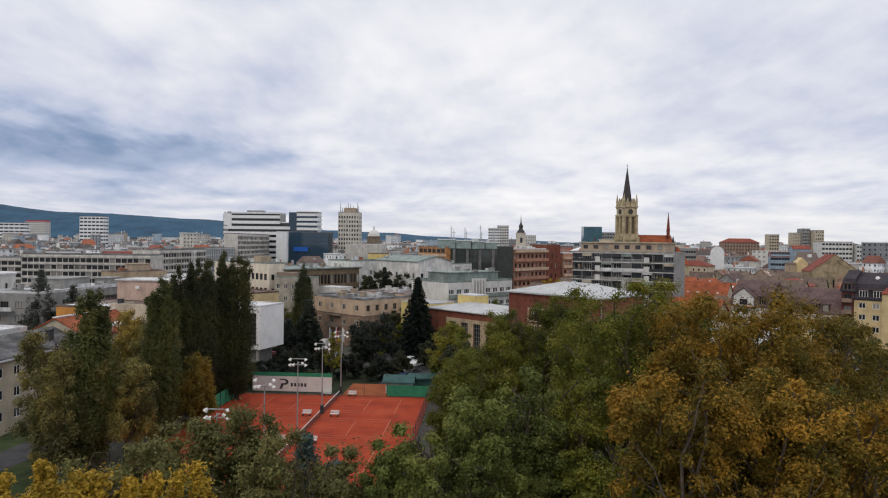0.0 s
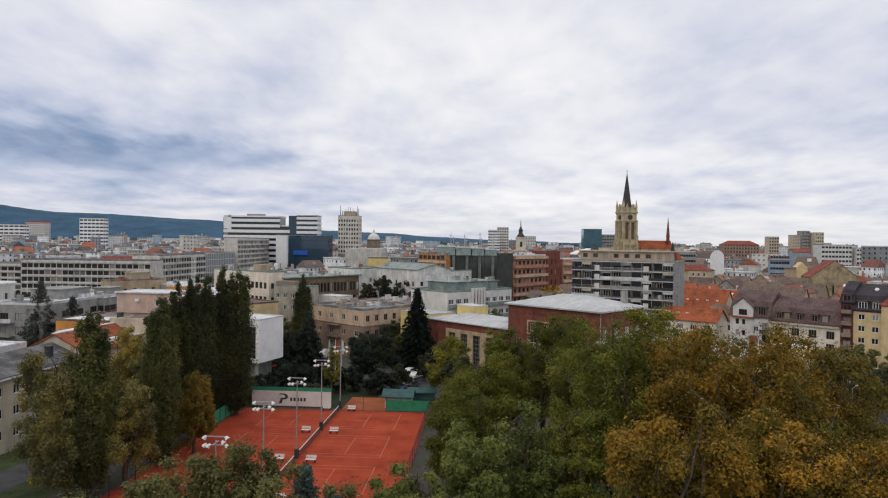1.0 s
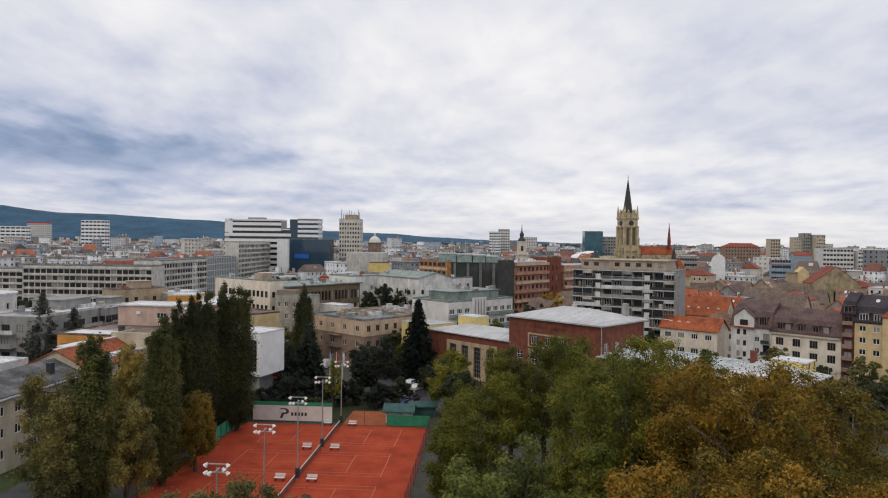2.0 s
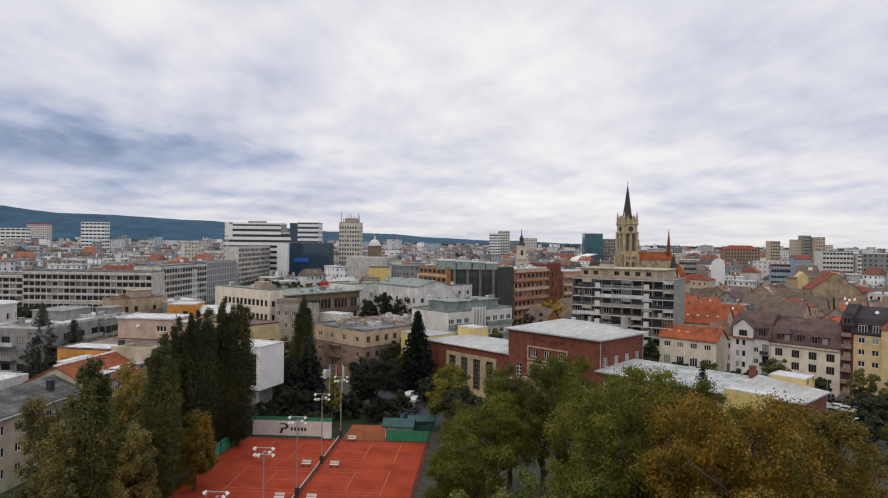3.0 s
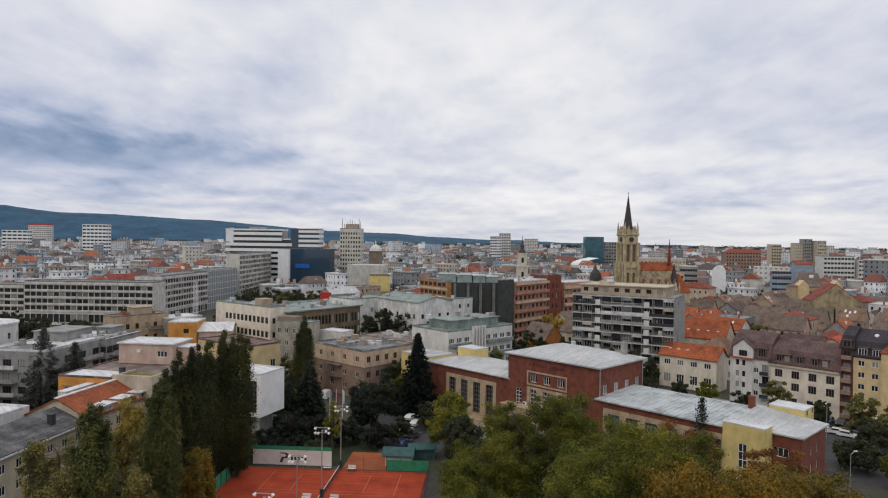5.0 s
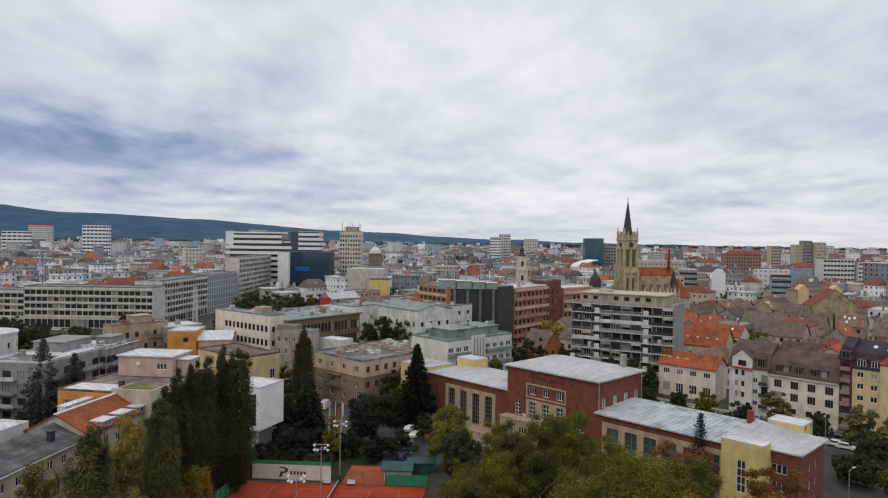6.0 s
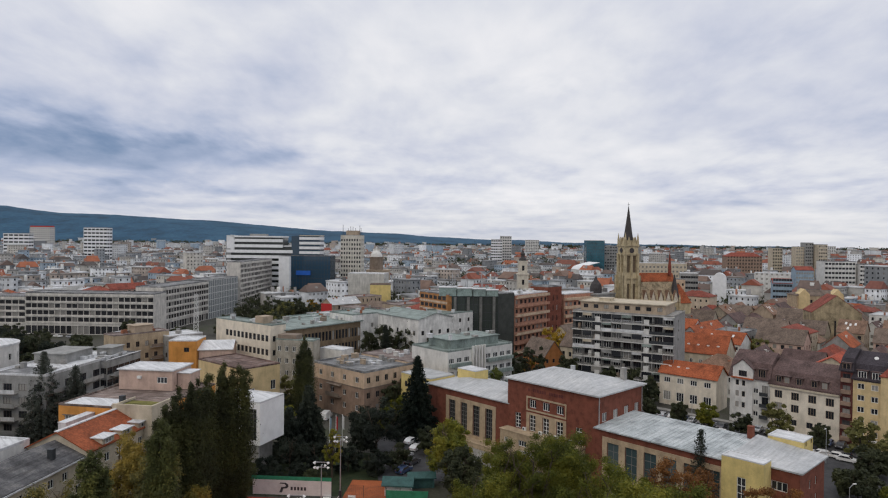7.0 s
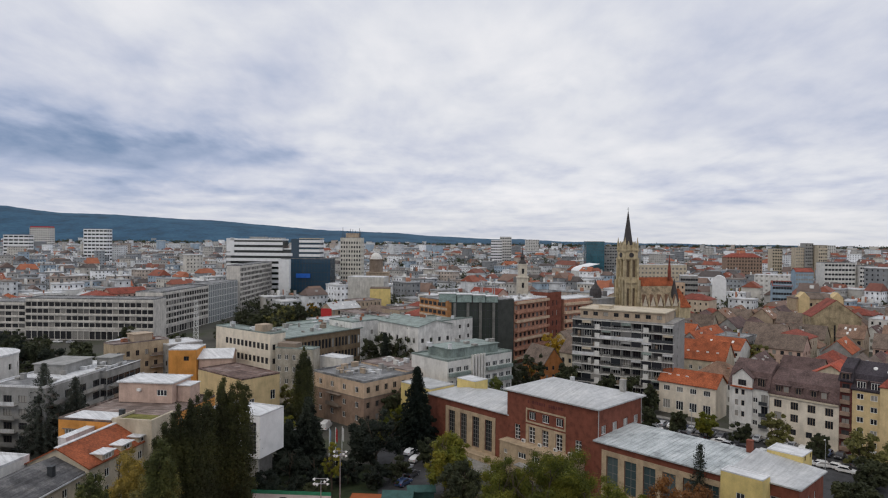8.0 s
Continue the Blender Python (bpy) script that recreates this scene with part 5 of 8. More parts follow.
# --- left side
def left_side():
    r = building("flat_roofed_terrace_house", -78.1, 131.5, -10, 21, 24, 15.2, ORANGEW, FELT,
                 {"front": [([(1.4, 11.8, 8.4, 13.3), (1.4, 8.2, 8.4, 9.7)], "white")], "right": [(grid_opens(24, 4, 4, 1.4, 1.5, 2.6, 3.3, 10, 22), "white")]},
                 label="orange-fronted apartment house with stained felt roof", category="apartment building", lip=0.3)
    part("roof_sheet", boxes((0.4, 0.4, 15.34, 12, 6.5, 15.42)), METALW, r, "pale roof sheeting")
    part("front_panel", boxes((12.3, -0.09, 0, 21.0, -0.004, 16.2), (21.004, -0.09, 0, 21.1, 7.6, 16.2)), CREAM, r, "cream rendered corner")
    part("parapet", boxes((12.3, 0.0, 15.5, 21.0, 0.35, 16.2), (20.65, 0.36, 15.5, 21.0, 7.6, 16.2), (12.0, 0.0, 15.5, 12.29, 7.2, 15.9)), CREAM, r, "low roof parapet")
    part("window_hood", boxes((1.1, -0.35, 13.35, 8.7, -0.003, 13.5), (1.1, -0.3, 11.6, 8.7, -0.003, 11.75)), DKBEIGE, r)
    part("moss_bed", boxes((12.5, 0.6, 15.34, 20.4, 6.0, 15.46)), MOSS, r, "mossy roof patch")
    chimney(r, 11.4, 4.2, 15.4, 1.3, 0.9, DKSTEEL)
    x, y = turned(-78.1, 131.5, -10, (3.0, 14.4))[0]
    r = thing("pink_penthouse", x, y, 15.44, -6, "pink rooftop storey with white sheet roof", "building")
    bm = bmesh.new()
    add_faces(bm, r, 12.6, 8.5, 4.4, {"front": [([(9.0, 1.6, 11.4, 3.0)], "white")]})
    part("wall", bm, PINK, r)
    part("roof", flat_roof(12.6, 8.5, 4.4, 0.15, 0.35), METALW, r, "white sheet roof")
    part("air_conditioner", boxes((4.5, -0.45, 2.6, 5.4, -0.02, 3.2)), FRAMEW, r)
    x, y = turned(x, y, -6, (12.8, 2.0))[0]
    r = thing("rooftop_cabin", x, y, 15.44, -6, "small pink rooftop cabin", "building")
    part("wall", boxes((0, 0, 0, 3.0, 4.5, 3.6)), PINK, r)
    part("roof", boxes((-0.2, -0.2, 3.6, 3.2, 4.7, 3.75)), METALW, r)

    r = building("orange_roofed_terrace", -73.6, 114.6, -9, 12.2, 19.4, 12.0, CREAM, TILE_O,
                 {"right": [(grid_opens(19.4, 6, 3, 1.3, 1.6, 2.4, 3.2), "white")]}, top="gable", rise=3.0, along="y",
                 label="cream terrace house with orange tiled roof", category="house", over=0.4)
    for k in range(3):
        y0 = 3.4 + k * 5.2
        d = part("dormer", boxes((10.4, y0, 11.9, 12.3, y0 + 3.2, 13.25)), CREAM, r)
        part("dormer_roof", boxes((9.9, y0 - .25, 13.25, 12.75, y0 + 3.45, 13.4)), METALW, d, "white sheet dormer roof")
        add_window(d, pose(12.33, y0 + 1.6, 12.6, 0, 0, 90), 1.8, 0.9, "white")
    part("ridge_flashing", boxes((5.6, -0.3, 15.15, 6.3, 19.6, 15.32)), METALW, r, "pale sheet along the ridge")
    part("side_parapet", boxes((-0.5, 8.0, 11.5, 1.2, 19.3, 14.2), (-0.6, 7.9, 14.2, 1.3, 19.4, 14.32)), METALW, r, "pale parapet of the rear part")
    r = building("grey_roofed_terrace", -75.7, 94.5, -6, 11.0, 20.2, 11.3, CREAM, laid(mat("grey_sheet_roof", (0.105, 0.105, 0.11), 0.8, 0.3, 0.4, 4, 0.2, second=(0.19, 0.185, 0.18)), 84, 0.7),
                 {"right": [(grid_opens(20.2, 6, 3, 1.3, 1.5, 2.0, 3.2), "white")], "front": [(grid_opens(11, 3, 3, 1.2, 1.5, 2, 3.2), "white")]}, top="gable", rise=2.2, along="y",
                 label="cream terrace house with dark grey roof", category="house", over=0.5)
    chimney(r, 3.2, 5.5, 12.0, 1.9, 1.3, BRICK)
    chimney(r, 9.0, 14.5, 12.2, 1.7, 0.9, DKSTEEL)
    part("roof_edge", boxes((11.3, -0.4, 10.9, 11.65, 20.6, 11.15)), METALW, r, "pale gutter edge")
    r = building("white_roofed_house", -85.0, 99.0, -9, 8.6, 18, 13.0, WHITE, METALW, {}, label="house with white flat roof and satellite dishes", category="house", lip=0.35)
    for yy in (6.5, 9.2):
        bm = bmesh.new()
        tube(bm, (7.2, yy, 14.3), (7.35, yy - 0.14, 14.4), 0.62, 0.5, 16)
        tube(bm, (7.2, yy, 13.1), (7.2, yy, 14.3), 0.05, 0.05, 6)
        part("satellite_dish", bm, FRAMEW, r)
    part("roof_hatch", boxes((3, 11, 13.1, 5.4, 12.4, 13.6)), CONC, r)
    # balconied grey houses further left
    for x, y, a, w, d, h, rf in ((-112, 158, -6, 16, 33, 15.6, METALW), (-101, 178, -6, 9, 16, 15.2, BITUMEN)):
        r = building("grey_flat_roofed_house", x, y, a, w, d, h, GREYW, rf, {"right": [(grid_opens(d, 6, 4, 2.7, 1.9, 1.8, 3.3), "dark")], "front": [(grid_opens(w, 4, 4, 2.2, 1.7, 2.0, 3.3), "dark")]},
                     label="grey rendered house with flat roof and balconies", category="apartment building", group="grey flat-roofed houses")
        for k in range(4):
            for j in range(3):
                y0 = 1.0 + j * d / 3
                b = part("balcony", boxes((w + .02, y0, 1.3 + k * 3.3, w + 1.5, y0 + d / 4, 1.5 + k * 3.3)), CONC, r)
                part("balcony_front", boxes((w + 1.4, y0, 1.5 + k * 3.3, w + 1.5, y0 + d / 4, 2.4 + k * 3.3)), (CONC, METALW, DKBEIGE, GREYW)[(j + k) % 4], b)
            b = part("balcony", boxes((w * .15, -1.4, 1.3 + k * 3.3, w * .55, -0.02, 1.5 + k * 3.3)), CONC, r)
            part("balcony_front", boxes((w * .15, -1.4, 1.5 + k * 3.3, w * .55, -1.3, 2.4 + k * 3.3)), (GREYW, METALW)[k % 2], b)
        part("attic_storey", boxes((1.2, d * 0.45, h + .1, w * 0.62, d * 0.8, h + 2.6), (0.8, d * 0.45 - .4, h + 2.6, w * 0.62 + .4, d * 0.8 + .4, h + 2.8)), GREYW, r, "set-back attic storey with a pale lid")
        part("coping", boxes((w - 0.3, -0.1, h + 0.5, w + 0.12, d + 0.1, h + 0.62)), METALW, r, "pale parapet coping")
        part("roof_patch", boxes((1.0, 1.0, h + 0.125, w * 0.8, d * 0.3, h + 0.16)), BITUMEN, r, "dark felt patch on the roof")
        vents(r, w, d, h + .1, 8, int(-x), (CONC, METALW, GREYW))
    for x, y, w, d, h, wall, rf in ((-122, 160, 12, 12, 11.5, BRICK2, TILE_R), (-116, 138, 13, 12, 10, GREYW, BITUMEN), (-106, 134, 7, 9, 8, GREYW, BITUMEN), (-128, 140, 10, 14, 12, WHITE, TILE_O)):
        r = building("yard_house", x, y, -8, w, d, h, wall, rf, {"front": [(grid_opens(w, 3, 3, 1.3, 1.5, 1.8, 3.1), "white")], "right": [(grid_opens(d, 3, 3, 1.3, 1.5, 1.8, 3.1), "white")]},
                     top="flat" if rf is BITUMEN else "hip", rise=2.0, label="small rendered yard house", category="house", group="yard houses")
    r = building("beige_tenement", -107.8, 205.2, -38, 6.8, 18, 18.6, mat("sandy_render", (0.47, 0.37, 0.25), 0.9, 0.16, 0.35, 5, 0.1, streak=0.35), BITBROWN,
                 {"front": [(grid_opens(6.8, 1, 2, 1.0, 1.6, 3.0, 7), "dark")], "right": [(grid_opens(18, 6, 4, 1.15, 1.7, 2.8, 3.9), "dark")]},
                 label="sandy beige tenement with brown roof edge", category="apartment building", lip=0.3)
    for k in range(4):
        b = part("balcony", boxes((6.82, 11.5, 2.2 + k * 3.9, 8.0, 15.5, 2.4 + k * 3.9)), CONC, r)
        part("railing", boxes((7.9, 11.5, 2.4 + k * 3.9, 8.0, 15.5, 3.3 + k * 3.9)), DKBEIGE, b)
    vents(r, 6.8, 18, 18.7, 5, 41, (CONC, METALW, BRICK2))
    part("roof_hut", boxes((1.0, 7, 18.7, 5.6, 13, 21.0), (0.7, 6.7, 21.0, 5.9, 13.3, 21.2)), BEIGE, r, "flat-roofed rooftop hut")
    r = building("grey_rear_tenement", -97.5, 217.5, -38, 10, 12, 17.0, GREYW, METALW, {"right": [(grid_opens(12, 4, 4, 1.15, 1.7, 2.8, 3.7), "dark")], "front": [(grid_opens(10, 3, 4, 1.1, 1.6, 2.8, 3.7), "dark")]},
                 label="grey rear tenement with pale roof sheets", category="apartment building", lip=0.3)
    vents(r, 10, 12, 17.1, 4, 43, (CONC, METALW))
    building("pale_roofed_shed", -118, 226, -10, 18, 9, 15.5, STAINW, METALW, {"front": [(grid_opens(18, 4, 2, 1.2, 1.4, 8, 3.6), "dark")]}, label="low stained white house with pale sheet roof", category="house", lip=0.2)
    r = building("orange_firewall_house", -85.4, 201.0, 4, 8.4, 10, 17.3, ORANGEW, METALW, {"front": [([(4.6, 14.0, 6.2, 15.4)], "dark")]}, label="orange rendered house end wall", category="house", lip=0.25)
    r = building("pinkish_tenement", -76.8, 203.0, 12, 10, 12, 14.4, PINK, METALW, {}, label="pinkish blank-walled tenement with pale roof", category="apartment building", top="gable", rise=2.0, along="x")
    r = building("yellow_long_house", -69.9, 184.7, -40, 22, 12, 14.8, PALEY, FELTR, {"right": [([(2.4, 7.4, 4.0, 9.4), (9.0, 8.2, 10.6, 10.8), (9.0, 3.6, 10.6, 6.2)], "white")]},
                 label="pale yellow rendered house with brown felt roof", category="house", lip=0.3)
    # long modernist government block: two wings
    def banded(name, x, y, a, w, d, h, floors, cols, face, label, z0=5.0, both=False):
        r = thing(name, x, y, 0, a, label, "office building")
        claim(x, y, a, w, d)
        fh = (h - z0 - 1.2) / floors
        bm = bmesh.new()
        faces = {}
        for f in ("front", "right", "left"):
            ln = w if f == "front" else d
            n = max(2, round(cols * ln / (w if face == "front" else d)))
            if f == face or both:
                faces[f] = [(grid_opens(ln, n, floors, ln / n * 0.90, fh * 0.62, z0 + fh * 0.25, fh), "dark"),
                            (grid_opens(ln, n, 1, ln / n * 0.92, z0 * 0.72, 0.3, 1), "dark")]
        if y > 400:
            for f in ("front", "right", "left", "back"):
                place, turn, ln = side(w, d, f)
                facade(bm, place, ln, h, [o for lst, _ in faces.get(f, []) for o in lst], 0.35, 0.0, 1)
        else:
            add_faces(bm, r, w, d, h, faces, 0.35)
        part("wall", bm, (AGED, GLASS), r)
        part("roof", flat_roof(w, d, h, 0.5), BITUMEN, r)
        p, t, ln = side(w, d, face)
        for k in range(floors + 1):
            q = [p(0.2, -0.25, 0), p(ln - .2, -0.01, 0)]
            z = z0 + k * fh
            part("sill_band", boxes((min(q[0][0], q[1][0]), min(q[0][1], q[1][1]), z - .1, max(q[0][0], q[1][0]), max(q[0][1], q[1][1]), z + fh * 0.2)), AGED, r)
        return r

    banded("government_block", -212.4, 328.0, -2, 66.0, 14, 20.6, 4, 22, "front", "long white modernist office block with ribbon windows", 5.6)
    banded("government_wing", -163.5, 342.5, -5, 15.0, 53, 23.0, 5, 18, "right", "white modernist office wing with ribbon windows", 5.0)
    gx, gy = turned(-163.5, 342.5, -5, (0.4, 53.1))[0]
    curtain("glazed_office_wing", gx, gy, -5, 14.8, 43, 23.4, 6, 6, glass_mat("grey_curtain_glass", (0.05, 0.075, 0.09), 0.15, (0.22, 0.24, 0.25), 0.35), FRAMEW, "office wing with a grey-blue glazed curtain wall in pale frames")
    banded("office_wing_tall", -148.5, 440.0, -0.5, 9.5, 76, 33.0, 8, 24, "right", "grey eight-storey office wing with ribbon windows", 5.0)
    banded("government_end", -261.5, 329.7, -2, 49, 14, 18.6, 4, 14, "front", "white modernist office end block", 5.0)
    # rounded white corner building at the left edge
    r = thing("rounded_white_house", -131.5, 184, 0, 0, "white house with a rounded corner and small windows", "building")
    claim(-140, 175, 0, 18, 18)
    bm = bmesh.new()
    n, rad, hh = 28, 9.0, 18.5
    for i in range(n):
        a0, a1 = math.tau * i / n, math.tau * (i + 1) / n
        def pl(X, Y, Z, a0=a0, a1=a1):
            f = X / 2.0
            px, py = rad * (math.cos(a0) * (1 - f) + math.cos(a1) * f), rad * (math.sin(a0) * (1 - f) + math.sin(a1) * f)
            k = 1 - Y / rad
            return (px * k, py * k, Z)
        facade(bm, pl, 2.0, hh, [(0.5, 2.5 + k * 4, 1.5, 4.2 + k * 4) for k in range(4)] if i % 2 else [], 0.3, 0, 1)
    part("wall", bm, (WHITE, GLASS), r)
    bm = bmesh.new()
    tube(bm, (0, 0, hh - .05), (0, 0, hh + .5), rad + .3, rad + .3, 28)
    part("roof", bm, METALW, r)


left_side()


# --- towers on the skyline
def skyline():
    # white hotel with dark ribbon windows, stepped down at one end
    r = thing("banded_white_hotel", -173.6, 524, 0, -4, "white high-rise with dark ribbon windows, stepped at one end", "high-rise")
    claim(-173.6, 524, -4, 52, 18)
    bm = boxes((0, 0, 0, 42.5, 15, 50.2))
    box(bm, 42.5, 1, 0, 50.5, 14, 43)
    part("wall", bm, GLASSD, r, "dark ribbon glazing")
    for k in range(11):
        z = 3.0 + k * 4.35
        if z < 40:
            part("white_band", boxes((-3.4, -0.9, z, 50.8, -0.02, z + 2.35), (50.52, -0.02, z, 50.8, 14, z + 2.35)), BRIGHT, r)
        else:
            part("white_band", boxes((3.0, -0.9, z, 42.8, -0.02, z + 2.35)), BRIGHT, r)
    part("stair_tower", boxes((-3.4, -0.6, 41, -0.02, 14, 51.6), (-0.02, -0.9, 40, 3.0, -0.02, 52)), BRIGHT, r, "white end tower")
    part("side_wall", boxes((-3.4, -0.02, 0, -0.02, 15, 41)), GREYW, r)
    part("roof", boxes((-0.3, -0.9, 50.2, 42.8, 15.2, 51.4), (42.8, 0.8, 43, 50.8, 14.2, 43.8)), BRIGHT, r)
    part("roof_plant", boxes((14, 4, 51.4, 27, 11, 53.0)), GREYW, r)
    part("chimney_stack", boxes((-6.4, 6, 0, -5.2, 7.2, 50)), DKSTEEL, r)
    # glass office: a low block with a banded upper one on it
    r = curtain("blue_glass_office", -132, 520, -3, 40, 16, 35.6, 16, 10, GLASSB, DKSTEEL, "dark blue glass office block")
    part("upper_block", boxes((8, 1, 35.8, 31, 14, 51.6)), GLASSB, r, "upper glass block with white bands")
    for k in range(4):
        part("white_band", boxes((14.5, 0.3, 37.4 + k * 3.75, 31.4, 0.98, 39.5 + k * 3.75), (31.02, 0.98, 37.4 + k * 3.75, 31.4, 14, 39.5 + k * 3.75)), BRIGHT, r)
    part("roof_edge", boxes((14.5, 0.3, 51.62, 31.4, 14.2, 52.2)), CREAM, r)
    building("white_slab_sign_tower", -128, 497, 0, 8, 6, 35.5, BRIGHT, METALW, {}, label="narrow blank white sign tower")
    part("blue_panel", boxes((12.5, -1.2, 20.5, 24, -0.6, 24.0)), mat("bright_blue_panel", (0.02, 0.12, 0.50), 0.5, 0.1, 0.4, 6, 0.0), r, "bright blue facade panel")
    # pale tower crowned with aerials
    r = building("beige_tower", -87.3, 537, -2, 17, 16, 52.6, mat("offwhite_panel", (0.60, 0.57, 0.50), 0.85, 0.12, 0.4, 6, 0.1, streak=0.2), BITUMEN, {"front": [(grid_opens(17, 8, 13, 1.25, 1.9, 4.6, 3.6), "dark")], "right": [(grid_opens(16, 6, 13, 1.5, 1.9, 4.6, 3.6), "dark")]},
                 label="beige high-rise tower with rooftop aerials", category="high-rise", distant=True)
    part("roof_plant", boxes((4, 3, 52.7, 14, 13, 56.6)), BEIGE, r)
    for x, z in ((1, 61.5), (2.6, 57), (5.5, 58.5), (7.4, 60.5), (9.3, 60), (11.5, 58.8), (15.0, 61), (16, 59)):
        bm = bmesh.new()
        tube(bm, (x, 5, 52.6), (x, 5, z), 0.28, 0.14, 6)
        part("aerial", bm, DKSTEEL, r)
    # drum and pale dome of a chapel
    r = thing("domed_chapel", -67.5, 586, 0, 0, "brown brick chapel drum under a pale dome", "church")
    claim(-72, 584, 0, 22, 16)
    part("wall", boxes((-4, -4, 0, 16, 10, 22), (-4.3, -4.3, 21.4, 16.3, 10.3, 22.2)), BEIGE, r)
    bm = bmesh.new()
    tube(bm, (4, 4, 22), (4, 4, 33), 6.2, 6.0, 16)
    tube(bm, (4, 4, 33), (4, 4, 33.8), 6.6, 6.6, 16)
    part("drum", bm, DKBEIGE, r, "brown brick drum")
    bm = bmesh.new()
    prof = ((33.8, 5.6), (36.0, 5.0), (38.0, 3.6), (39.2, 1.9), (39.6, 0.8), (42.0, 0.7), (43.0, 0.1))
    for (z0, r0), (z1, r1) in zip(prof, prof[1:]):
        tube(bm, (4, 4, z0), (4, 4, z1), r0, r1, 16, False)
    part("dome", bm, WHITE, r, "pale lead dome")
    for nm, x, y, w, d, h, cols, rows, lab in (("far_white_block", -587, 1050, 40, 14, 63.3, 6, 11, "far white housing block on the skyline"), ("far_white_slab", -757, 1108, 46, 12, 53.0, 5, 9, "far white housing slab on the skyline"),
                                               ("far_red_topped_block", -1240, 1930, 62, 24, 75, 9, 12, "far pale housing block with red top"), ("far_tower", 67.8, 1000, 17, 16, 51, 5, 12, "far white tower block"),
                                               ("far_tower_two", 84, 1030, 18, 16, 56, 5, 13, "far pale tower block"), ("far_housing", 425, 795, 11, 12, 45.5, 4, 12, "far beige tower block"), ("far_housing", 434.5, 791, 9, 14, 50.5, 4, 13, "far grey tower block"), ("far_housing", 444, 780, 10, 14, 48.5, 4, 12, "far beige tower block"), ("far_housing", 412, 826, 12, 14, 43.5, 4, 11, "far beige tower block"),
                                               ("far_office_slab", 346, 597, 27, 16, 33.5, 9, 8, "far pale office slab"), ("far_office_slab", 375, 592, 15, 16, 31, 6, 8, "far pale office slab"), ("far_slab", 233, 850, 20, 14, 43, 6, 11, "far grey glass slab"), ("far_stepped_slab", 202, 850, 30, 14, 44, 9, 11, "far grey glass slab"),
                                               ("far_housing_row", -846, 1800, 126, 29, 33.4, 18, 9, "far pale housing row"), ("far_housing_row", -648, 1764, 144, 29, 29.8, 20, 8, "far pale housing row"), ("far_flats", -450, 1494, 72, 29, 51.4, 10, 12, "far pale flats on the skyline"),
                                               ("far_flats", 225, 1875, 39, 24, 51.6, 8, 12, "far pale flats on the skyline"), ("far_flats", 1050, 1845, 45, 27, 42.6, 8, 10, "far pale flats on the skyline")):
        r = thing(nm, x, y, 0, -4, lab, "high-rise", "skyline blocks")
        claim(x, y, -4, w, d)
        bm = bmesh.new()
        for f in ("front", "right", "left"):
            p, t, ln = side(w, d, f)
            facade(bm, p, ln, h, grid_opens(ln, max(2, round(cols * ln / w)), rows, ln / max(2, round(cols * ln / w)) * (.86 if "white" in lab or "office" in lab else .66), h / rows * 0.45, h / rows * 0.3, h / rows) if f != "left" else [], 0.4, 0, 1)
        part("wall", bm, (BRIGHT if "white" in lab else WHITE if "pale" in lab else CREAM if "beige" in lab else GREYW, GLASS), r)
        part("roof", flat_roof(w, d, h, 0.5), BRICK2 if "red" in lab else BITUMEN, r)
        if "red" in lab:
            part("attic", boxes((1, 1, h + .2, w - 1, d - 1, h + 4)), REDP, r)
    building("red_roofed_barracks", 340, 792, -3, 42, 16, 33, RUSSET, TILE_R, {"front": [(grid_opens(42, 12, 8, 1.5, 2.0, 3, 4.1), "dark")]}, top="hip", rise=5.0, label="long distant house with a dark red hipped roof", distant=True)
    building("white_long_hall", 420, 1500, -4, 130, 30, 26, WHITE, METALW, {"front": [(grid_opens(130, 20, 2, 3, 3, 6, 9), "dark")]}, label="long low white hall on the plain", distant=True)
    building("pale_terrace_block", 176, 640, -6, 58, 14, 29, CREAM, METALW, {"front": [(grid_opens(58, 16, 6, 1.8, 1.8, 3.5, 4.2), "dark")]}, label="long pale apartment block with window rows", category="apartment building", distant=True)
    building("ochre_house", 150, 452, -12, 15, 10, 24, TAN, BITUMEN, {"front": [(grid_opens(15, 5, 5, 1.2, 1.7, 3, 4.2), "dark")]}, label="tall tan town house", category="house", distant=True)
    curtain("blue_glass_tower", 176.5, 824, -3, 22.5, 20, 50.5, 8, 14, mat("teal_curtain_glass", (0.03, 0.115, 0.155), 0.12, 0.3, 0.15, 2, 0.0, spec=0.5), DKSTEEL, "blue-green glass office tower")
    # small baroque steeple, dome and shed roofs
    r = thing("baroque_steeple", 48.6, 440, 0, 0, "cream baroque church tower with dark onion cap", "church tower")
    claim(48.6, 440, 0, 8, 8)
    part("tower", boxes((0, 0, 0, 7.2, 7.2, 27.0), (-.4, -.4, 26.6, 7.6, 7.6, 27.4), (0.7, 0.7, 27.4, 6.5, 6.5, 36.0), (0.4, 0.4, 35.4, 6.8, 6.8, 36.1)), mat("pale_tower_render", (0.60, 0.56, 0.47), 0.88, 0.12, 0.4, 6, 0.1, streak=0.25), r)
    bm = bmesh.new()
    prof = ((36, 2.7), (37.2, 2.5), (38.4, 1.5), (39.6, 1.2), (40.6, 1.6), (41.8, 1.0), (43.2, 0.4), (48.0, 0.06))
    for (z0, r0), (z1, r1) in zip(prof, prof[1:]):
        tube(bm, (3.6, 3.6, z0), (3.6, 3.6, z1), r0, r1, 12, False)
    part("onion_cap", bm, SLATE, r)
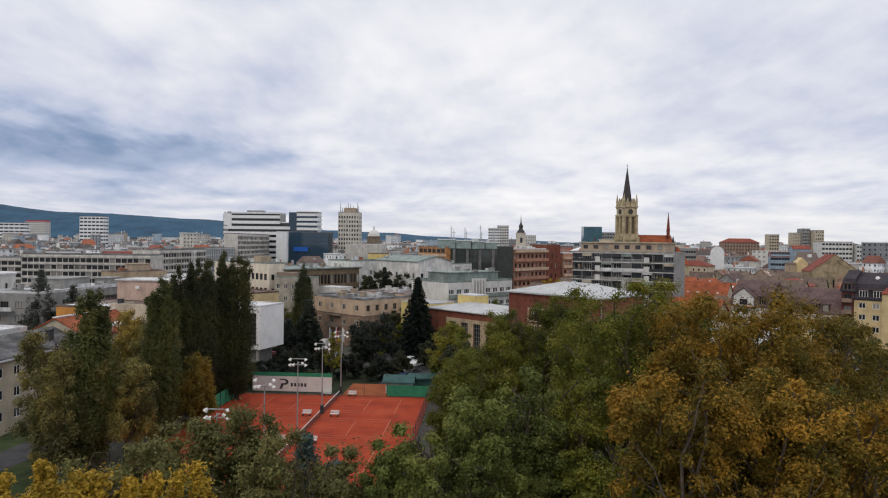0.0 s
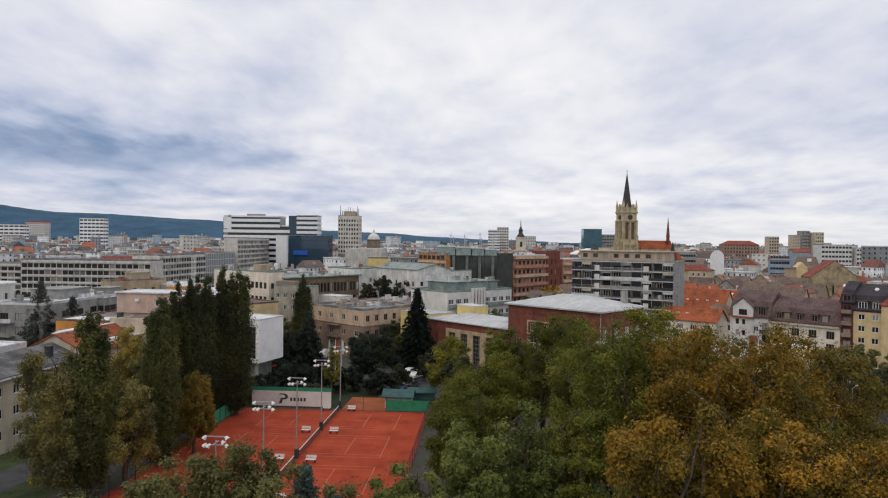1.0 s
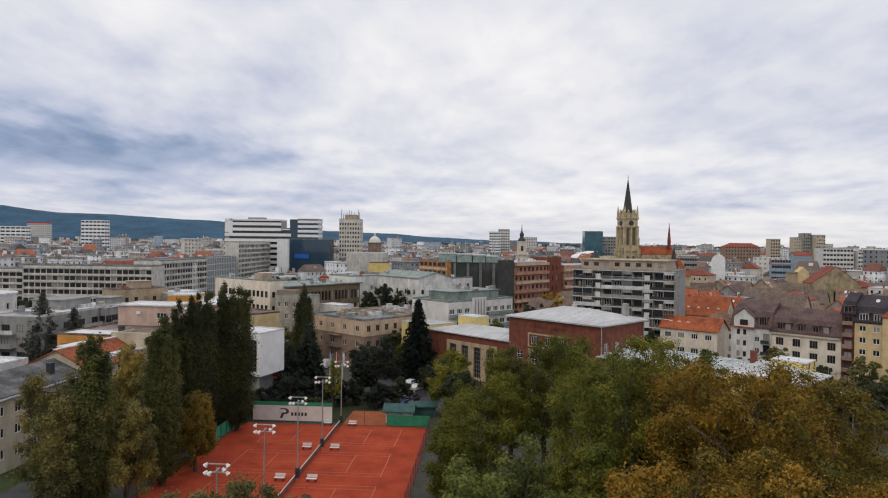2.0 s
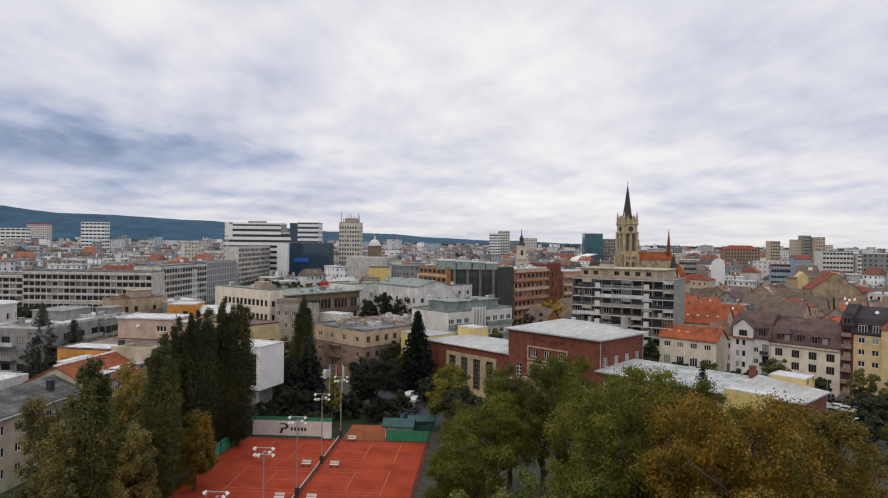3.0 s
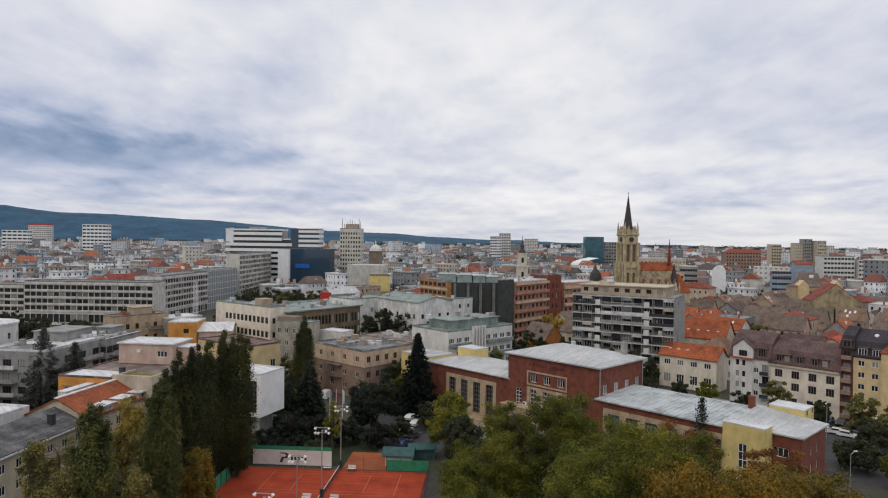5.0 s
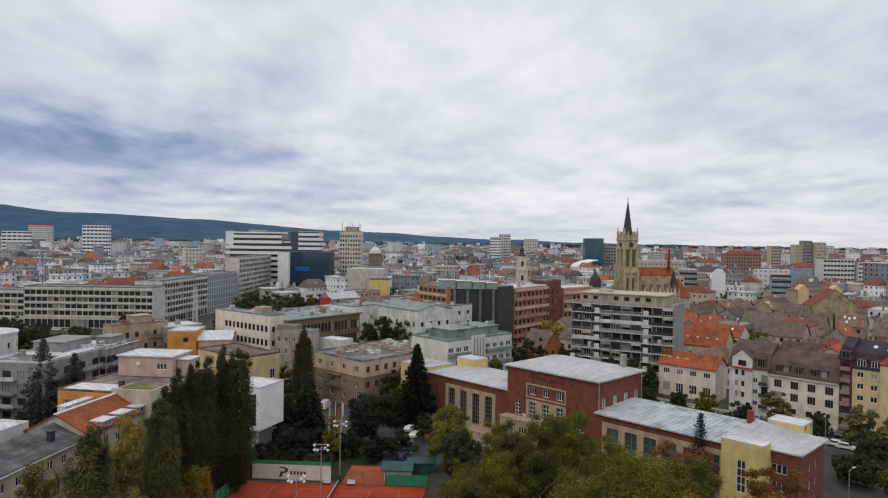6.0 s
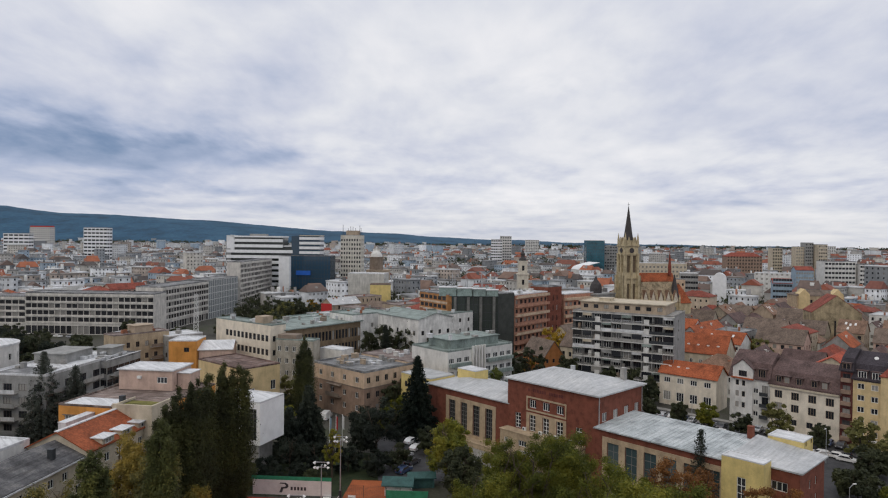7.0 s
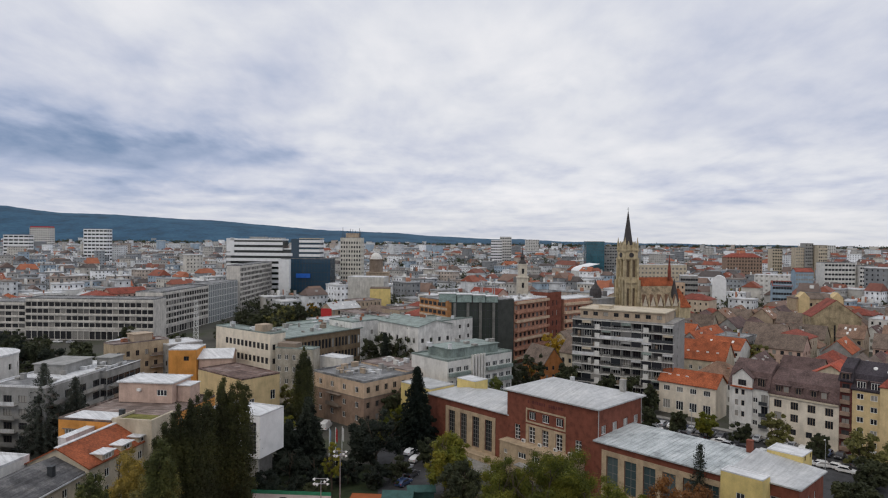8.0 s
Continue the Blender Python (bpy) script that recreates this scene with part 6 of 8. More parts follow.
    for k in (29.5, 20):
        part("belfry_opening", boxes((2.8, -0.06 if k < 27 else 0.62, k, 4.4, -0.01 if k < 27 else 0.69, k + 3.4)), GLASS, r)
    r = thing("domed_corner_house", 74, 316, 0, 40, "pale corner house with dark bell-shaped dome", "building")
    claim(74, 316, 40, 16, 14)
    part("wall", boxes((0, 0, 0, 14, 12, 24), (-.3, -.3, 23.6, 14.3, 12.3, 24.2)), GREYW, r)
    bm = bmesh.new()
    prof = ((24, 2.9), (27.0, 2.9), (28.6, 2.5), (29.8, 1.6), (30.8, 0.8), (33.0, 0.1))
    for (z0, r0), (z1, r1) in zip(prof, prof[1:]):
        tube(bm, (5, 5, z0), (5, 5, z1), r0, r1, 14, False)
    part("dome", bm, SLATE, r)
    r = thing("white_vaulted_hall", 188, 460, 0, -24, "white hall with rounded gable", "building")
    claim(187, 458, -10, 12, 20)
    bm = bmesh.new()
    n = 14
    arc = [(4.5 - 4.5 * math.cos(math.pi * i / n), 23.5 + 5 * math.sin(math.pi * i / n)) for i in range(n + 1)]
    for y in (0, 8):
        bm.faces.new([bm.verts.new((x, y, z)) for x, z in [(0, 0)] + arc + [(9, 0)]])
    for (xa, za), (xb, zb) in zip([(0, 0)] + arc, arc + [(9, 0)]):
        quad(bm, ((xa, 0, za), (xb, 0, zb), (xb, 8, zb), (xa, 8, za)))
    part("shell", bm, BRIGHT, r)
    for x, y, a, w, d, h, m, lab in ((300, 560, -10, 14, 12, 27, BLUEW, "light blue rendered apartment block with red roof"), (228, 455, -20, 12, 12, 22, BLUEW, "grey-blue apartment block with red roof"), (255, 540, -30, 26, 14, 25, WHITE, "white apartment block with pale roof"), (172, 478, -15, 12, 12, 27, GREYW, "grey apartment block with pale roof"), (140, 470, -8, 9, 10, 23, WHITE, "white tower-like house with dark windows")):
        r = building("apartment_block_far", x, y, a, w, d, h, m, TILE_R if m is BLUEW else METALW, {"front": [(grid_opens(w, 7, 6, 1.6, 1.6, 4, 3.9), "dark")]}, label=lab, category="apartment building", top="gable" if m is BLUEW else "flat", rise=3, distant=True)
    building("tan_firewall_house", 172, 306, -14, 21, 14, 17.5, mat("tan_firewall_plaster", (0.37, 0.30, 0.19), 0.92, 0.3, 0.3, 4, 0.2, streak=0.4), TILE_R, {"front": [([(9.6, 4, 10.4, 14)], "dark")]},
             top="gable", rise=8.0, along="y", label="tall house with bare tan plaster fire wall", category="house", over=0.15)
    r = thing("white_shed_roof", 145, 702, 0, 15, "pale curved roof of a hall", "building")
    claim(145, 702, 15, 22, 24)
    bm = bmesh.new()
    n = 10
    arc = [(22 * i / n, 18.7 + 8 * (i / n) ** 0.5) for i in range(n + 1)]
    bm = bmesh.new()
    top = [[bm.verts.new((x, y, z + k)) for x, z in arc] for y, k in ((-.3, 0), (-.3, .3), (24.3, .3), (24.3, 0))]
    for ra, rb in zip(top, top[1:]):
        for i in range(n):
            bm.faces.new((ra[i], ra[i + 1], rb[i + 1], rb[i]))
    part("roof", bm, BRIGHT, r, "pale curved sheet roof")
    part("wall", boxes((0, 0, 0, 22, 24, 18.7)), WHITE, r)
    r = thing("red_billboard", -63, 330, 0, -8, "plain bright red billboard on a steel frame", "billboard")
    part("panel", boxes((0, -0.1, 12.4, 5.6, 0.0, 16.8)), REDP, r)
    part("frame", boxes((0.4, 0.02, 0, 0.8, 0.3, 16.6), (4.8, 0.02, 0, 5.2, 0.3, 16.6)), DKSTEEL, r)
    building("yellow_gabled_house", -46.5, 400, 4, 12.5, 12, 21.5, YELLOW, TILE_G, {"right": [(grid_opens(12, 3, 5, 1.1, 1.6, 2.4, 4), "dark")]}, label="yellow rendered house with a blank end wall", category="house", distant=True)
    building("pale_blank_wall_house", -64, 425, -8, 24, 14, 27, mat("pale_firewall_plaster", (0.55, 0.54, 0.51), 0.9, 0.14, 0.3, 4, 0.1, streak=0.35), METALW, {"right": [(grid_opens(14, 4, 6, 1.1, 1.6, 2.4, 4), "dark")]}, label="tall house with a blank pale fire wall", category="house", distant=True)
    r = building("ochre_old_palace", 211, 392, -6, 27, 14, 18.5, STONE, TILE_G, {"front": [(grid_opens(27, 8, 4, 1.3, 1.9, 2.2, 4), "dark")]}, label="ochre old house with two gabled bays", top="hip", rise=3.0, distant=True)
    for x in (1.0, 20.0):
        bm = boxes((x, -1.0, 0, x + 6, 0.0, 19.5))
        quad(bm, ((x, -1.0, 19.5), (x + 6, -1.0, 19.5), (x + 3, -1.0, 22.6)))
        quad(bm, ((x, -1.0, 19.5), (x + 3, -1.0, 22.6), (x + 3, 5, 22.6), (x, 5, 19.5)))
        quad(bm, ((x + 6, -1.0, 19.5), (x + 3, -1.0, 22.6), (x + 3, 5, 22.6), (x + 6, 5, 19.5)))
        part("gabled_bay", bm, PALEY, r, "pale ochre gabled bay")
    r = thing("lattice_mast", -112, 292, 0, 0, "white lattice radio mast on a roof", "mast")
    bm = bmesh.new()
    for sx, sy in ((-1, -1), (1, -1), (1, 1), (-1, 1)):
        tube(bm, (sx, sy, 0), (sx * .6, sy * .6, 24), 0.09, 0.07, 6)
    for k in range(12):
        z0, z1 = k * 2.0, k * 2.0 + 2
        s0, s1 = 1 - .4 * z0 / 24, 1 - .4 * z1 / 24
        for (ax, ay), (bx, by) in (((-1, -1), (1, -1)), ((1, -1), (1, 1)), ((1, 1), (-1, 1)), ((-1, 1), (-1, -1))):
            tube(bm, (ax * s0, ay * s0, z0), (bx * s1, by * s1, z1), 0.05, 0.05, 5)
            tube(bm, (ax * s1, ay * s1, z1), (bx * s1, by * s1, z1), 0.05, 0.05, 5)
    part("lattice", bm, FRAMEW, r)


skyline()


# ---------------------------------------------------------------- hills and the far city
def hills():
    n = 260
    ang = np.linspace(-44, 44, n)
    knots = np.array([(-50, 306), (-34.2, 272), (-30.7, 217), (-27, 212), (-20.6, 176), (-16.2, 146), (-9, 103), (-4, 87), (0.8, 65), (5.8, 52), (10.5, 42), (17, 31), (34, 15), (50, 14)])
    bm = bmesh.new()
    rows = []
    for dist, share in ((3600, 0.0), (4000, 0.35), (4350, 0.7), (4600, 0.9), (4860, 1.0)):
        row = []
        for a in ang:
            hgt = np.interp(a, knots[:, 0], knots[:, 1]) * share
            hgt += share * 7 * noise.noise((a * 0.35, dist * 0.004, 1.0)) + share * 2.5 * noise.noise((a * 2.1, dist * 0.01, 4.0))
            x = dist * math.tan(radians(a))
            row.append(bm.verts.new((x, dist, hgt + (0.0 if share else -2))))
        rows.append(row)
    for ra, rb in zip(rows, rows[1:]):
        for i in range(n - 1):
            bm.faces.new((ra[i], ra[i + 1], rb[i + 1], rb[i])).smooth = True
    # the blue of distance haze is put into the ridge's base colour
    ob = new("backdrop_hills", mesh_of("backdrop_hills", bm, mat("haze_blue_hills", (0.022, 0.078, 0.14), 0.95, 0.25, 0.006, 0.05, 0, second=(0.034, 0.10, 0.165))))
    tagged(ob, "long wooded ridge on the horizon, distance haze in its blue colour", "hills", kind="structure")


hills()

WALLS = [WHITE, CREAM, GREYW, PINK, BEIGE, WHITE, CREAM, CREAM, BARE, BARE]


def town_house(w, d, h, wall, roof, top, rise, along, seed):
    """A plain house of the old town: walls with set-back windows, roof, chimneys."""
    rnd = random.Random(seed)
    root = thing("town_house", 0, 0, 0, 0)
    bm = bmesh.new()
    fl = max(2, int(h / 3.3))
    ww, wh = rnd.uniform(0.85, 1.4), rnd.uniform(1.2, 1.8)
    for f in ("front", "right", "left", "back"):
        p, t, ln = side(w, d, f)
        blank = (f != "front" and rnd.random() < 0.5)
        n = max(1, int(ln / 2.9))
        facade(bm, p, ln, h, [] if blank else grid_opens(ln, n, fl, ww, wh, 1.1, h / fl), 0.2, 0, 1)
    if top == "gable":
        gable_ends(bm, w, d, h, rise, along)
    put("wall", mesh_of("wall", bm, wall, GLASS), root)
    rb = flat_roof(w, d, h) if top == "flat" else gable_roof(w, d, h, rise, along, 0.35) if top == "gable" else hip_roof(w, d, h, rise, over=0.35)
    put("roof", mesh_of("roof", rb, roof), root)
    if top == "gable" and rnd.random() < 0.45:
        k = rise / (d / 2)
        for i in range(rnd.randint(2, 4)):
            x, y = rnd.uniform(1.5, w - 1.5), d * rnd.uniform(0.1, 0.3)
            bm = bmesh.new()
            lo = [bm.verts.new((px, py, h + py * k + 0.20)) for px, py in ((x, y), (x + .8, y), (x + .8, y + 1.0), (x, y + 1.0))]
            hi = [bm.verts.new((v.co.x, v.co.y, v.co.z + 0.14)) for v in lo]
            bm.faces.new(hi)
            for q in range(4):
                bm.faces.new((lo[q], lo[(q + 1) % 4], hi[(q + 1) % 4], hi[q]))
            put("roof_window", mesh_of("roof_window", bm, FRAMEW), root)
    for i in range(rnd.randint(1, 3)):
        x, y = rnd.uniform(1.5, w - 1.5), d * rnd.uniform(0.3, 0.7)
        z = h if top == "flat" else h + rise * 0.45
        chimney(root, x, y, z, rnd.uniform(1.0, 2.2), 0.7, rnd.choice((BRICK2, CONC, WHITE)))
    return root


def old_town():
    rnd = random.Random(21)
    labels = {"gable": "old town house with tiled pitched roof", "hip": "old town house with hipped tile roof", "flat": "flat-roofed rendered town house"}
    red, flat = [], []
    for i in range(26):
        w, d, h = rnd.uniform(10, 18), rnd.uniform(9, 12), rnd.uniform(6.5, 12)
        top = rnd.choice(("gable", "gable", "gable", "gable", "hip"))
        roof = TILE_O if i % 9 == 4 else TILE_R if i % 9 == 7 else (TILE_G, TILE_B, TILE_G, TILE_T)[i % 4]
        red.append((town_house(w, d, h, rnd.choice(WALLS), roof, top, d * rnd.uniform(0.34, 0.5), "x", i), w, d, top))
    for i in range(16):
        w, d, h = rnd.uniform(12, 24), rnd.uniform(10, 16), rnd.uniform(10, 18)
        top = rnd.choice(("flat", "flat", "gable", "hip"))
        roof = rnd.choice((BITUMEN, METALW, GREENRF, BITBROWN, METAL)) if top == "flat" else rnd.choice((TILE_R, TILE_G, METAL, TILE_O))
        flat.append((town_house(w, d, h, rnd.choice(WALLS[:8]), roof, top, 3.2, "x", 100 + i), w, d, top))
    used = set()
    for row in range(-34, 60):
        for col in range(-40, 60):
            u, v = row * 17.0 + rnd.uniform(-2, 2), col * 15.5 + rnd.uniform(-2, 2)
            a = radians(-43)
            x, y = 60 + u * math.cos(a) - v * math.sin(a), 330 + u * math.sin(a) + v * math.cos(a)
            if not (150 < y < 425) or abs(x) > 0.74 * y + 25:
                continue
            if x > 40 and y < 182 + max(0, 150 - x) * 0.1:
                continue
            if -60 < x < 60 and y < 232 or x <= -60 and y < 222 or -150 < x < -50 and y < 262:
                continue
            if x < -85 and y < 340 or -150 < x < -58 and y < 425 or 20 < x < 48 and y < 262:
                continue
            right = x > 35
            src = red if right and rnd.random() < 0.88 or rnd.random() < 0.25 else flat
            root, w, d, top = rnd.choice(src)
            r = max(w, d) * 0.5
            if not is_free(x, y, r * 0.85) or rnd.random() < 0.06:
                continue
            turn = -43 + rnd.choice((0, 90, 180, 270)) + rnd.uniform(-5, 5)
            cx, cy = turned(x, y, turn, (-w / 2, -d / 2))[0]
            m = pose(cx, cy, 0, 0, 0, turn)
            if root.name not in used:
                used.add(root.name)
                ob = root
                ob.matrix_basis = m
            else:
                ob = copy_thing(root, m)
            tagged(ob, labels[top], "house", "old town houses")
    for root, w, d, top in red + flat:
        if root.name not in used:
            for c in list(root.children_recursive):
                bpy.data.objects.remove(c)
            bpy.data.objects.remove(root)


old_town()


def block_arrays(items):
    """Numpy boxes: rows of cx, cy, half width, half depth, z0, z1, turn -> verts, quads."""
    it = np.asarray(items, float)
    c, s = np.cos(it[:, 6]), np.sin(it[:, 6])
    vs = []
    for sx, sy, top in ((-1, -1, 0), (1, -1, 0), (1, 1, 0), (-1, 1, 0), (-1, -1, 1), (1, -1, 1), (1, 1, 1), (-1, 1, 1)):
        px, py = sx * it[:, 2], sy * it[:, 3]
        vs.append(np.stack([it[:, 0] + px * c - py * s, it[:, 1] + px * s + py * c, it[:, 5] if top else it[:, 4]], 1))
    v = np.stack(vs, 1).reshape(-1, 3)
    f = np.array([(4, 5, 6, 7), (0, 1, 5, 4), (1, 2, 6, 5), (2, 3, 7, 6), (3, 0, 4, 7)])
    q = (np.arange(len(it))[:, None, None] * 8 + f[None]).reshape(-1, 4)
    return v, q


def numpy_mesh(name, v, q, *mats):
    me = bpy.data.meshes.new(name)
    k = q.shape[1]
    me.vertices.add(len(v))
    me.vertices.foreach_set("co", np.asarray(v, np.float32).ravel())
    me.loops.add(q.size)
    me.loops.foreach_set("vertex_index", q.astype(np.int32).ravel())
    me.polygons.add(len(q))
    me.polygons.foreach_set("loop_start", np.arange(0, q.size, k, dtype=np.int32))
    me.polygons.foreach_set("loop_total", np.full(len(q), k, np.int32))
    me.update()
    for m in mats:
        me.materials.append(m)
    return me


def island_mat(name, stops, rough=0.85):
    m = MATS[name] = bpy.data.materials.new(name)
    m.use_nodes = True
    nt = m.node_tree
    b = nt.nodes["Principled BSDF"]
    geo = nt.nodes.new("ShaderNodeNewGeometry")
    col = ramp(nt, geo.outputs["Random Per Island"], stops)
    nt.nodes[-1].color_ramp.interpolation = "CONSTANT"
    n = node(nt, "ShaderNodeTexNoise", Scale=0.25, Detail=4.0, Roughness=0.7)
    nt.links.new(geo.outputs["Position"], n.inputs["Vector"])
    g = ramp(nt, n.outputs[0], [(0.35, (0.75,) * 3), (0.65, (1.1,) * 3)])
    nt.links.new(mix(nt, 1.0, col, g, "MULTIPLY"), b.inputs["Base Color"])
    b.inputs["Roughness"].default_value = rough
    return m


def far_city():
    rng = np.random.default_rng(5)
    walls, roofs, panes, flats = [], [], [], []
    y = 432.0
    while y < 3900:
        step = 12 + y * 0.010
        xs = np.arange(-0.74 * y - 30, 0.74 * y + 30, step * 1.25)
        for x in xs:
            px, py = x + rng.uniform(-5, 5), y + rng.uniform(-6, 6)
            if rng.random() < (0.16 if py < 600 else 0.42 if abs(px) < 0.3 * py else 0.28) or not is_free(px, py, 12):
                continue
            tall = rng.random() < (0.01 if py < 1000 else 0.07)
            w, d = rng.uniform(5, 11), rng.uniform(4, 7.5)
            h = rng.uniform(20, 36) if tall else rng.uniform(8, 21)
            if py > 900:
                h *= 1.15 if px < 0 else 1.05
                w *= 1.4
            t = radians(-43 + rng.choice((0, 90)) + rng.uniform(-12, 12))
            walls.append((px, py, w, d, 0, h, t))
            redshare = 0.45 if px > 0.3 * py else 0.26 if px > 0 else 0.14
            if tall or rng.random() > redshare:
                flats.append((px, py, w + .3, d + .3, h - .1, h + 0.7, t))
            else:
                roofs.append((px, py, w + .4, d + .4, h, h + d * rng.uniform(0.6, 0.95), t))
            c, s = math.cos(t), math.sin(t)
            if py < 1500:
                fl = max(2, int(h / 3.4))
                for face in (0, 1):
                    ln = w if face == 0 else d
                    n = max(2, int(ln * 2 / 3.2))
                    for k in range(fl):
                        for i in range(n):
                            q = -ln + (i + .5) * 2 * ln / n
                            lx, ly = (q, -d - .05) if face == 0 else (w + .05, q)
                            hx, hy = (0.5, 0.05) if face == 0 else (0.05, 0.5)
                            panes.append((px + lx * c - ly * s, py + lx * s + ly * c, hx, hy, 1.3 + k * h / fl, 2.7 + k * h / fl, t))
        y += step * 1.1
    clutter = []
    for px, py, w, d, z0, h, t in walls:     # shafts, chimneys and lift houses
        if py < 1700:
            for k in range(rng.integers(1, 4)):
                lx, ly = rng.uniform(-.8, .8) * w, rng.uniform(-.7, .7) * d
                c, s = math.cos(t), math.sin(t)
                e = rng.uniform(0.3, 1.3)
                clutter.append((px + lx * c - ly * s, py + lx * s + ly * c, e, e, h - 0.5, h + rng.uniform(1.5, 5.0), t))
    v, q = block_arrays(clutter)
    tagged(new("distant_chimneys", numpy_mesh("distant_chimneys", v, q, island_mat("distant_shafts", [(0, (.62, .62, .60)), (.35, (.30, .29, .28)), (.6, (.34, .16, .10)), (.8, (.12, .12, .12))]))),
           "small chimneys and shafts on distant roofs", "chimneys", kind="stuff")
    v, q = block_arrays(walls)
    # wall tones at random; the whites and blue-greys carry distance haze in the colour
    ob = new("distant_houses", numpy_mesh("distant_houses", v, q, island_mat("distant_walls", [
        (0, (.50, .52, .54)), (.20, (.36, .35, .33)), (.32, (.72, .74, .77)), (.48, (.24, .26, .28)), (.64, (.36, .31, .27)), (.72, (.46, .44, .40)), (.82, (.17, .18, .19)), (.91, (.26, .33, .40))])))
    tagged(ob, "distant city houses, rendered walls paled and cooled for haze", "houses", kind="stuff")
    v, q = block_arrays(flats)
    tagged(new("distant_flat_roofs", numpy_mesh("distant_flat_roofs", v, q, island_mat("distant_flat", [
        (0, (.30, .31, .32)), (.3, (.55, .56, .57)), (.5, (.20, .20, .20)), (.7, (.66, .67, .68)), (.85, (.25, .22, .20))]))), "distant flat roofs, grey and white", "roofs", kind="stuff")
    v, q = block_arrays(panes)
    q = q.reshape(-1, 5, 4)
    wide = np.asarray(panes)[:, 2] > 0.1
    q = np.where(wide[:, None], q[:, 1], q[:, 2])
    tagged(new("distant_windows", numpy_mesh("distant_windows", v, q, GLASS)), "rows of small dark windows on distant houses", "windows", kind="stuff")
    it = np.asarray(roofs)
    c, s = np.cos(it[:, 6]), np.sin(it[:, 6])
    vs = []
    for sx, sy, top in ((-1, -1, 0), (1, -1, 0), (1, 1, 0), (-1, 1, 0), (-0.8, 0, 1), (0.8, 0, 1)):
        px, py = sx * it[:, 2], sy * it[:, 3]
        vs.append(np.stack([it[:, 0] + px * c - py * s, it[:, 1] + px * s + py * c, it[:, 5] if top else it[:, 4]], 1))
    v = np.stack(vs, 1).reshape(-1, 3)
    f = np.array([(0, 1, 5, 4), (2, 3, 4, 5), (1, 2, 5, 5), (3, 0, 4, 4)])
    base = np.arange(len(it))[:, None, None] * 6
    q4 = (base + f[None, :2]).reshape(-1, 4)
    t3 = (base + np.array([(1, 2, 5), (3, 0, 4)])[None]).reshape(-1, 3)
    me = bpy.data.meshes.new("distant_tiled_roofs")
    me.from_pydata(v.tolist(), [], q4.tolist() + t3.tolist())
    me.materials.append(island_mat("distant_tiles", [(0, (.24, .075, .045)), (.2, (.33, .11, .055)), (.34, (.19, .07, .05)), (.5, (.14, .10, .085)), (.7, (.09, .075, .07)), (.86, (.20, .13, .10))]))
    tagged(new("distant_tiled_roofs", me), "distant red and brown tiled roofs", "roofs", kind="stuff")


far_city()


# ---------------------------------------------------------------- trees
def leaf_cloud(name, centres, radii, per, size, material, seed, droop=0.0, flat=0.0, core=0.0):
    """Small pointed leaves round clump centres, each tilted its own way; core: share of larger, inner leaves."""
    rng = np.random.default_rng(seed)
    centres, radii = np.asarray(centres, float), np.asarray(radii, float)
    n = len(centres) * per
    idx = np.repeat(np.arange(len(centres)), per)
    d = rng.normal(size=(n, 3))
    d /= np.linalg.norm(d, axis=1)[:, None]
    inner = rng.random(n) < core
    rr = np.where(inner, rng.uniform(0.0, 0.6, n), np.clip(rng.normal(0.72, 0.30, n), 0.1, 1.5))
    p = centres[idx] + d * (radii[idx] * rr)[:, None] * np.array([1, 1, 0.8 - flat])
    p[:, 2] -= droop * rng.random(n) ** 2
    nrm = d + rng.normal(size=(n, 3)) * 0.6 + np.array([0, 0, 0.4])
    nrm /= np.linalg.norm(nrm, axis=1)[:, None]
    t = np.cross(nrm, rng.normal(size=(n, 3)))
    t /= np.linalg.norm(t, axis=1)[:, None]
    b = np.cross(nrm, t)
    s = size * rng.uniform(0.6, 1.3, n)[:, None] * np.where(inner, 1.7, 1.0)[:, None]
    v = np.stack([p - t * s * 0.45 - b * s * 0.33, p - t * s * 0.35 + b * s * 0.38, p + t * s * 0.62], 1).reshape(-1, 3)
    return numpy_mesh(name, v, np.arange(n * 3).reshape(-1, 3), material)


def limbs(bm, base, tip, r, rnd, depth, bound, ends):
    """A limb of a few bent, tapering lengths that forks, kept inside the crown."""
    base, tip = Vector(base), Vector(tip)
    c, rad, rz = bound
    q = tip - c
    k = math.sqrt((q.x ** 2 + q.y ** 2) / rad ** 2 + q.z ** 2 / rz ** 2)
    if k > 0.86:
        tip = c + q * (0.86 / k)
    pts, n = [base], 3
    for i in range(1, n + 1):
        p = base.lerp(tip, i / n)
        if i < n:
            p += Vector((rnd.uniform(-1, 1), rnd.uniform(-1, 1), rnd.uniform(-.5, .5))) * (tip - base).length * 0.06
        pts.append(p)
    for i in range(n):
        tube(bm, pts[i], pts[i + 1], r * (1 - 0.6 * i / n), r * (1 - 0.6 * (i + 1) / n), 5, i == n - 1)
    ends.append(tip)
    if depth:
        for k in range(3):
            p = pts[1 + k % 3]
            dirn = (tip - base).normalized() + Vector((rnd.uniform(-1, 1), rnd.uniform(-1, 1), rnd.uniform(-0.1, .8)))
            limbs(bm, p, p + dirn.normalized() * (tip - base).length * rnd.uniform(0.4, 0.6), r * 0.42, rnd, depth - 1, bound, ends)


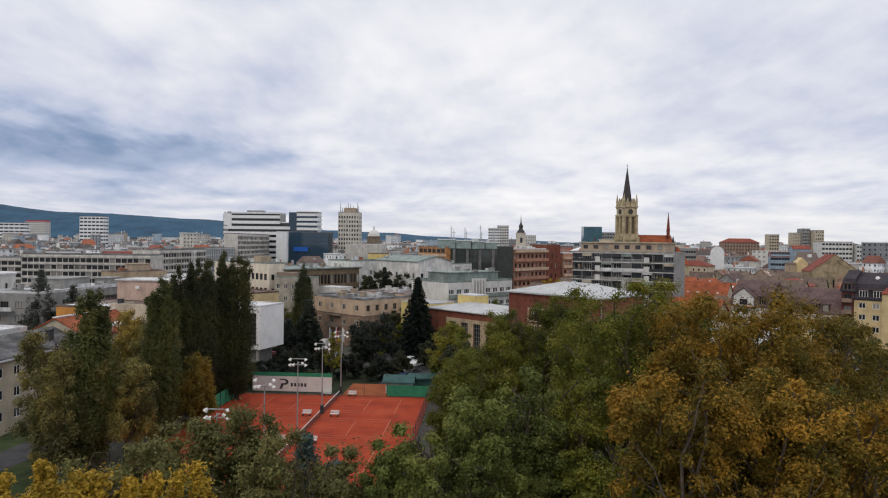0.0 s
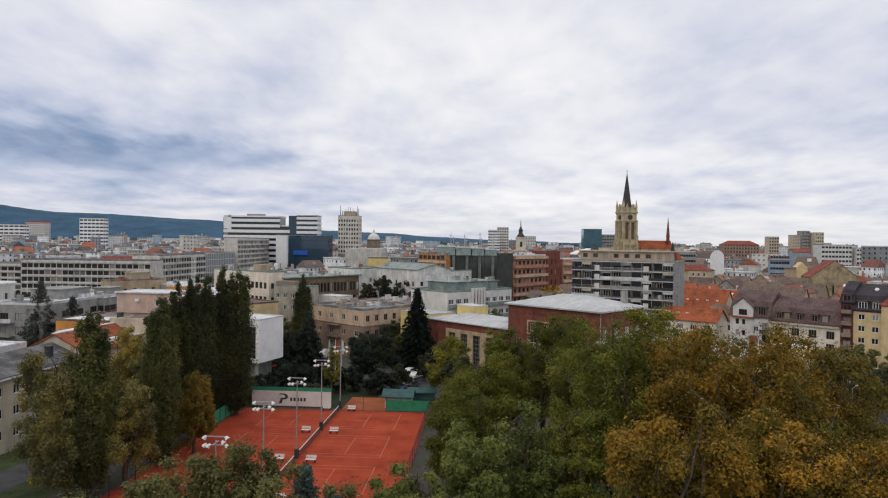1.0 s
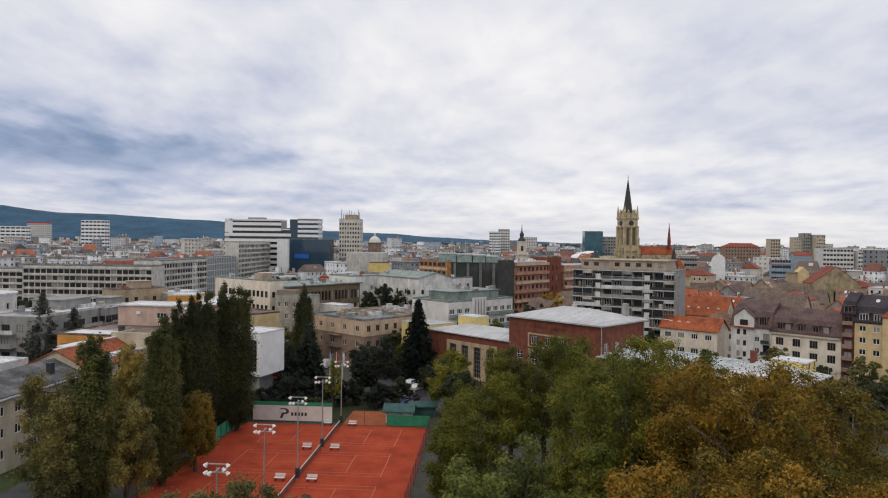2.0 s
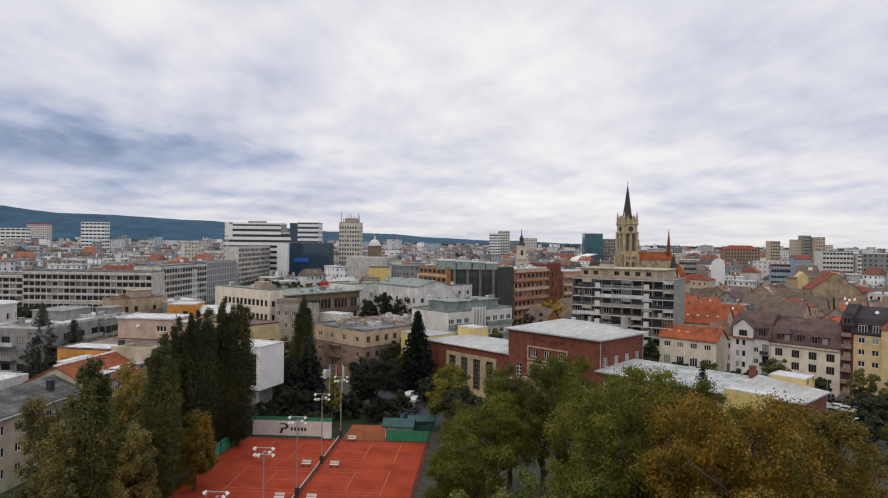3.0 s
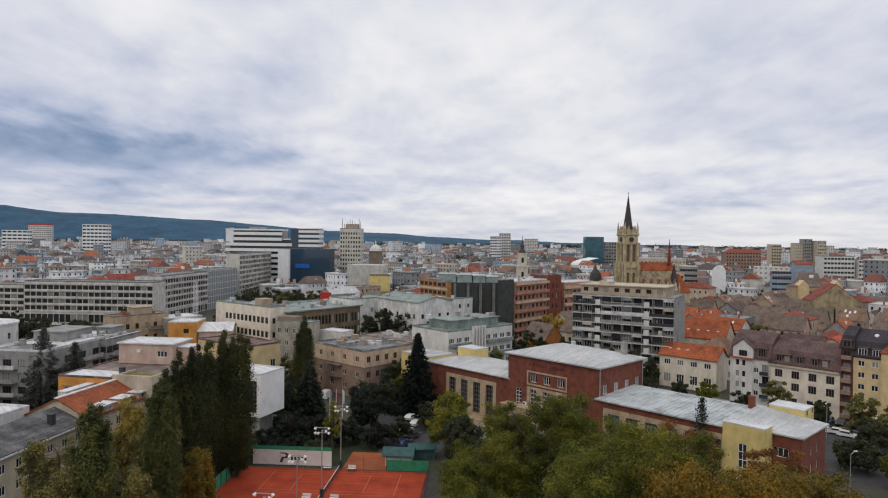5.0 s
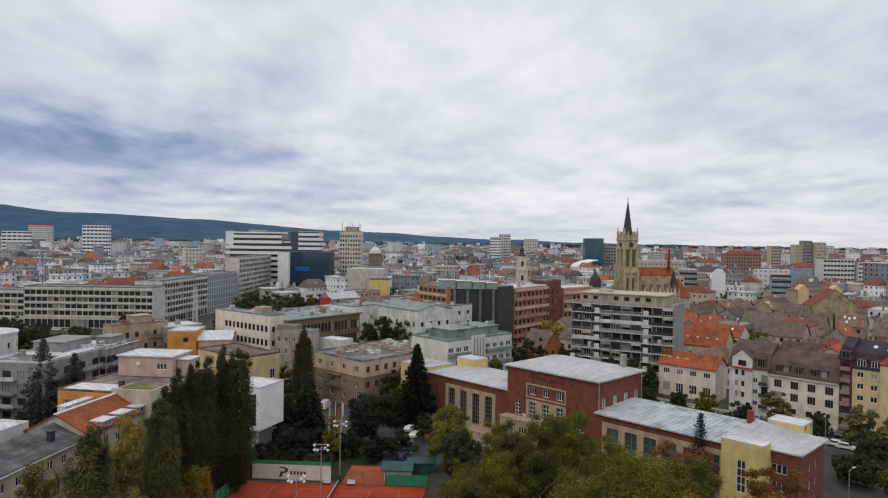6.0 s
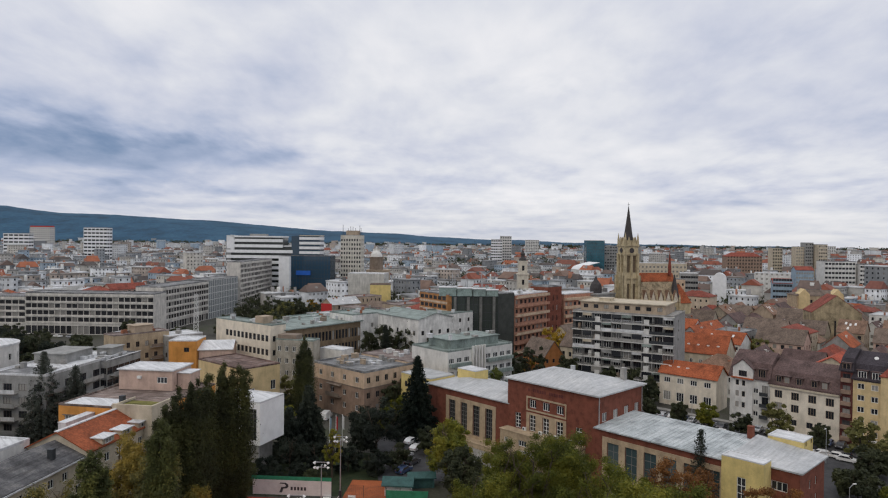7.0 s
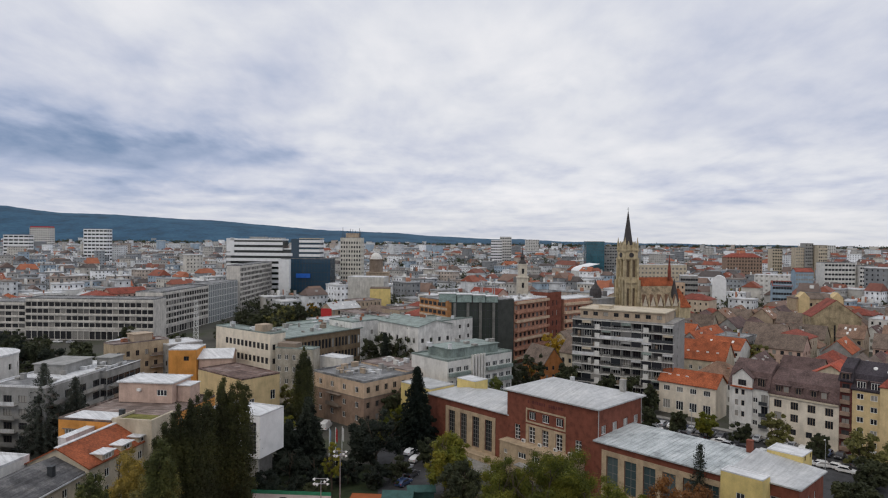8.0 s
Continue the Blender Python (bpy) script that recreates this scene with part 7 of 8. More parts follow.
def broad_tree(name, x, y, h, rad, material, label, seed, trunk=0.25, leaf=0.36, per=170, clumps=170, group="", category="tree", low=0.28, droop=0.0, core=0.14, lobes=13, forks=2):
    rnd = random.Random(seed)
    root = thing(name, x, y, 0, rnd.uniform(0, 360), label, category, group)
    cz, rz = h * (low + 1) / 2, h * (1 - low) / 2
    # big lobes on an uneven crown, then clumps on the lobes' shells
    lob = []
    for k in range(lobes):
        a, t = rnd.uniform(0, math.tau), -0.8 + 1.7 * (k + 0.5) / lobes
        q = math.sqrt(max(0.05, 1 - abs(t) ** 3)) * rnd.uniform(0.45, 0.76)
        lob.append((math.cos(a) * q, math.sin(a) * q, t * 0.62, rnd.uniform(0.30, 0.46)))
    lob.append((0, 0, 0.1, 0.55))
    lob.append((0, 0, -0.3, 0.5))
    cs, rs = [], []
    for k in range(clumps):
        lx, ly, lz, lr = lob[k % len(lob)]
        d = Vector((rnd.gauss(0, 1), rnd.gauss(0, 1), rnd.gauss(0.3, 0.9))).normalized()
        f = lr * rnd.uniform(0.5, 1.0)
        cs.append(((lx + d.x * f) * rad, (ly + d.y * f) * rad, cz + (lz + d.z * f * 0.9) * rz))
        rs.append(rad * 0.155 * rnd.uniform(0.6, 1.45))
    cs, rs = np.array(cs), np.array(rs)
    rr = np.hypot(cs[:, 0], cs[:, 1]) + rs
    cs[:, :2] *= rad / np.percentile(rr, 93)
    rr = np.hypot(cs[:, 0], cs[:, 1]) + rs
    cs[:, :2] *= np.minimum(1.0, rad * 1.02 / rr)[:, None]
    top, bot = (cs[:, 2] + rs * 0.8).max(), (cs[:, 2] - rs * 0.8).min()
    cs[:, 2] = h * low * 0.8 + (cs[:, 2] - bot) * (h - h * low * 0.8) / (top - bot)
    bm = bmesh.new()
    ends = []
    th = h * trunk
    tube(bm, (0, 0, -0.1), (0.1, 0, th * 0.5), h * 0.024, h * 0.02, 10, False)
    tube(bm, (0.1, 0, th * 0.5), (0, 0.1, th), h * 0.02, h * 0.018, 10)
    bound = (Vector((0, 0, cz)), rad, rz)
    for k in range(6):
        a = k * math.tau / 6 + rnd.uniform(-.4, .4)
        e = rnd.uniform(0.3, 0.95)
        limbs(bm, (0, 0.1, th * rnd.uniform(.8, 1)), (math.cos(a) * rad * (1.1 - e), math.sin(a) * rad * (1.1 - e), h * (0.4 + 0.45 * e)), h * 0.010, rnd, forks, bound, ends)
    part("trunk", bm, BARK, root)
    put("crown", leaf_cloud("crown", cs, rs, per, leaf, material, seed, droop, 0, core), root)
    return root


def poplar(name, x, y, h, rad, material, label, seed, leaf=0.27, per=190, group="poplars"):
    rnd = random.Random(seed)
    root = thing(name, x, y, 0, rnd.uniform(0, 360), label, "poplar", group)
    bm = bmesh.new()
    tube(bm, (0, 0, -0.1), (0, 0, h * 0.9), h * 0.014, 0.05, 9)
    for k in range(26):
        z = h * (0.08 + 0.7 * k / 26)
        a = rnd.uniform(0, math.tau)
        rr = rad * 0.6 * (1 - (k / 26) ** 2)
        tube(bm, (0, 0, z), (math.cos(a) * rr, math.sin(a) * rr, z + h * 0.1), 0.08, 0.02, 5)
    part("trunk", bm, BARK, root)
    # upright plumes that crowd round the stem and end in points of their own
    cs, rs = [], []
    plumes = [(0.0, 0.0, 1.0, 0.80)]
    for k in range(11):
        a, q = k * 2.4 + rnd.uniform(-.4, .4), rnd.uniform(0.35, 0.74)
        plumes.append((math.cos(a) * q, math.sin(a) * q, rnd.uniform(0.80, 1.03) - 0.08 * q, rnd.uniform(0.46, 0.62)))
    for px, py, top, wide in plumes:
        for k in range(20):
            t = (k + rnd.random()) / 20
            cr = max(0.55, rad * wide * min(1.0, t * 3 + 0.35) * (1 - t ** 3.2) ** 0.75) * rnd.uniform(0.8, 1.15)
            z = h * (0.06 + (0.94 * top - 0.06) * t)
            spread = (0.55 + 0.45 * min(1.0, t * 2.5)) * (1 - 0.25 * t)
            j = rad * 0.10
            cs.append((px * rad * spread + rnd.uniform(-j, j), py * rad * spread + rnd.uniform(-j, j), z))
            rs.append(cr)
    put("crown", leaf_cloud("crown", cs, rs, per, leaf, material, seed, 0, -0.7, 0.1), root)
    return root


def conifer(name, x, y, h, rad, material, label, seed, leaf=0.42, group="conifers", per=24):
    rnd = random.Random(seed)
    root = thing(name, x, y, 0, rnd.uniform(0, 360), label, "conifer", group)
    bm = bmesh.new()
    tube(bm, (0, 0, -0.1), (0, 0, h * 0.98), h * 0.016, 0.03, 9)
    cs, rs = [], []
    whorls = int(h * 1.7)
    for k in range(whorls):
        t = k / whorls
        z = h * (0.07 + 0.92 * t)
        ln = rad * (1 - t) ** 0.85 * rnd.uniform(0.85, 1.1) + 0.15
        nb = max(5, int(10 * (1 - t)) + 3)
        for i in range(nb):
            a = math.tau * i / nb + rnd.uniform(-.3, .3)
            le = ln * rnd.uniform(0.75, 1.1)
            tip = (math.cos(a) * le, math.sin(a) * le, z - le * 0.28)
            if k % 2 == 0:
                tube(bm, (0, 0, z), tip, 0.05, 0.015, 4)
            m = max(2, int(le / 0.55))
            for j in range(m):
                f = (j + 0.7) / m
                cs.append((tip[0] * f, tip[1] * f, z - le * 0.28 * f))
                rs.append(0.30 + 0.32 * (1 - abs(f - 0.5)))
    part("trunk", bm, BARK, root)
    put("crown", leaf_cloud("crown", cs, rs, per, leaf, material, seed, 0.35, 0.2), root)
    return root


def trees():
    # tall dark poplars beside the courts
    for i, (x, y, h, r) in enumerate(((-37.4, 118.5, 28.5, 3.3), (-39.6, 117, 28.2, 3.3), (-41.4, 113.5, 27.6, 3.2), (-41.4, 109, 27.2, 3.2), (-43.4, 107.5, 26.2, 3.2), (-45.2, 105.4, 24.0, 3.1), (-46.6, 113, 23.0, 3.2))):
        poplar("poplar", x, y, h, r, LEAF_P, "tall dark green columnar poplar by the courts", 300 + i)
    poplar("poplar", -38.2, 178, 24.0, 3.4, LEAF_P, "dark columnar poplar before the corner house", 320)
    poplar("poplar", -43.6, 80.5, 24.3, 3.4, LEAF_PL, "slim green poplar among willows", 321)
    poplar("poplar", -39.6, 91.4, 25.0, 2.9, LEAF_PL, "slim green poplar among willows", 322)
    conifer("spruce", -6.4, 164, 20.8, 6.3, LEAF_C, "black-green spruce beside the hall", 330, per=28)
    conifer("spruce", -31.0, 150, 16.2, 5.4, LEAF_N, "dark bluish spruce behind the courts", 331, per=38)
    conifer("spruce", -34.6, 146, 12.0, 4.6, LEAF_N, "dark bluish spruce behind the courts", 332, per=38)
    conifer("cedar", -97.5, 158, 22.0, 6.8, LEAF_SP, "large sparse grey-green cedar in the yards", 333, 0.36, per=17)
    conifer("cedar", -91.5, 161, 18.0, 6.0, LEAF_SP, "large sparse grey-green cedar in the yards", 334, 0.36, per=17)
    conifer("spruce", 46.3, 115.5, 17.0, 3.2, LEAF_N, "small dark spruce before the sports wing", 335, 0.32, per=10)
    conifer("blue_spruce", -11.9, 57, 12.8, 3.6, LEAF_BL, "pale blue-green spruce by the courts", 336, 0.30, per=36)
    conifer("blue_spruce", -8.8, 54, 11.4, 3.4, LEAF_BL, "pale blue-green spruce by the courts", 337, 0.30, per=36)
    # broad trees
    broad_tree("broadleaf_tree", -15.0, 148, 12.9, 6.4, LEAF_N, "dense dark green round tree behind the courts", 340, per=210, leaf=0.42, low=0.0, core=0.3)
    for i, (x, y, h, r, m) in enumerate(((-36, 133, 5.0, 3.4, LEAF_N), (-30, 131, 4.2, 3.0, LEAF_N), (-38.5, 128, 5.5, 3.2, LEAF_P), (-26.5, 137, 6.5, 3.6, LEAF_N), (-20, 138, 5.6, 3.6, LEAF_N), (-14, 137, 5.2, 3.4, LEAF_N), (-9.5, 139.5, 6.2, 3.4, LEAF_D), (-32.5, 138.5, 7.5, 4.2, LEAF_N), (-25.5, 130, 3.6, 2.6, LEAF_D), (-50, 68, 5.0, 3.6, LEAF_P), (-45, 64, 4.0, 3.4, LEAF_P), (-55, 73, 5.5, 3.4, LEAF_P), (-40, 70, 4.5, 3.4, LEAF_P))):
        broad_tree("shrub", x, y, h, r, m, "dense dark evergreen shrub near the courts", 560 + i, per=120, clumps=60, leaf=0.36, low=0.0, forks=1, core=0.25, group="shrubs round the courts", category="shrub")
    broad_tree("broadleaf_tree", 1.0, 131, 13.2, 5.4, LEAF_YG, "yellow-green tree before the hall wing", 341, leaf=0.38, low=0.2)
    broad_tree("broadleaf_tree", 3.5, 122, 10.5, 4.4, LEAF_D, "dark bushy tree before the hall", 342, low=0.15)
    broad_tree("broadleaf_tree", -22.8, 134.5, 10.5, 2.0, LEAF_YG, "slim yellow-green tree behind the banner", 343, clumps=50, per=120)
    for i, (x, y, h, r) in enumerate(((-14.5, 226, 22.0, 6.8), (-8.0, 227, 21.0, 5.8), (-20.5, 229, 19.5, 5.6), (-26.5, 227, 17.5, 5.4), (12.6, 207, 16.0, 4.6), (28.5, 214, 15.0, 5.2), (21.5, 212, 13.5, 5.0), (15.5, 208, 13.0, 4.6), (40.5, 212, 12.5, 4.4), (52.0, 205.5, 10.5, 3.6), (58.2, 201.5, 11.0, 3.6), (63.0, 197.0, 9.0, 3.0), (81, 126, 6.0, 4.6), (91.6, 138, 6.5, 4.0), (-13, 182, 11.0, 4.4), (-132, 222, 11, 6.5), (-120, 214, 10, 6), (-110, 360, 14, 8), (-98, 345, 13, 8), (-86, 330, 13, 7.5), (-104, 385, 15, 8), (-74, 318, 12, 7), (-92, 372, 14, 8), (-112, 330, 11, 6))):
        broad_tree("garden_tree", x, y, h, r, LEAF_D, "dense dark green garden tree", 500 + i, per=70, clumps=80, leaf=0.7, low=0.04, forks=1, group="garden trees")
    broad_tree("golden_tree", 45.0, 262, 15.5, 6.8, LEAF_GOLD, "golden autumn tree beside the apartment block", 390, per=90, clumps=80, leaf=0.6, low=0.1, forks=1)
    for i, (x, y, h, r) in enumerate(((-176, 262, 9.0, 6.2), (-168, 257, 9.5, 6.5), (-160, 256, 10.0, 6.0), (-184, 270, 10, 6.5), (-166, 266, 10, 6.0), (-192, 285, 10, 6.5), (-178, 282, 9, 6.0), (-152, 252, 9, 5.6), (-200, 300, 9, 6))):
        broad_tree("court_tree", x, y, h, r, LEAF_N if i % 2 else LEAF_D, "dense dark tree before the office block", 580 + i, per=70, clumps=70, leaf=0.7, low=0.0, forks=1, group="trees before the office block")
    for i, (x, y, h, r) in enumerate(((5.5, 187, 13.5, 3.2), (15.5, 189, 13.5, 3.6), (9.5, 190, 11.5, 3.0))):
        broad_tree("yard_ash", x, y, h, r, LEAF_DG, "slim grey-green tree behind the hall wing", 600 + i, per=110, clumps=70, leaf=0.42, low=0.1, forks=1, core=0.05, group="trees behind the hall")
    conifer("spruce", -20.1, 222, 21.0, 4.0, LEAF_N, "slim dark conifer before the white houses", 338, 0.5, per=12)
    # great green trees of the park
    for i, (x, y, h, r, m) in enumerate(((17.8, 64, 26.4, 8.2, LEAF_G), (14.5, 92, 22.4, 8.0, LEAF_G), (22.5, 86, 21.0, 7.0, LEAF_G), (6.0, 90, 17.5, 6.4, LEAF_G), (18.8, 99, 21.5, 6.6, LEAF_G), (10.4, 98, 19.5, 6.0, LEAF_G), (26.5, 72, 24.0, 6.6, LEAF_G), (11.0, 56, 19.0, 6.0, LEAF_G), (3.4, 72, 17.0, 6.0, LEAF_G), (13.5, 46, 16.0, 5.4, LEAF_G))):
        broad_tree("broadleaf_tree", x, y, h, r, m, "large green park tree with autumn tints", 350 + i, group="park trees", per=320, clumps=200, leaf=0.21)
    for i, (x, y, h, r, m) in enumerate(((24.8, 55, 26.8, 7.8, LEAF_Y), (21.6, 61, 24.2, 5.0, LEAF_YO), (28.4, 60, 23.6, 4.8, LEAF_Y), (15.4, 41, 22.4, 4.8, LEAF_Y), (33.0, 57, 24.0, 7.0, LEAF_YO), (39.5, 64, 21.0, 7.0, LEAF_YO), (27.5, 44, 20.0, 6.6, LEAF_Y), (21.0, 43, 21.5, 5.8, LEAF_Y), (36, 49, 17.5, 6.0, LEAF_YO))):
        broad_tree("autumn_tree", x, y, h, r, m, "large yellow-brown autumn park tree", 370 + i, group="park trees", per=320, clumps=200, leaf=0.21)
    broad_tree("russet_tree", 37.3, 98, 17.0, 5.6, LEAF_RB, "russet autumn tree before the sports wing", 385, per=150, clumps=140, leaf=0.28, core=0.05)
    broad_tree("russet_tree", 49.5, 94, 14.4, 5.6, LEAF_RB, "russet autumn tree before the sports wing", 386, per=150, clumps=140, leaf=0.28, core=0.05)
    broad_tree("broadleaf_tree", 33.0, 98, 14.0, 5.0, LEAF_G, "green tree before the sports wing", 387)
    # olive and golden crowns beside the courts
    for i, (x, y, h, r, m, lab) in enumerate(((-15.0, 47.5, 17.0, 6.4, LEAF_O, "dense olive-green round crown"), (-20.6, 49, 15.2, 5.6, LEAF_O, "dense olive-green round crown"), (-10.2, 45, 16.6, 5.4, LEAF_O, "dense olive-green round crown"), (-24.8, 47, 14.6, 4.6, LEAF_O, "dense olive-green round crown"),
                                              (-18.9, 35, 17.7, 3.8, LEAF_GOLD, "golden weeping crown"), (-14.9, 34.5, 17.5, 3.3, LEAF_GOLD, "golden weeping crown"), (-24.5, 36, 15.8, 3.6, LEAF_GOLD, "golden-green weeping crown"), (-22.0, 36.5, 17.0, 3.2, LEAF_GOLD, "golden weeping crown"),
                                              (-4.4, 48, 15.4, 3.8, LEAF_DG, "dark green rounded crown"), (-0.8, 47, 17.0, 4.0, LEAF_DG, "dark green rounded crown"), (3.4, 51, 18.2, 4.6, LEAF_DG, "dark green rounded crown"), (7.6, 54, 19.5, 4.6, LEAF_DG, "dark green rounded crown"))):
        broad_tree("park_tree", x, y, h, r, m, lab + " of a park tree", 400 + i, leaf=0.23, per=270, clumps=190, low=0.05, droop=1.2 if m is LEAF_GOLD else 0, core=0.3, group="near park trees")
    for i, (x, y, h, r, m, lab) in enumerate(((-45.4, 79, 17.0, 5.2, LEAF_W, "wispy olive and yellow tree by the lane"), (-40.2, 83, 14.5, 4.2, LEAF_W, "wispy olive tree by the lane"), (-50.6, 104, 18.2, 4.6, LEAF_YL, "yellow autumn tree by the lane"),
                                              (-43.6, 99, 17.0, 4.4, LEAF_W, "wispy olive tree by the lane"), (-50.6, 84, 18.0, 5.0, LEAF_W, "yellow-green tree by the lane"), (-36.8, 97, 13.0, 3.6, LEAF_YO, "low olive tree by the lane"))):
        broad_tree("lane_tree", x, y, h, r, m, lab, 420 + i, per=170, clumps=170, leaf=0.27, low=0.1, droop=0.9, core=0.05, group="trees along the lane")
    # street and yard trees, alike ones copied
    stock = [broad_tree("street_tree", 70.5, 172.5, 7.2, 3.0, LEAF_G, "green street tree on the footway", 440, per=80, clumps=60, leaf=0.6, low=0.12, forks=1),
             broad_tree("street_tree", 64.0, 177.5, 6.4, 2.8, LEAF_D, "dark green street tree on the footway", 441, per=80, clumps=60, leaf=0.6, low=0.12, forks=1),
             broad_tree("street_tree", 98.5, 140.5, 9.8, 3.8, LEAF_O, "olive street tree on the footway", 442, per=80, clumps=60, leaf=0.6, low=0.12, forks=1)]
    for i, (x, y, k) in enumerate(((77.0, 167.5, 1), (84, 163, 2), (91, 157, 1), (97, 150, 2), (103, 132, 0), (108, 126, 1), (58, 181, 1), (51, 186, 0), (45, 190, 1), (39, 194, 1), (33, 190, 2), (20, 196, 0), (27, 197, 1), (12, 185, 1), (-1, 208, 1), (82, 116, 0), (88, 108, 1), (80, 102, 0), (-14, 226, 1), (-20, 228, 1), (-8, 217, 0), (-26, 222, 1), (-12, 178, 0), (-15, 186, 1), (-44, 182, 1), (-45, 190, 2), (-80, 222, 1), (-96, 180, 1), (-13, 172, 1), (-16, 165, 0), (-11, 183, 1), (-47, 170, 1), (-46, 160, 1), (-40, 166, 0), (-50, 152, 1), (26, 186, 1), (-3, 150, 1))):
        c = copy_thing(stock[k], pose(x, y, 0, 0, 0, i * 47))
        tagged(c, group="street trees")
    dark = [broad_tree("yard_tree", -130, 210, 11, 5.2, LEAF_D, "dark green tree in a back yard", 450, per=38, clumps=36, leaf=1.15, low=0.15, forks=0),
            broad_tree("yard_tree", -88, 292, 13, 6.5, LEAF_O, "olive green tree in a back yard", 451, per=38, clumps=36, leaf=1.15, low=0.15, forks=0),
            broad_tree("yard_tree", 60, 240, 10, 4.6, LEAF_Y, "yellow autumn tree in a back yard", 452, per=38, clumps=36, leaf=1.15, low=0.15, forks=0)]
    rnd = random.Random(77)
    spots = [(-100 + 9 * (i % 6) + 4 * (i // 6 % 2), 372 + 17 * (i // 6), (0, 1, 0, 0, 2)[i % 5]) for i in range(24)]
    spots += [(-38 + 9 * (i % 5), 392 + 16 * (i // 5), (0, 0, 1)[i % 3]) for i in range(15)]
    spots += [(-128 - 4 * i, 222 + 9 * i, 0) for i in range(5)]
    spots += [(-123, 205, 0), (-118, 200, 0), (-138, 214, 0), (-112, 198, 0), (-100, 330, 0), (-92, 345, 1), (-84, 325, 0), (-78, 310, 1), (-95, 300, 0), (-70, 320, 1), (32, 232, 2), (38, 236, 2), (-6, 268, 1), (216, 386, 0), (223, 391, 0), (209, 424, 0), (246, 378, 1), (150, 430, 0), (240, 444, 0), (203, 404, 1), (160, 330, 0), (131, 300, 1), (143, 318, 0)]
    for k in range(76):
        y = rnd.uniform(235, 650)
        x = rnd.uniform(-0.7, 0.7) * y
        if is_free(x, y, 2.5):
            spots.append((x, y, rnd.choice((0, 0, 1, 1, 2))))
    for i, (x, y, k) in enumerate(spots):
        tagged(copy_thing(dark[k], pose(x, y, 0, 0, 0, i * 61)), group="yard trees")
    # woods and garden trees of the far town
    rng = np.random.default_rng(8)
    n = 9500
    yy = 450 + 3300 * rng.random(n) ** 1.7
    xx = (rng.random(n) - 0.5) * 1.5 * yy
    cs = np.stack([xx, yy, rng.uniform(4, 9, n)], 1)
    m = 3000
    y2 = rng.uniform(432, 900, m)
    extra = np.stack([rng.uniform(-0.55, 0.3, m) * y2, y2, rng.uniform(4, 11, m)], 1)
    y3 = 900 + 2200 * rng.random(5200) ** 1.2
    belt = np.stack([rng.uniform(-0.42, 0.45, 5200) * y3, y3, rng.uniform(8, 17, 5200)], 1)
    cs, n = np.concatenate([cs, belt]), n + 5200
    tagged(new("far_trees", leaf_cloud("far_trees", cs, rng.uniform(3.0, 7.0, n), 16, 2.6, LEAF_D, 9)), "scattered dark trees among the distant houses", "trees", kind="stuff")
    tagged(new("town_trees", leaf_cloud("town_trees", extra, rng.uniform(2.2, 4.6, m), 46, 1.15, LEAF_D, 19)), "dark garden trees between the town houses", "trees", kind="stuff")
    n = 2400
    ang = np.linspace(-42, 42, n)
    dist = 3300 + 250 * rng.random(n)
    cs = np.stack([dist * np.tan(np.radians(ang)), dist, rng.uniform(4, 26, n)], 1)
    tagged(new("far_woods", leaf_cloud("far_woods", cs, rng.uniform(9, 16, n), 22, 7, LEAF_D, 10)), "dark belt of woods at the edge of the plain", "woods", kind="stuff")


trees()


# ---------------------------------------------------------------- tennis courts
CX, CY, CA = -19.2, 123.2, -3.6     # far net post; nets run towards the camera


def court_at(u, v):
    """u across the nets to the east, v towards the camera."""
    return turned(CX, CY, CA, (u, -v))[0]


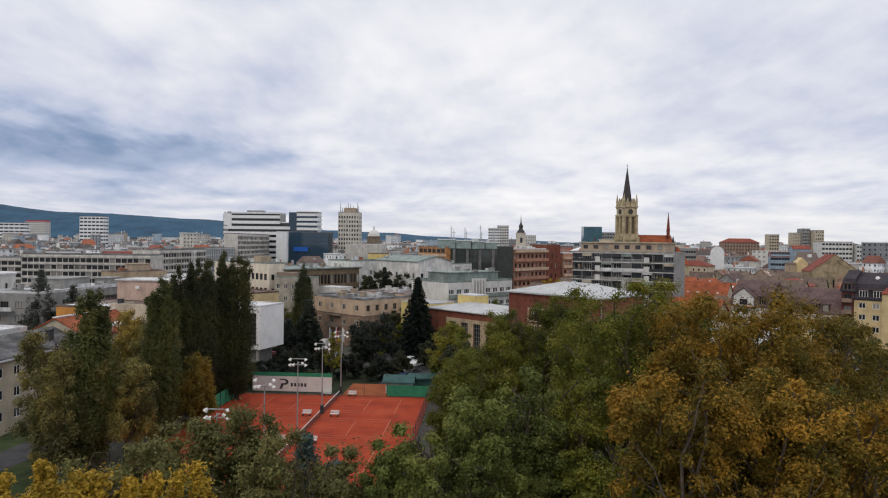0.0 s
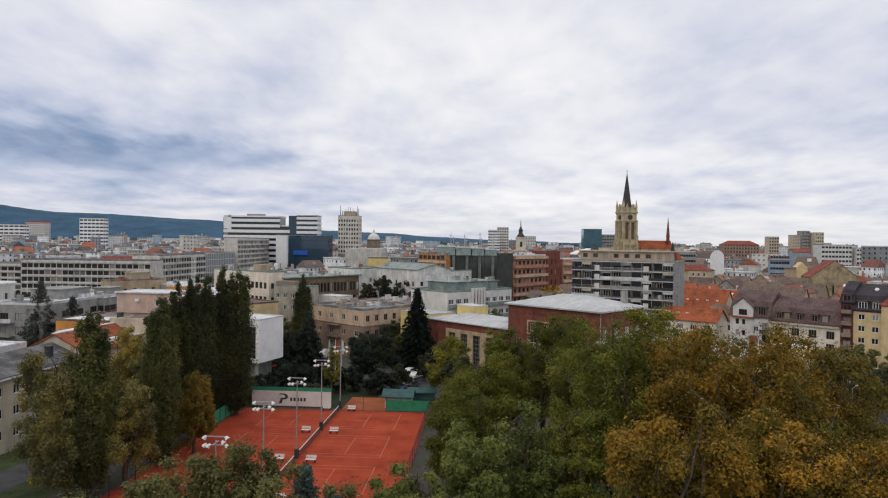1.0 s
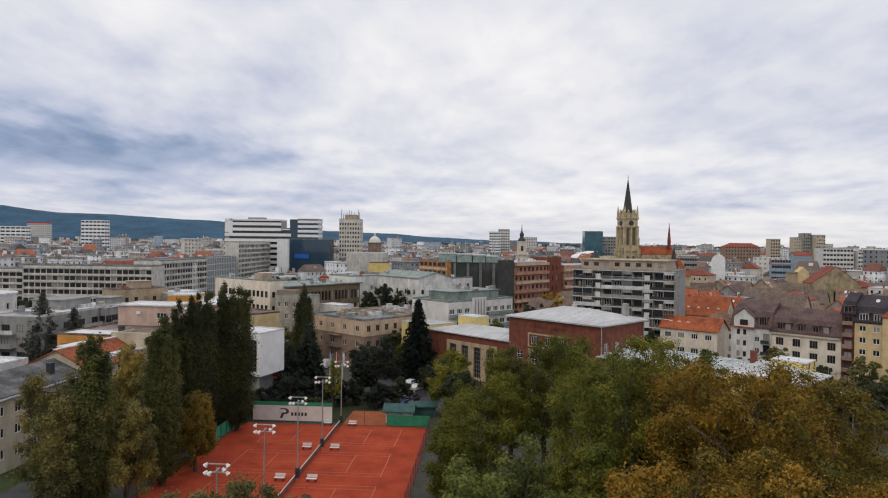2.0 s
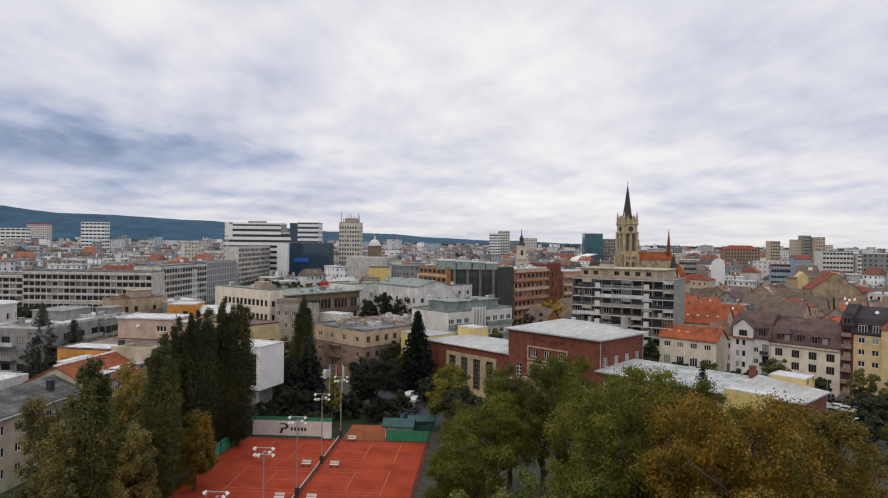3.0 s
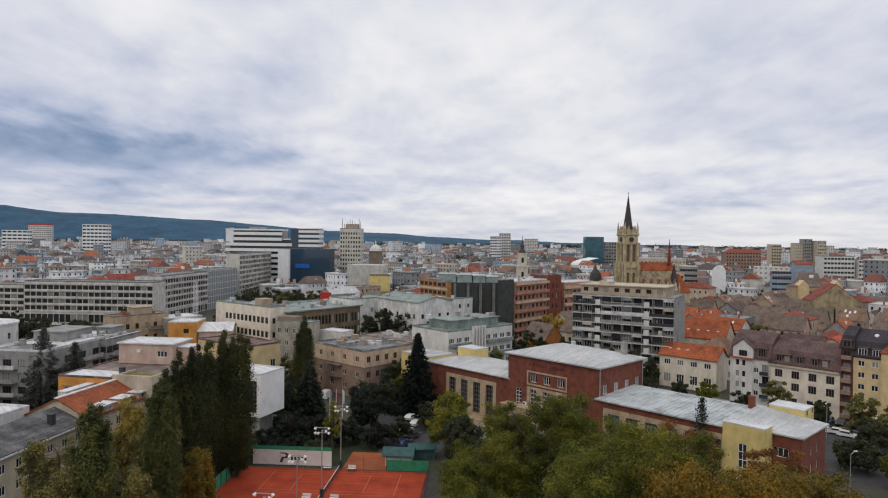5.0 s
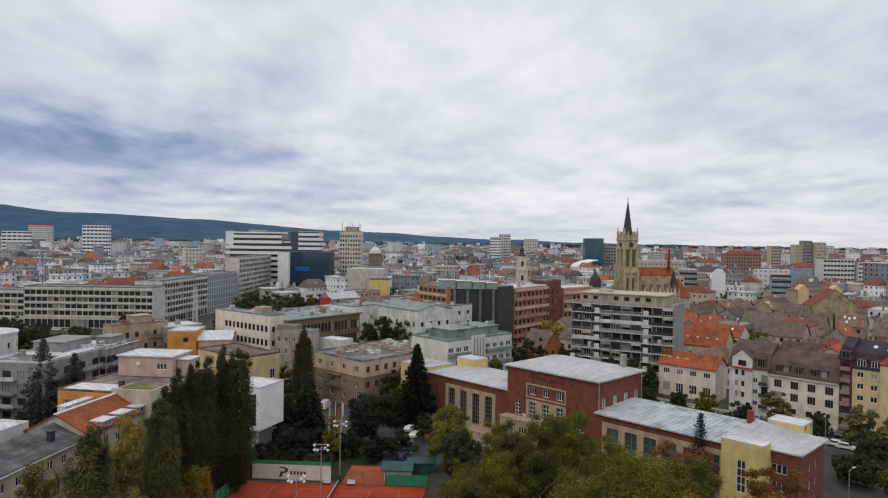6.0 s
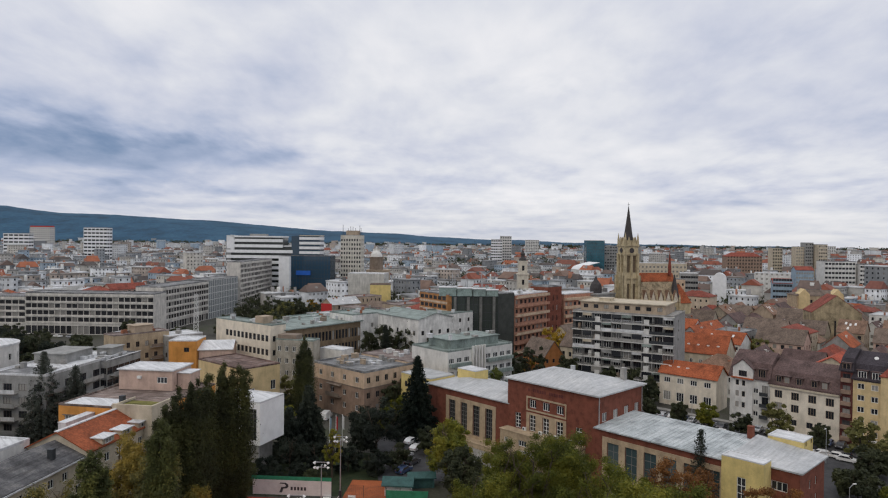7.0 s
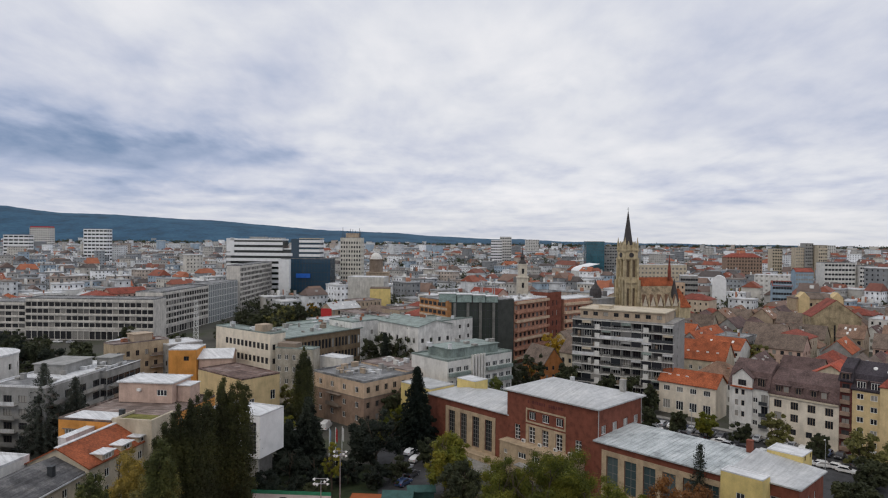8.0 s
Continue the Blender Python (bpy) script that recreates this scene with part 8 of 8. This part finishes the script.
def courts():
    root = sheet("clay_courts", [court_at(*p) for p in ((-18.6, 0.6), (17.0, 0.6), (17.0, 66), (-20.4, 66))], 0.06, CLAY, "red clay of four tennis courts side by side", "tennis court", 0.06)
    sheet("clay_yard", [court_at(*p) for p in ((0.3, -10), (9.0, -10), (9.0, 0.2), (0.3, 0.2))], 0.06, mat("dry_clay", (0.33, 0.095, 0.035), 0.95, 0.18, 0.3, 4, 0.12), "orange clay practice yard", "tennis court", 0.06)
    per = 14.35
    for k in range(4):
        mid = per * (k + 0.5)
        bm = bmesh.new()
        hw, sw = 5.2, 4.0
        for s in (-1, 1):
            for x in (6.4, 11.885):
                e = sw if x < 7 else hw
                a, b = s * x - 0.06, s * x + 0.06
                box(bm, a, -(mid + e), 0.062, b, -(mid - e), 0.072)
            for e in (-hw, -sw, sw, hw):
                x0, x1 = sorted((s * 0.1, s * 11.885))
                box(bm, x0, -(mid + e) - .04, 0.062, x1, -(mid + e) + .04, 0.070)
            x0, x1 = sorted((s * 0.1, s * 6.4))
            box(bm, x0, -mid - .04, 0.062, x1, -mid + .04, 0.069)
        part("court_lines", bm, LINE, root, m=pose(CX, CY, 0, 0, 0, CA))
        net = thing("tennis_net", *court_at(0, mid), 0.06, CA, "tennis net with white headband on dark posts", "net", "tennis nets")
        bm = bmesh.new()
        n = 48
        for i in range(n + 1):
            y = -5.9 + 11.8 * i / n
            box(bm, -0.012, y - .012, 0.03, 0.012, y + .012, 0.95)
        for j in range(8):
            box(bm, -0.012, -5.9, 0.06 + j * .12, 0.012, 5.9, 0.08 + j * .12)
        part("netting", bm, DKSTEEL, net)
        part("headband", boxes((-0.04, -5.95, 0.92, 0.04, 5.95, 1.06)), BANNER, net, "white headband")
        for y in (-5.98, 5.98):
            part("post", boxes((-.05, y - .05, 0, .05, y + .05, 1.1)), DKSTEEL, net)
    # floodlight masts between the courts
    for k in range(5):
        m = thing("floodlight_mast", *court_at(0, per * k), 0.0, CA, "slim grey floodlight mast with a ring of lamps", "floodlight", "floodlight masts")
        bm = bmesh.new()
        tube(bm, (0, 0, 0), (0, 0, 11.6), 0.13, 0.075, 10)
        part("pole", bm, POLE, m)
        bm = boxes((-1.05, -0.05, 11.1, 1.05, 0.05, 11.2), (-1.05, -0.05, 11.95, 1.05, 0.05, 12.05), (-0.05, -0.7, 11.3, 0.05, 0.7, 11.4))
        part("crossbar", bm, POLE, m)
        for x, y, z in ((-1.0, 0, 11.15), (1.0, 0, 11.15), (-1.0, 0, 11.95), (1.0, 0, 11.95), (-0.35, -.6, 11.3), (0.35, .6, 11.3)):
            bm = bmesh.new()
            tube(bm, (x, y, z + 0.1), (x + (0.22 if x > 0 else -0.22), y, z - 0.18), 0.12, 0.26, 10)
            h = part("lamp_head", bm, FRAMEW, m, "pale lamp head")
        part("switch_box", boxes((-0.25, -0.3, 0.3, 0.25, 0.3, 1.7)), DKSTEEL, m)
    # white court-side tables with legs
    for k in range(4):
        for s in (-1, 1):
            t = thing("court_bench", *court_at(s * 2.35, per * k + 0.9), 0.06, CA, "white slatted bench between the courts", "bench", "court benches")
            for j in range(4):
                part("slat", boxes((-0.75, -0.28 + j * .15, 0.46, 0.75, -0.16 + j * .15, 0.50)), FRAMEW, t)
            for j in range(3):
                part("back_slat", boxes((-0.75, 0.36, 0.58 + j * .14, 0.75, 0.40, 0.69 + j * .14)), FRAMEW, t)
            for x in (-0.6, 0.6):
                part("leg", boxes((x - .05, -.26, 0, x + .05, .34, 0.46)), DKSTEEL, t)
    # banner wall at the far end
    b = thing("banner_wall", *court_at(-17.0, 0.1), 0, CA, "white banner with dark print below a green strip", "banner")
    part("banner", boxes((0, -0.06, 0.5, 15.3, 0.0, 3.35)), BANNER, b)
    part("green_strip", boxes((-0.3, -0.05, 3.352, 15.3, 0.01, 4.05)), GREENSH, b, "green mesh strip")
    bm = bmesh.new()
    pts = [(5.2, 0.95), (5.75, 0.95), (6.0, 1.7), (6.6, 1.75), (7.0, 2.1), (6.9, 2.6), (6.4, 2.85), (5.4, 2.85), (5.2, 2.65), (6.2, 2.6), (6.5, 2.3), (6.3, 2.05), (5.6, 2.0)]
    bm.faces.new([bm.verts.new((x, -0.075, z)) for x, z in pts])
    part("print_mark", bm, INK, b)
    for i, x in enumerate((7.4, 8.05, 8.7, 9.35, 10.0)):
        part("print_bar", boxes((x, -0.075, 1.45, x + 0.42, -0.062, 2.1)), INK, b)
    for i in range(7):
        part("post", boxes((i * 2.55 - .04, 0.02, 0, i * 2.55 + .04, 0.1, 4.1)), DKSTEEL, b)
    # green screens and mesh fence
    f = thing("green_screen", *court_at(8.9, 0.3), 0, CA, "green windscreen on a low fence", "fence", "court fences")
    part("screen", boxes((0, -0.04, 0.2, 8.0, 0, 2.2)), GREENSH, f)
    for i in range(4):
        part("post", boxes((i * 2.65 - .04, 0.01, 0, i * 2.65 + .04, .09, 2.6)), DKSTEEL, f)
    f = thing("green_screen", *court_at(-18.7, 4.2), 0, CA - 90, "green windscreen on a low fence", "fence", "court fences")
    part("screen", boxes((0, -0.04, 0.2, 9.5, 0, 2.6)), GREENSH, f)
    for i in range(5):
        part("post", boxes((i * 2.35 - .04, 0.01, 0, i * 2.35 + .04, .09, 2.8)), DKSTEEL, f)
    for (u0, v0, ln, turn) in ((-18.8, 14.0, 52, -90), (17.1, 2.0, 62, -90), (0.2, 0.2, 8.6, 0)):
        f = thing("mesh_fence", *court_at(u0, v0), 0, CA + turn, "dark wire mesh fence on posts", "fence", "court fences")
        n = int(ln / 3)
        for i in range(n + 1):
            part("post", boxes((i * ln / n - .035, -.035, 0, i * ln / n + .035, .035, 2.9)), DKSTEEL, f)
        bm = bmesh.new()
        for j in range(12):
            box(bm, 0, -.008, 0.15 + j * .24, ln, .008, 0.166 + j * .24)
        for i in range(int(ln / 0.4)):
            box(bm, i * .4 - .006, -.006, 0.1, i * .4 + .006, .006, 2.85)
        part("wire_mesh", bm, DKSTEEL, f)
    # club sheds
    s = thing("club_shed", *court_at(8.2, -2.2), 0, CA, "low club shed with teal awning roof", "shed")
    part("wall", boxes((0, 0, 0, 5.0, 3.0, 2.3)), BANNER, s)
    part("roof", gable_roof(5.0, 3.0, 2.4, 0.8, "x", 0.6), TEAL, s, "teal sheet roof")
    part("counter", boxes((0.6, -0.5, 1.0, 4.4, -0.02, 1.08)), FRAMED, s)
    s = thing("club_shed", *court_at(12.5, -6.5), 0, CA + 10, "low club shed with teal awning roof", "shed")
    part("wall", boxes((0, 0, 0, 5.0, 2.6, 2.0)), TEAL, s)
    part("roof", gable_roof(5.0, 2.6, 2.1, 0.6, "x", 0.4), TEAL, s, "teal sheet roof")
    # flags on poles
    for i, c in enumerate((BLUEW, REDP, BANNER)):
        fp = thing("flagpole", -25.4 + i * 1.35, 146 + i * 0.6, 0, 20, "white flagpole with a limp flag", "flagpole", "flagpoles")
        bm = bmesh.new()
        tube(bm, (0, 0, 0), (0, 0, 9.8), 0.09, 0.06, 8)
        part("pole", bm, FRAMEW, fp)
        bm = bmesh.new()
        cols = 7
        ring = [[bm.verts.new((0.06 + 0.06 * i2, 0.08 * math.sin(i2 * 1.7), 9.6 - 0.08 * i2 - 0.6 * j)) for i2 in range(cols)] for j in range(6)]
        for j in range(5):
            for i2 in range(cols - 1):
                bm.faces.new((ring[j][i2], ring[j][i2 + 1], ring[j + 1][i2 + 1], ring[j + 1][i2])).smooth = True
        part("flag", bm, c, fp)


courts()


# ---------------------------------------------------------------- cars
def car(colour_name, base, van=False):
    paint = mat("car_paint_" + colour_name, base, 0.3, 0.05, 0.5, 20, 0, coat=0.6, spec=0.5)
    kind = "van" if van else "car"
    root = thing("parked_" + kind, 0, 0, 0, 0, f"{colour_name} {'delivery van' if van else 'car'} parked at the kerb", kind, "parked cars")
    L, W = (2.5, 0.98) if van else (2.1, 0.88)
    if van:
        prof = [(-L, .35), (L, .35), (L, 1.0), (L - .55, 1.2), (L - 1.15, 2.1), (L - 1.5, 2.25), (-L + .1, 2.25), (-L, 2.0)]
        glass = [(L - .62, 1.25), (L - 1.15, 2.0), (L - 1.9, 2.0), (L - 1.9, 1.3)]
    else:
        prof = [(-L, .35), (L, .35), (L, .72), (L - .3, .86), (L - 1.05, .95), (L - 1.75, 1.42), (-L + .95, 1.45), (-L + .2, .98), (-L, .9)]
        glass = [(L - 1.12, .97), (L - 1.72, 1.37), (-L + 1.0, 1.39), (-L + .4, .99)]
    bm = bmesh.new()
    rings = []
    for y, k in ((-W, 0.94), (-W * .93, 1.0), (W * .93, 1.0), (W, 0.94)):
        rings.append([bm.verts.new((x * (0.985 if k < 1 else 1), y * (0.86 if z > 1.2 else 1), .35 + (z - .35) * k)) for x, z in prof])
    n = len(prof)
    for a, b in zip(rings, rings[1:]):
        for i in range(n):
            bm.faces.new((a[i], a[(i + 1) % n], b[(i + 1) % n], b[i]))
    bm.faces.new(rings[0])
    bm.faces.new(rings[-1][::-1])
    body = part("body", bm, paint, root)
    for s in (-1, 1):
        bm = bmesh.new()
        quad(bm, [(x, s * W * (0.87 if z > 1.2 else .985) + s * .012, z) for x, z in glass])
        part("side_window", bm, GLASS, root)
    (xa, za), (xb, zb) = glass[0], glass[1]
    bm = bmesh.new()
    quad(bm, [(xa + .1, -W * .8, za + .01), (xa + .1, W * .8, za + .01), (xb + .06, W * .72, zb + .02), (xb + .06, -W * .72, zb + .02)])
    part("windscreen", bm, GLASS, root)
    for x in (-L * .62, L * .64):
        for s in (-1, 1):
            bm = bmesh.new()
            tube(bm, (x, s * W * .98, .33), (x, s * W * .76, .33), .33, .33, 14)
            wh = part("wheel", bm, RUBBER, root)
            bm = bmesh.new()
            tube(bm, (x, s * W * .995, .33), (x, s * W * .9, .33), .2, .2, 12)
            part("rim", bm, POLE, wh)
    for s in (-1, 1):
        part("headlight", boxes((L - .03, s * W * .75 - .16, .62, L + .015, s * W * .75 + .16, .78)), FRAMEW, root)
        part("tail_light", boxes((-L - .015, s * W * .78 - .1, .7, -L + .03, s * W * .78 + .1, .9)), REDP, root)
    return root


def cars():
    stock = [car("white", (.75, .75, .74)), car("silver", (.42, .43, .45)), car("dark grey", (.05, .052, .06)), car("red", (.35, .02, .02)), car("blue", (.04, .07, .16)), car("white", (.75, .75, .74), True)]
    rnd = random.Random(13)
    spots = []
    for k in range(20):       # rows parked square to the kerb
        x, y = turned(40, 208, -43, (27 + k * 2.7 + rnd.uniform(-.2, .2), -1.5 if k < 9 else 2.6))[0]
        spots.append((x, y, 47 + rnd.choice((0, 180)), rnd.choice((0, 0, 1, 1, 2, 2, 4))))
        if k % 4 != 3:
            x, y = turned(40, 208, -43, (27 + k * 2.9, -8.0 + (k % 3) * 0.5))[0]
            spots.append((x, y, -43 + rnd.choice((0, 180)), rnd.choice((0, 0, 1, 2))))
    spots += [(-7.6, 158, 60, 0), (-6.0, 153, 60, 0), (-8.2, 147, 60, 1), (-6.5, 143, 60, 2), (-8.0, 138, 58, 4), (-42, 163, 10, 3), (-32.2, 178.5, 82, 5), (-43.5, 179, 60, 0), (-38.5, 167, 60, 2), (-40, 173, 60, 1), (-57, 100, 80, 1), (-56.2, 94, 80, 2), (-58, 106, 80, 0),
              (-55, 66, 75, 2), (-53.5, 72, 75, 2), (-190, 318, -8, 0), (-183, 317, -8, 1), (87.0, 167.6, -43, 5), (89.7, 151.5, -20, 0), (94, 150.5, -20, 2), (-130, 400, 85, 1), (-129.5, 407, 85, 2), (-129, 414, 85, 0), (97, 141, -43, 0), (101, 137, -43, 2)]
    used = set()
    for x, y, t, k in spots:
        m = pose(x, y, 0.0 if y > 212 or x < -25 or y < 112 else 0.04, 0, 0, t)
        if k in used:
            copy_thing(stock[k], m)
        else:
            used.add(k)
            stock[k].matrix_basis = m


cars()


# street lamp by the crossing
def street_lamp(x, y, turn):
    r = thing("street_lamp", x, y, 0, turn, "grey curved-arm street lamp", "street lamp", "street lamps")
    bm = bmesh.new()
    tube(bm, (0, 0, 0), (0, 0, 7.6), 0.09, 0.06, 8)
    tube(bm, (0, 0, 7.6), (0.9, 0, 8.1), 0.05, 0.04, 8)
    part("pole", bm, POLE, r)
    part("lamp_head", boxes((0.8, -.13, 8.04, 1.5, .13, 8.18)), FRAMEW, r)


for p in ((70.7, 112, 20), (87, 147, -130), (66, 172, -130)):
    street_lamp(*p)
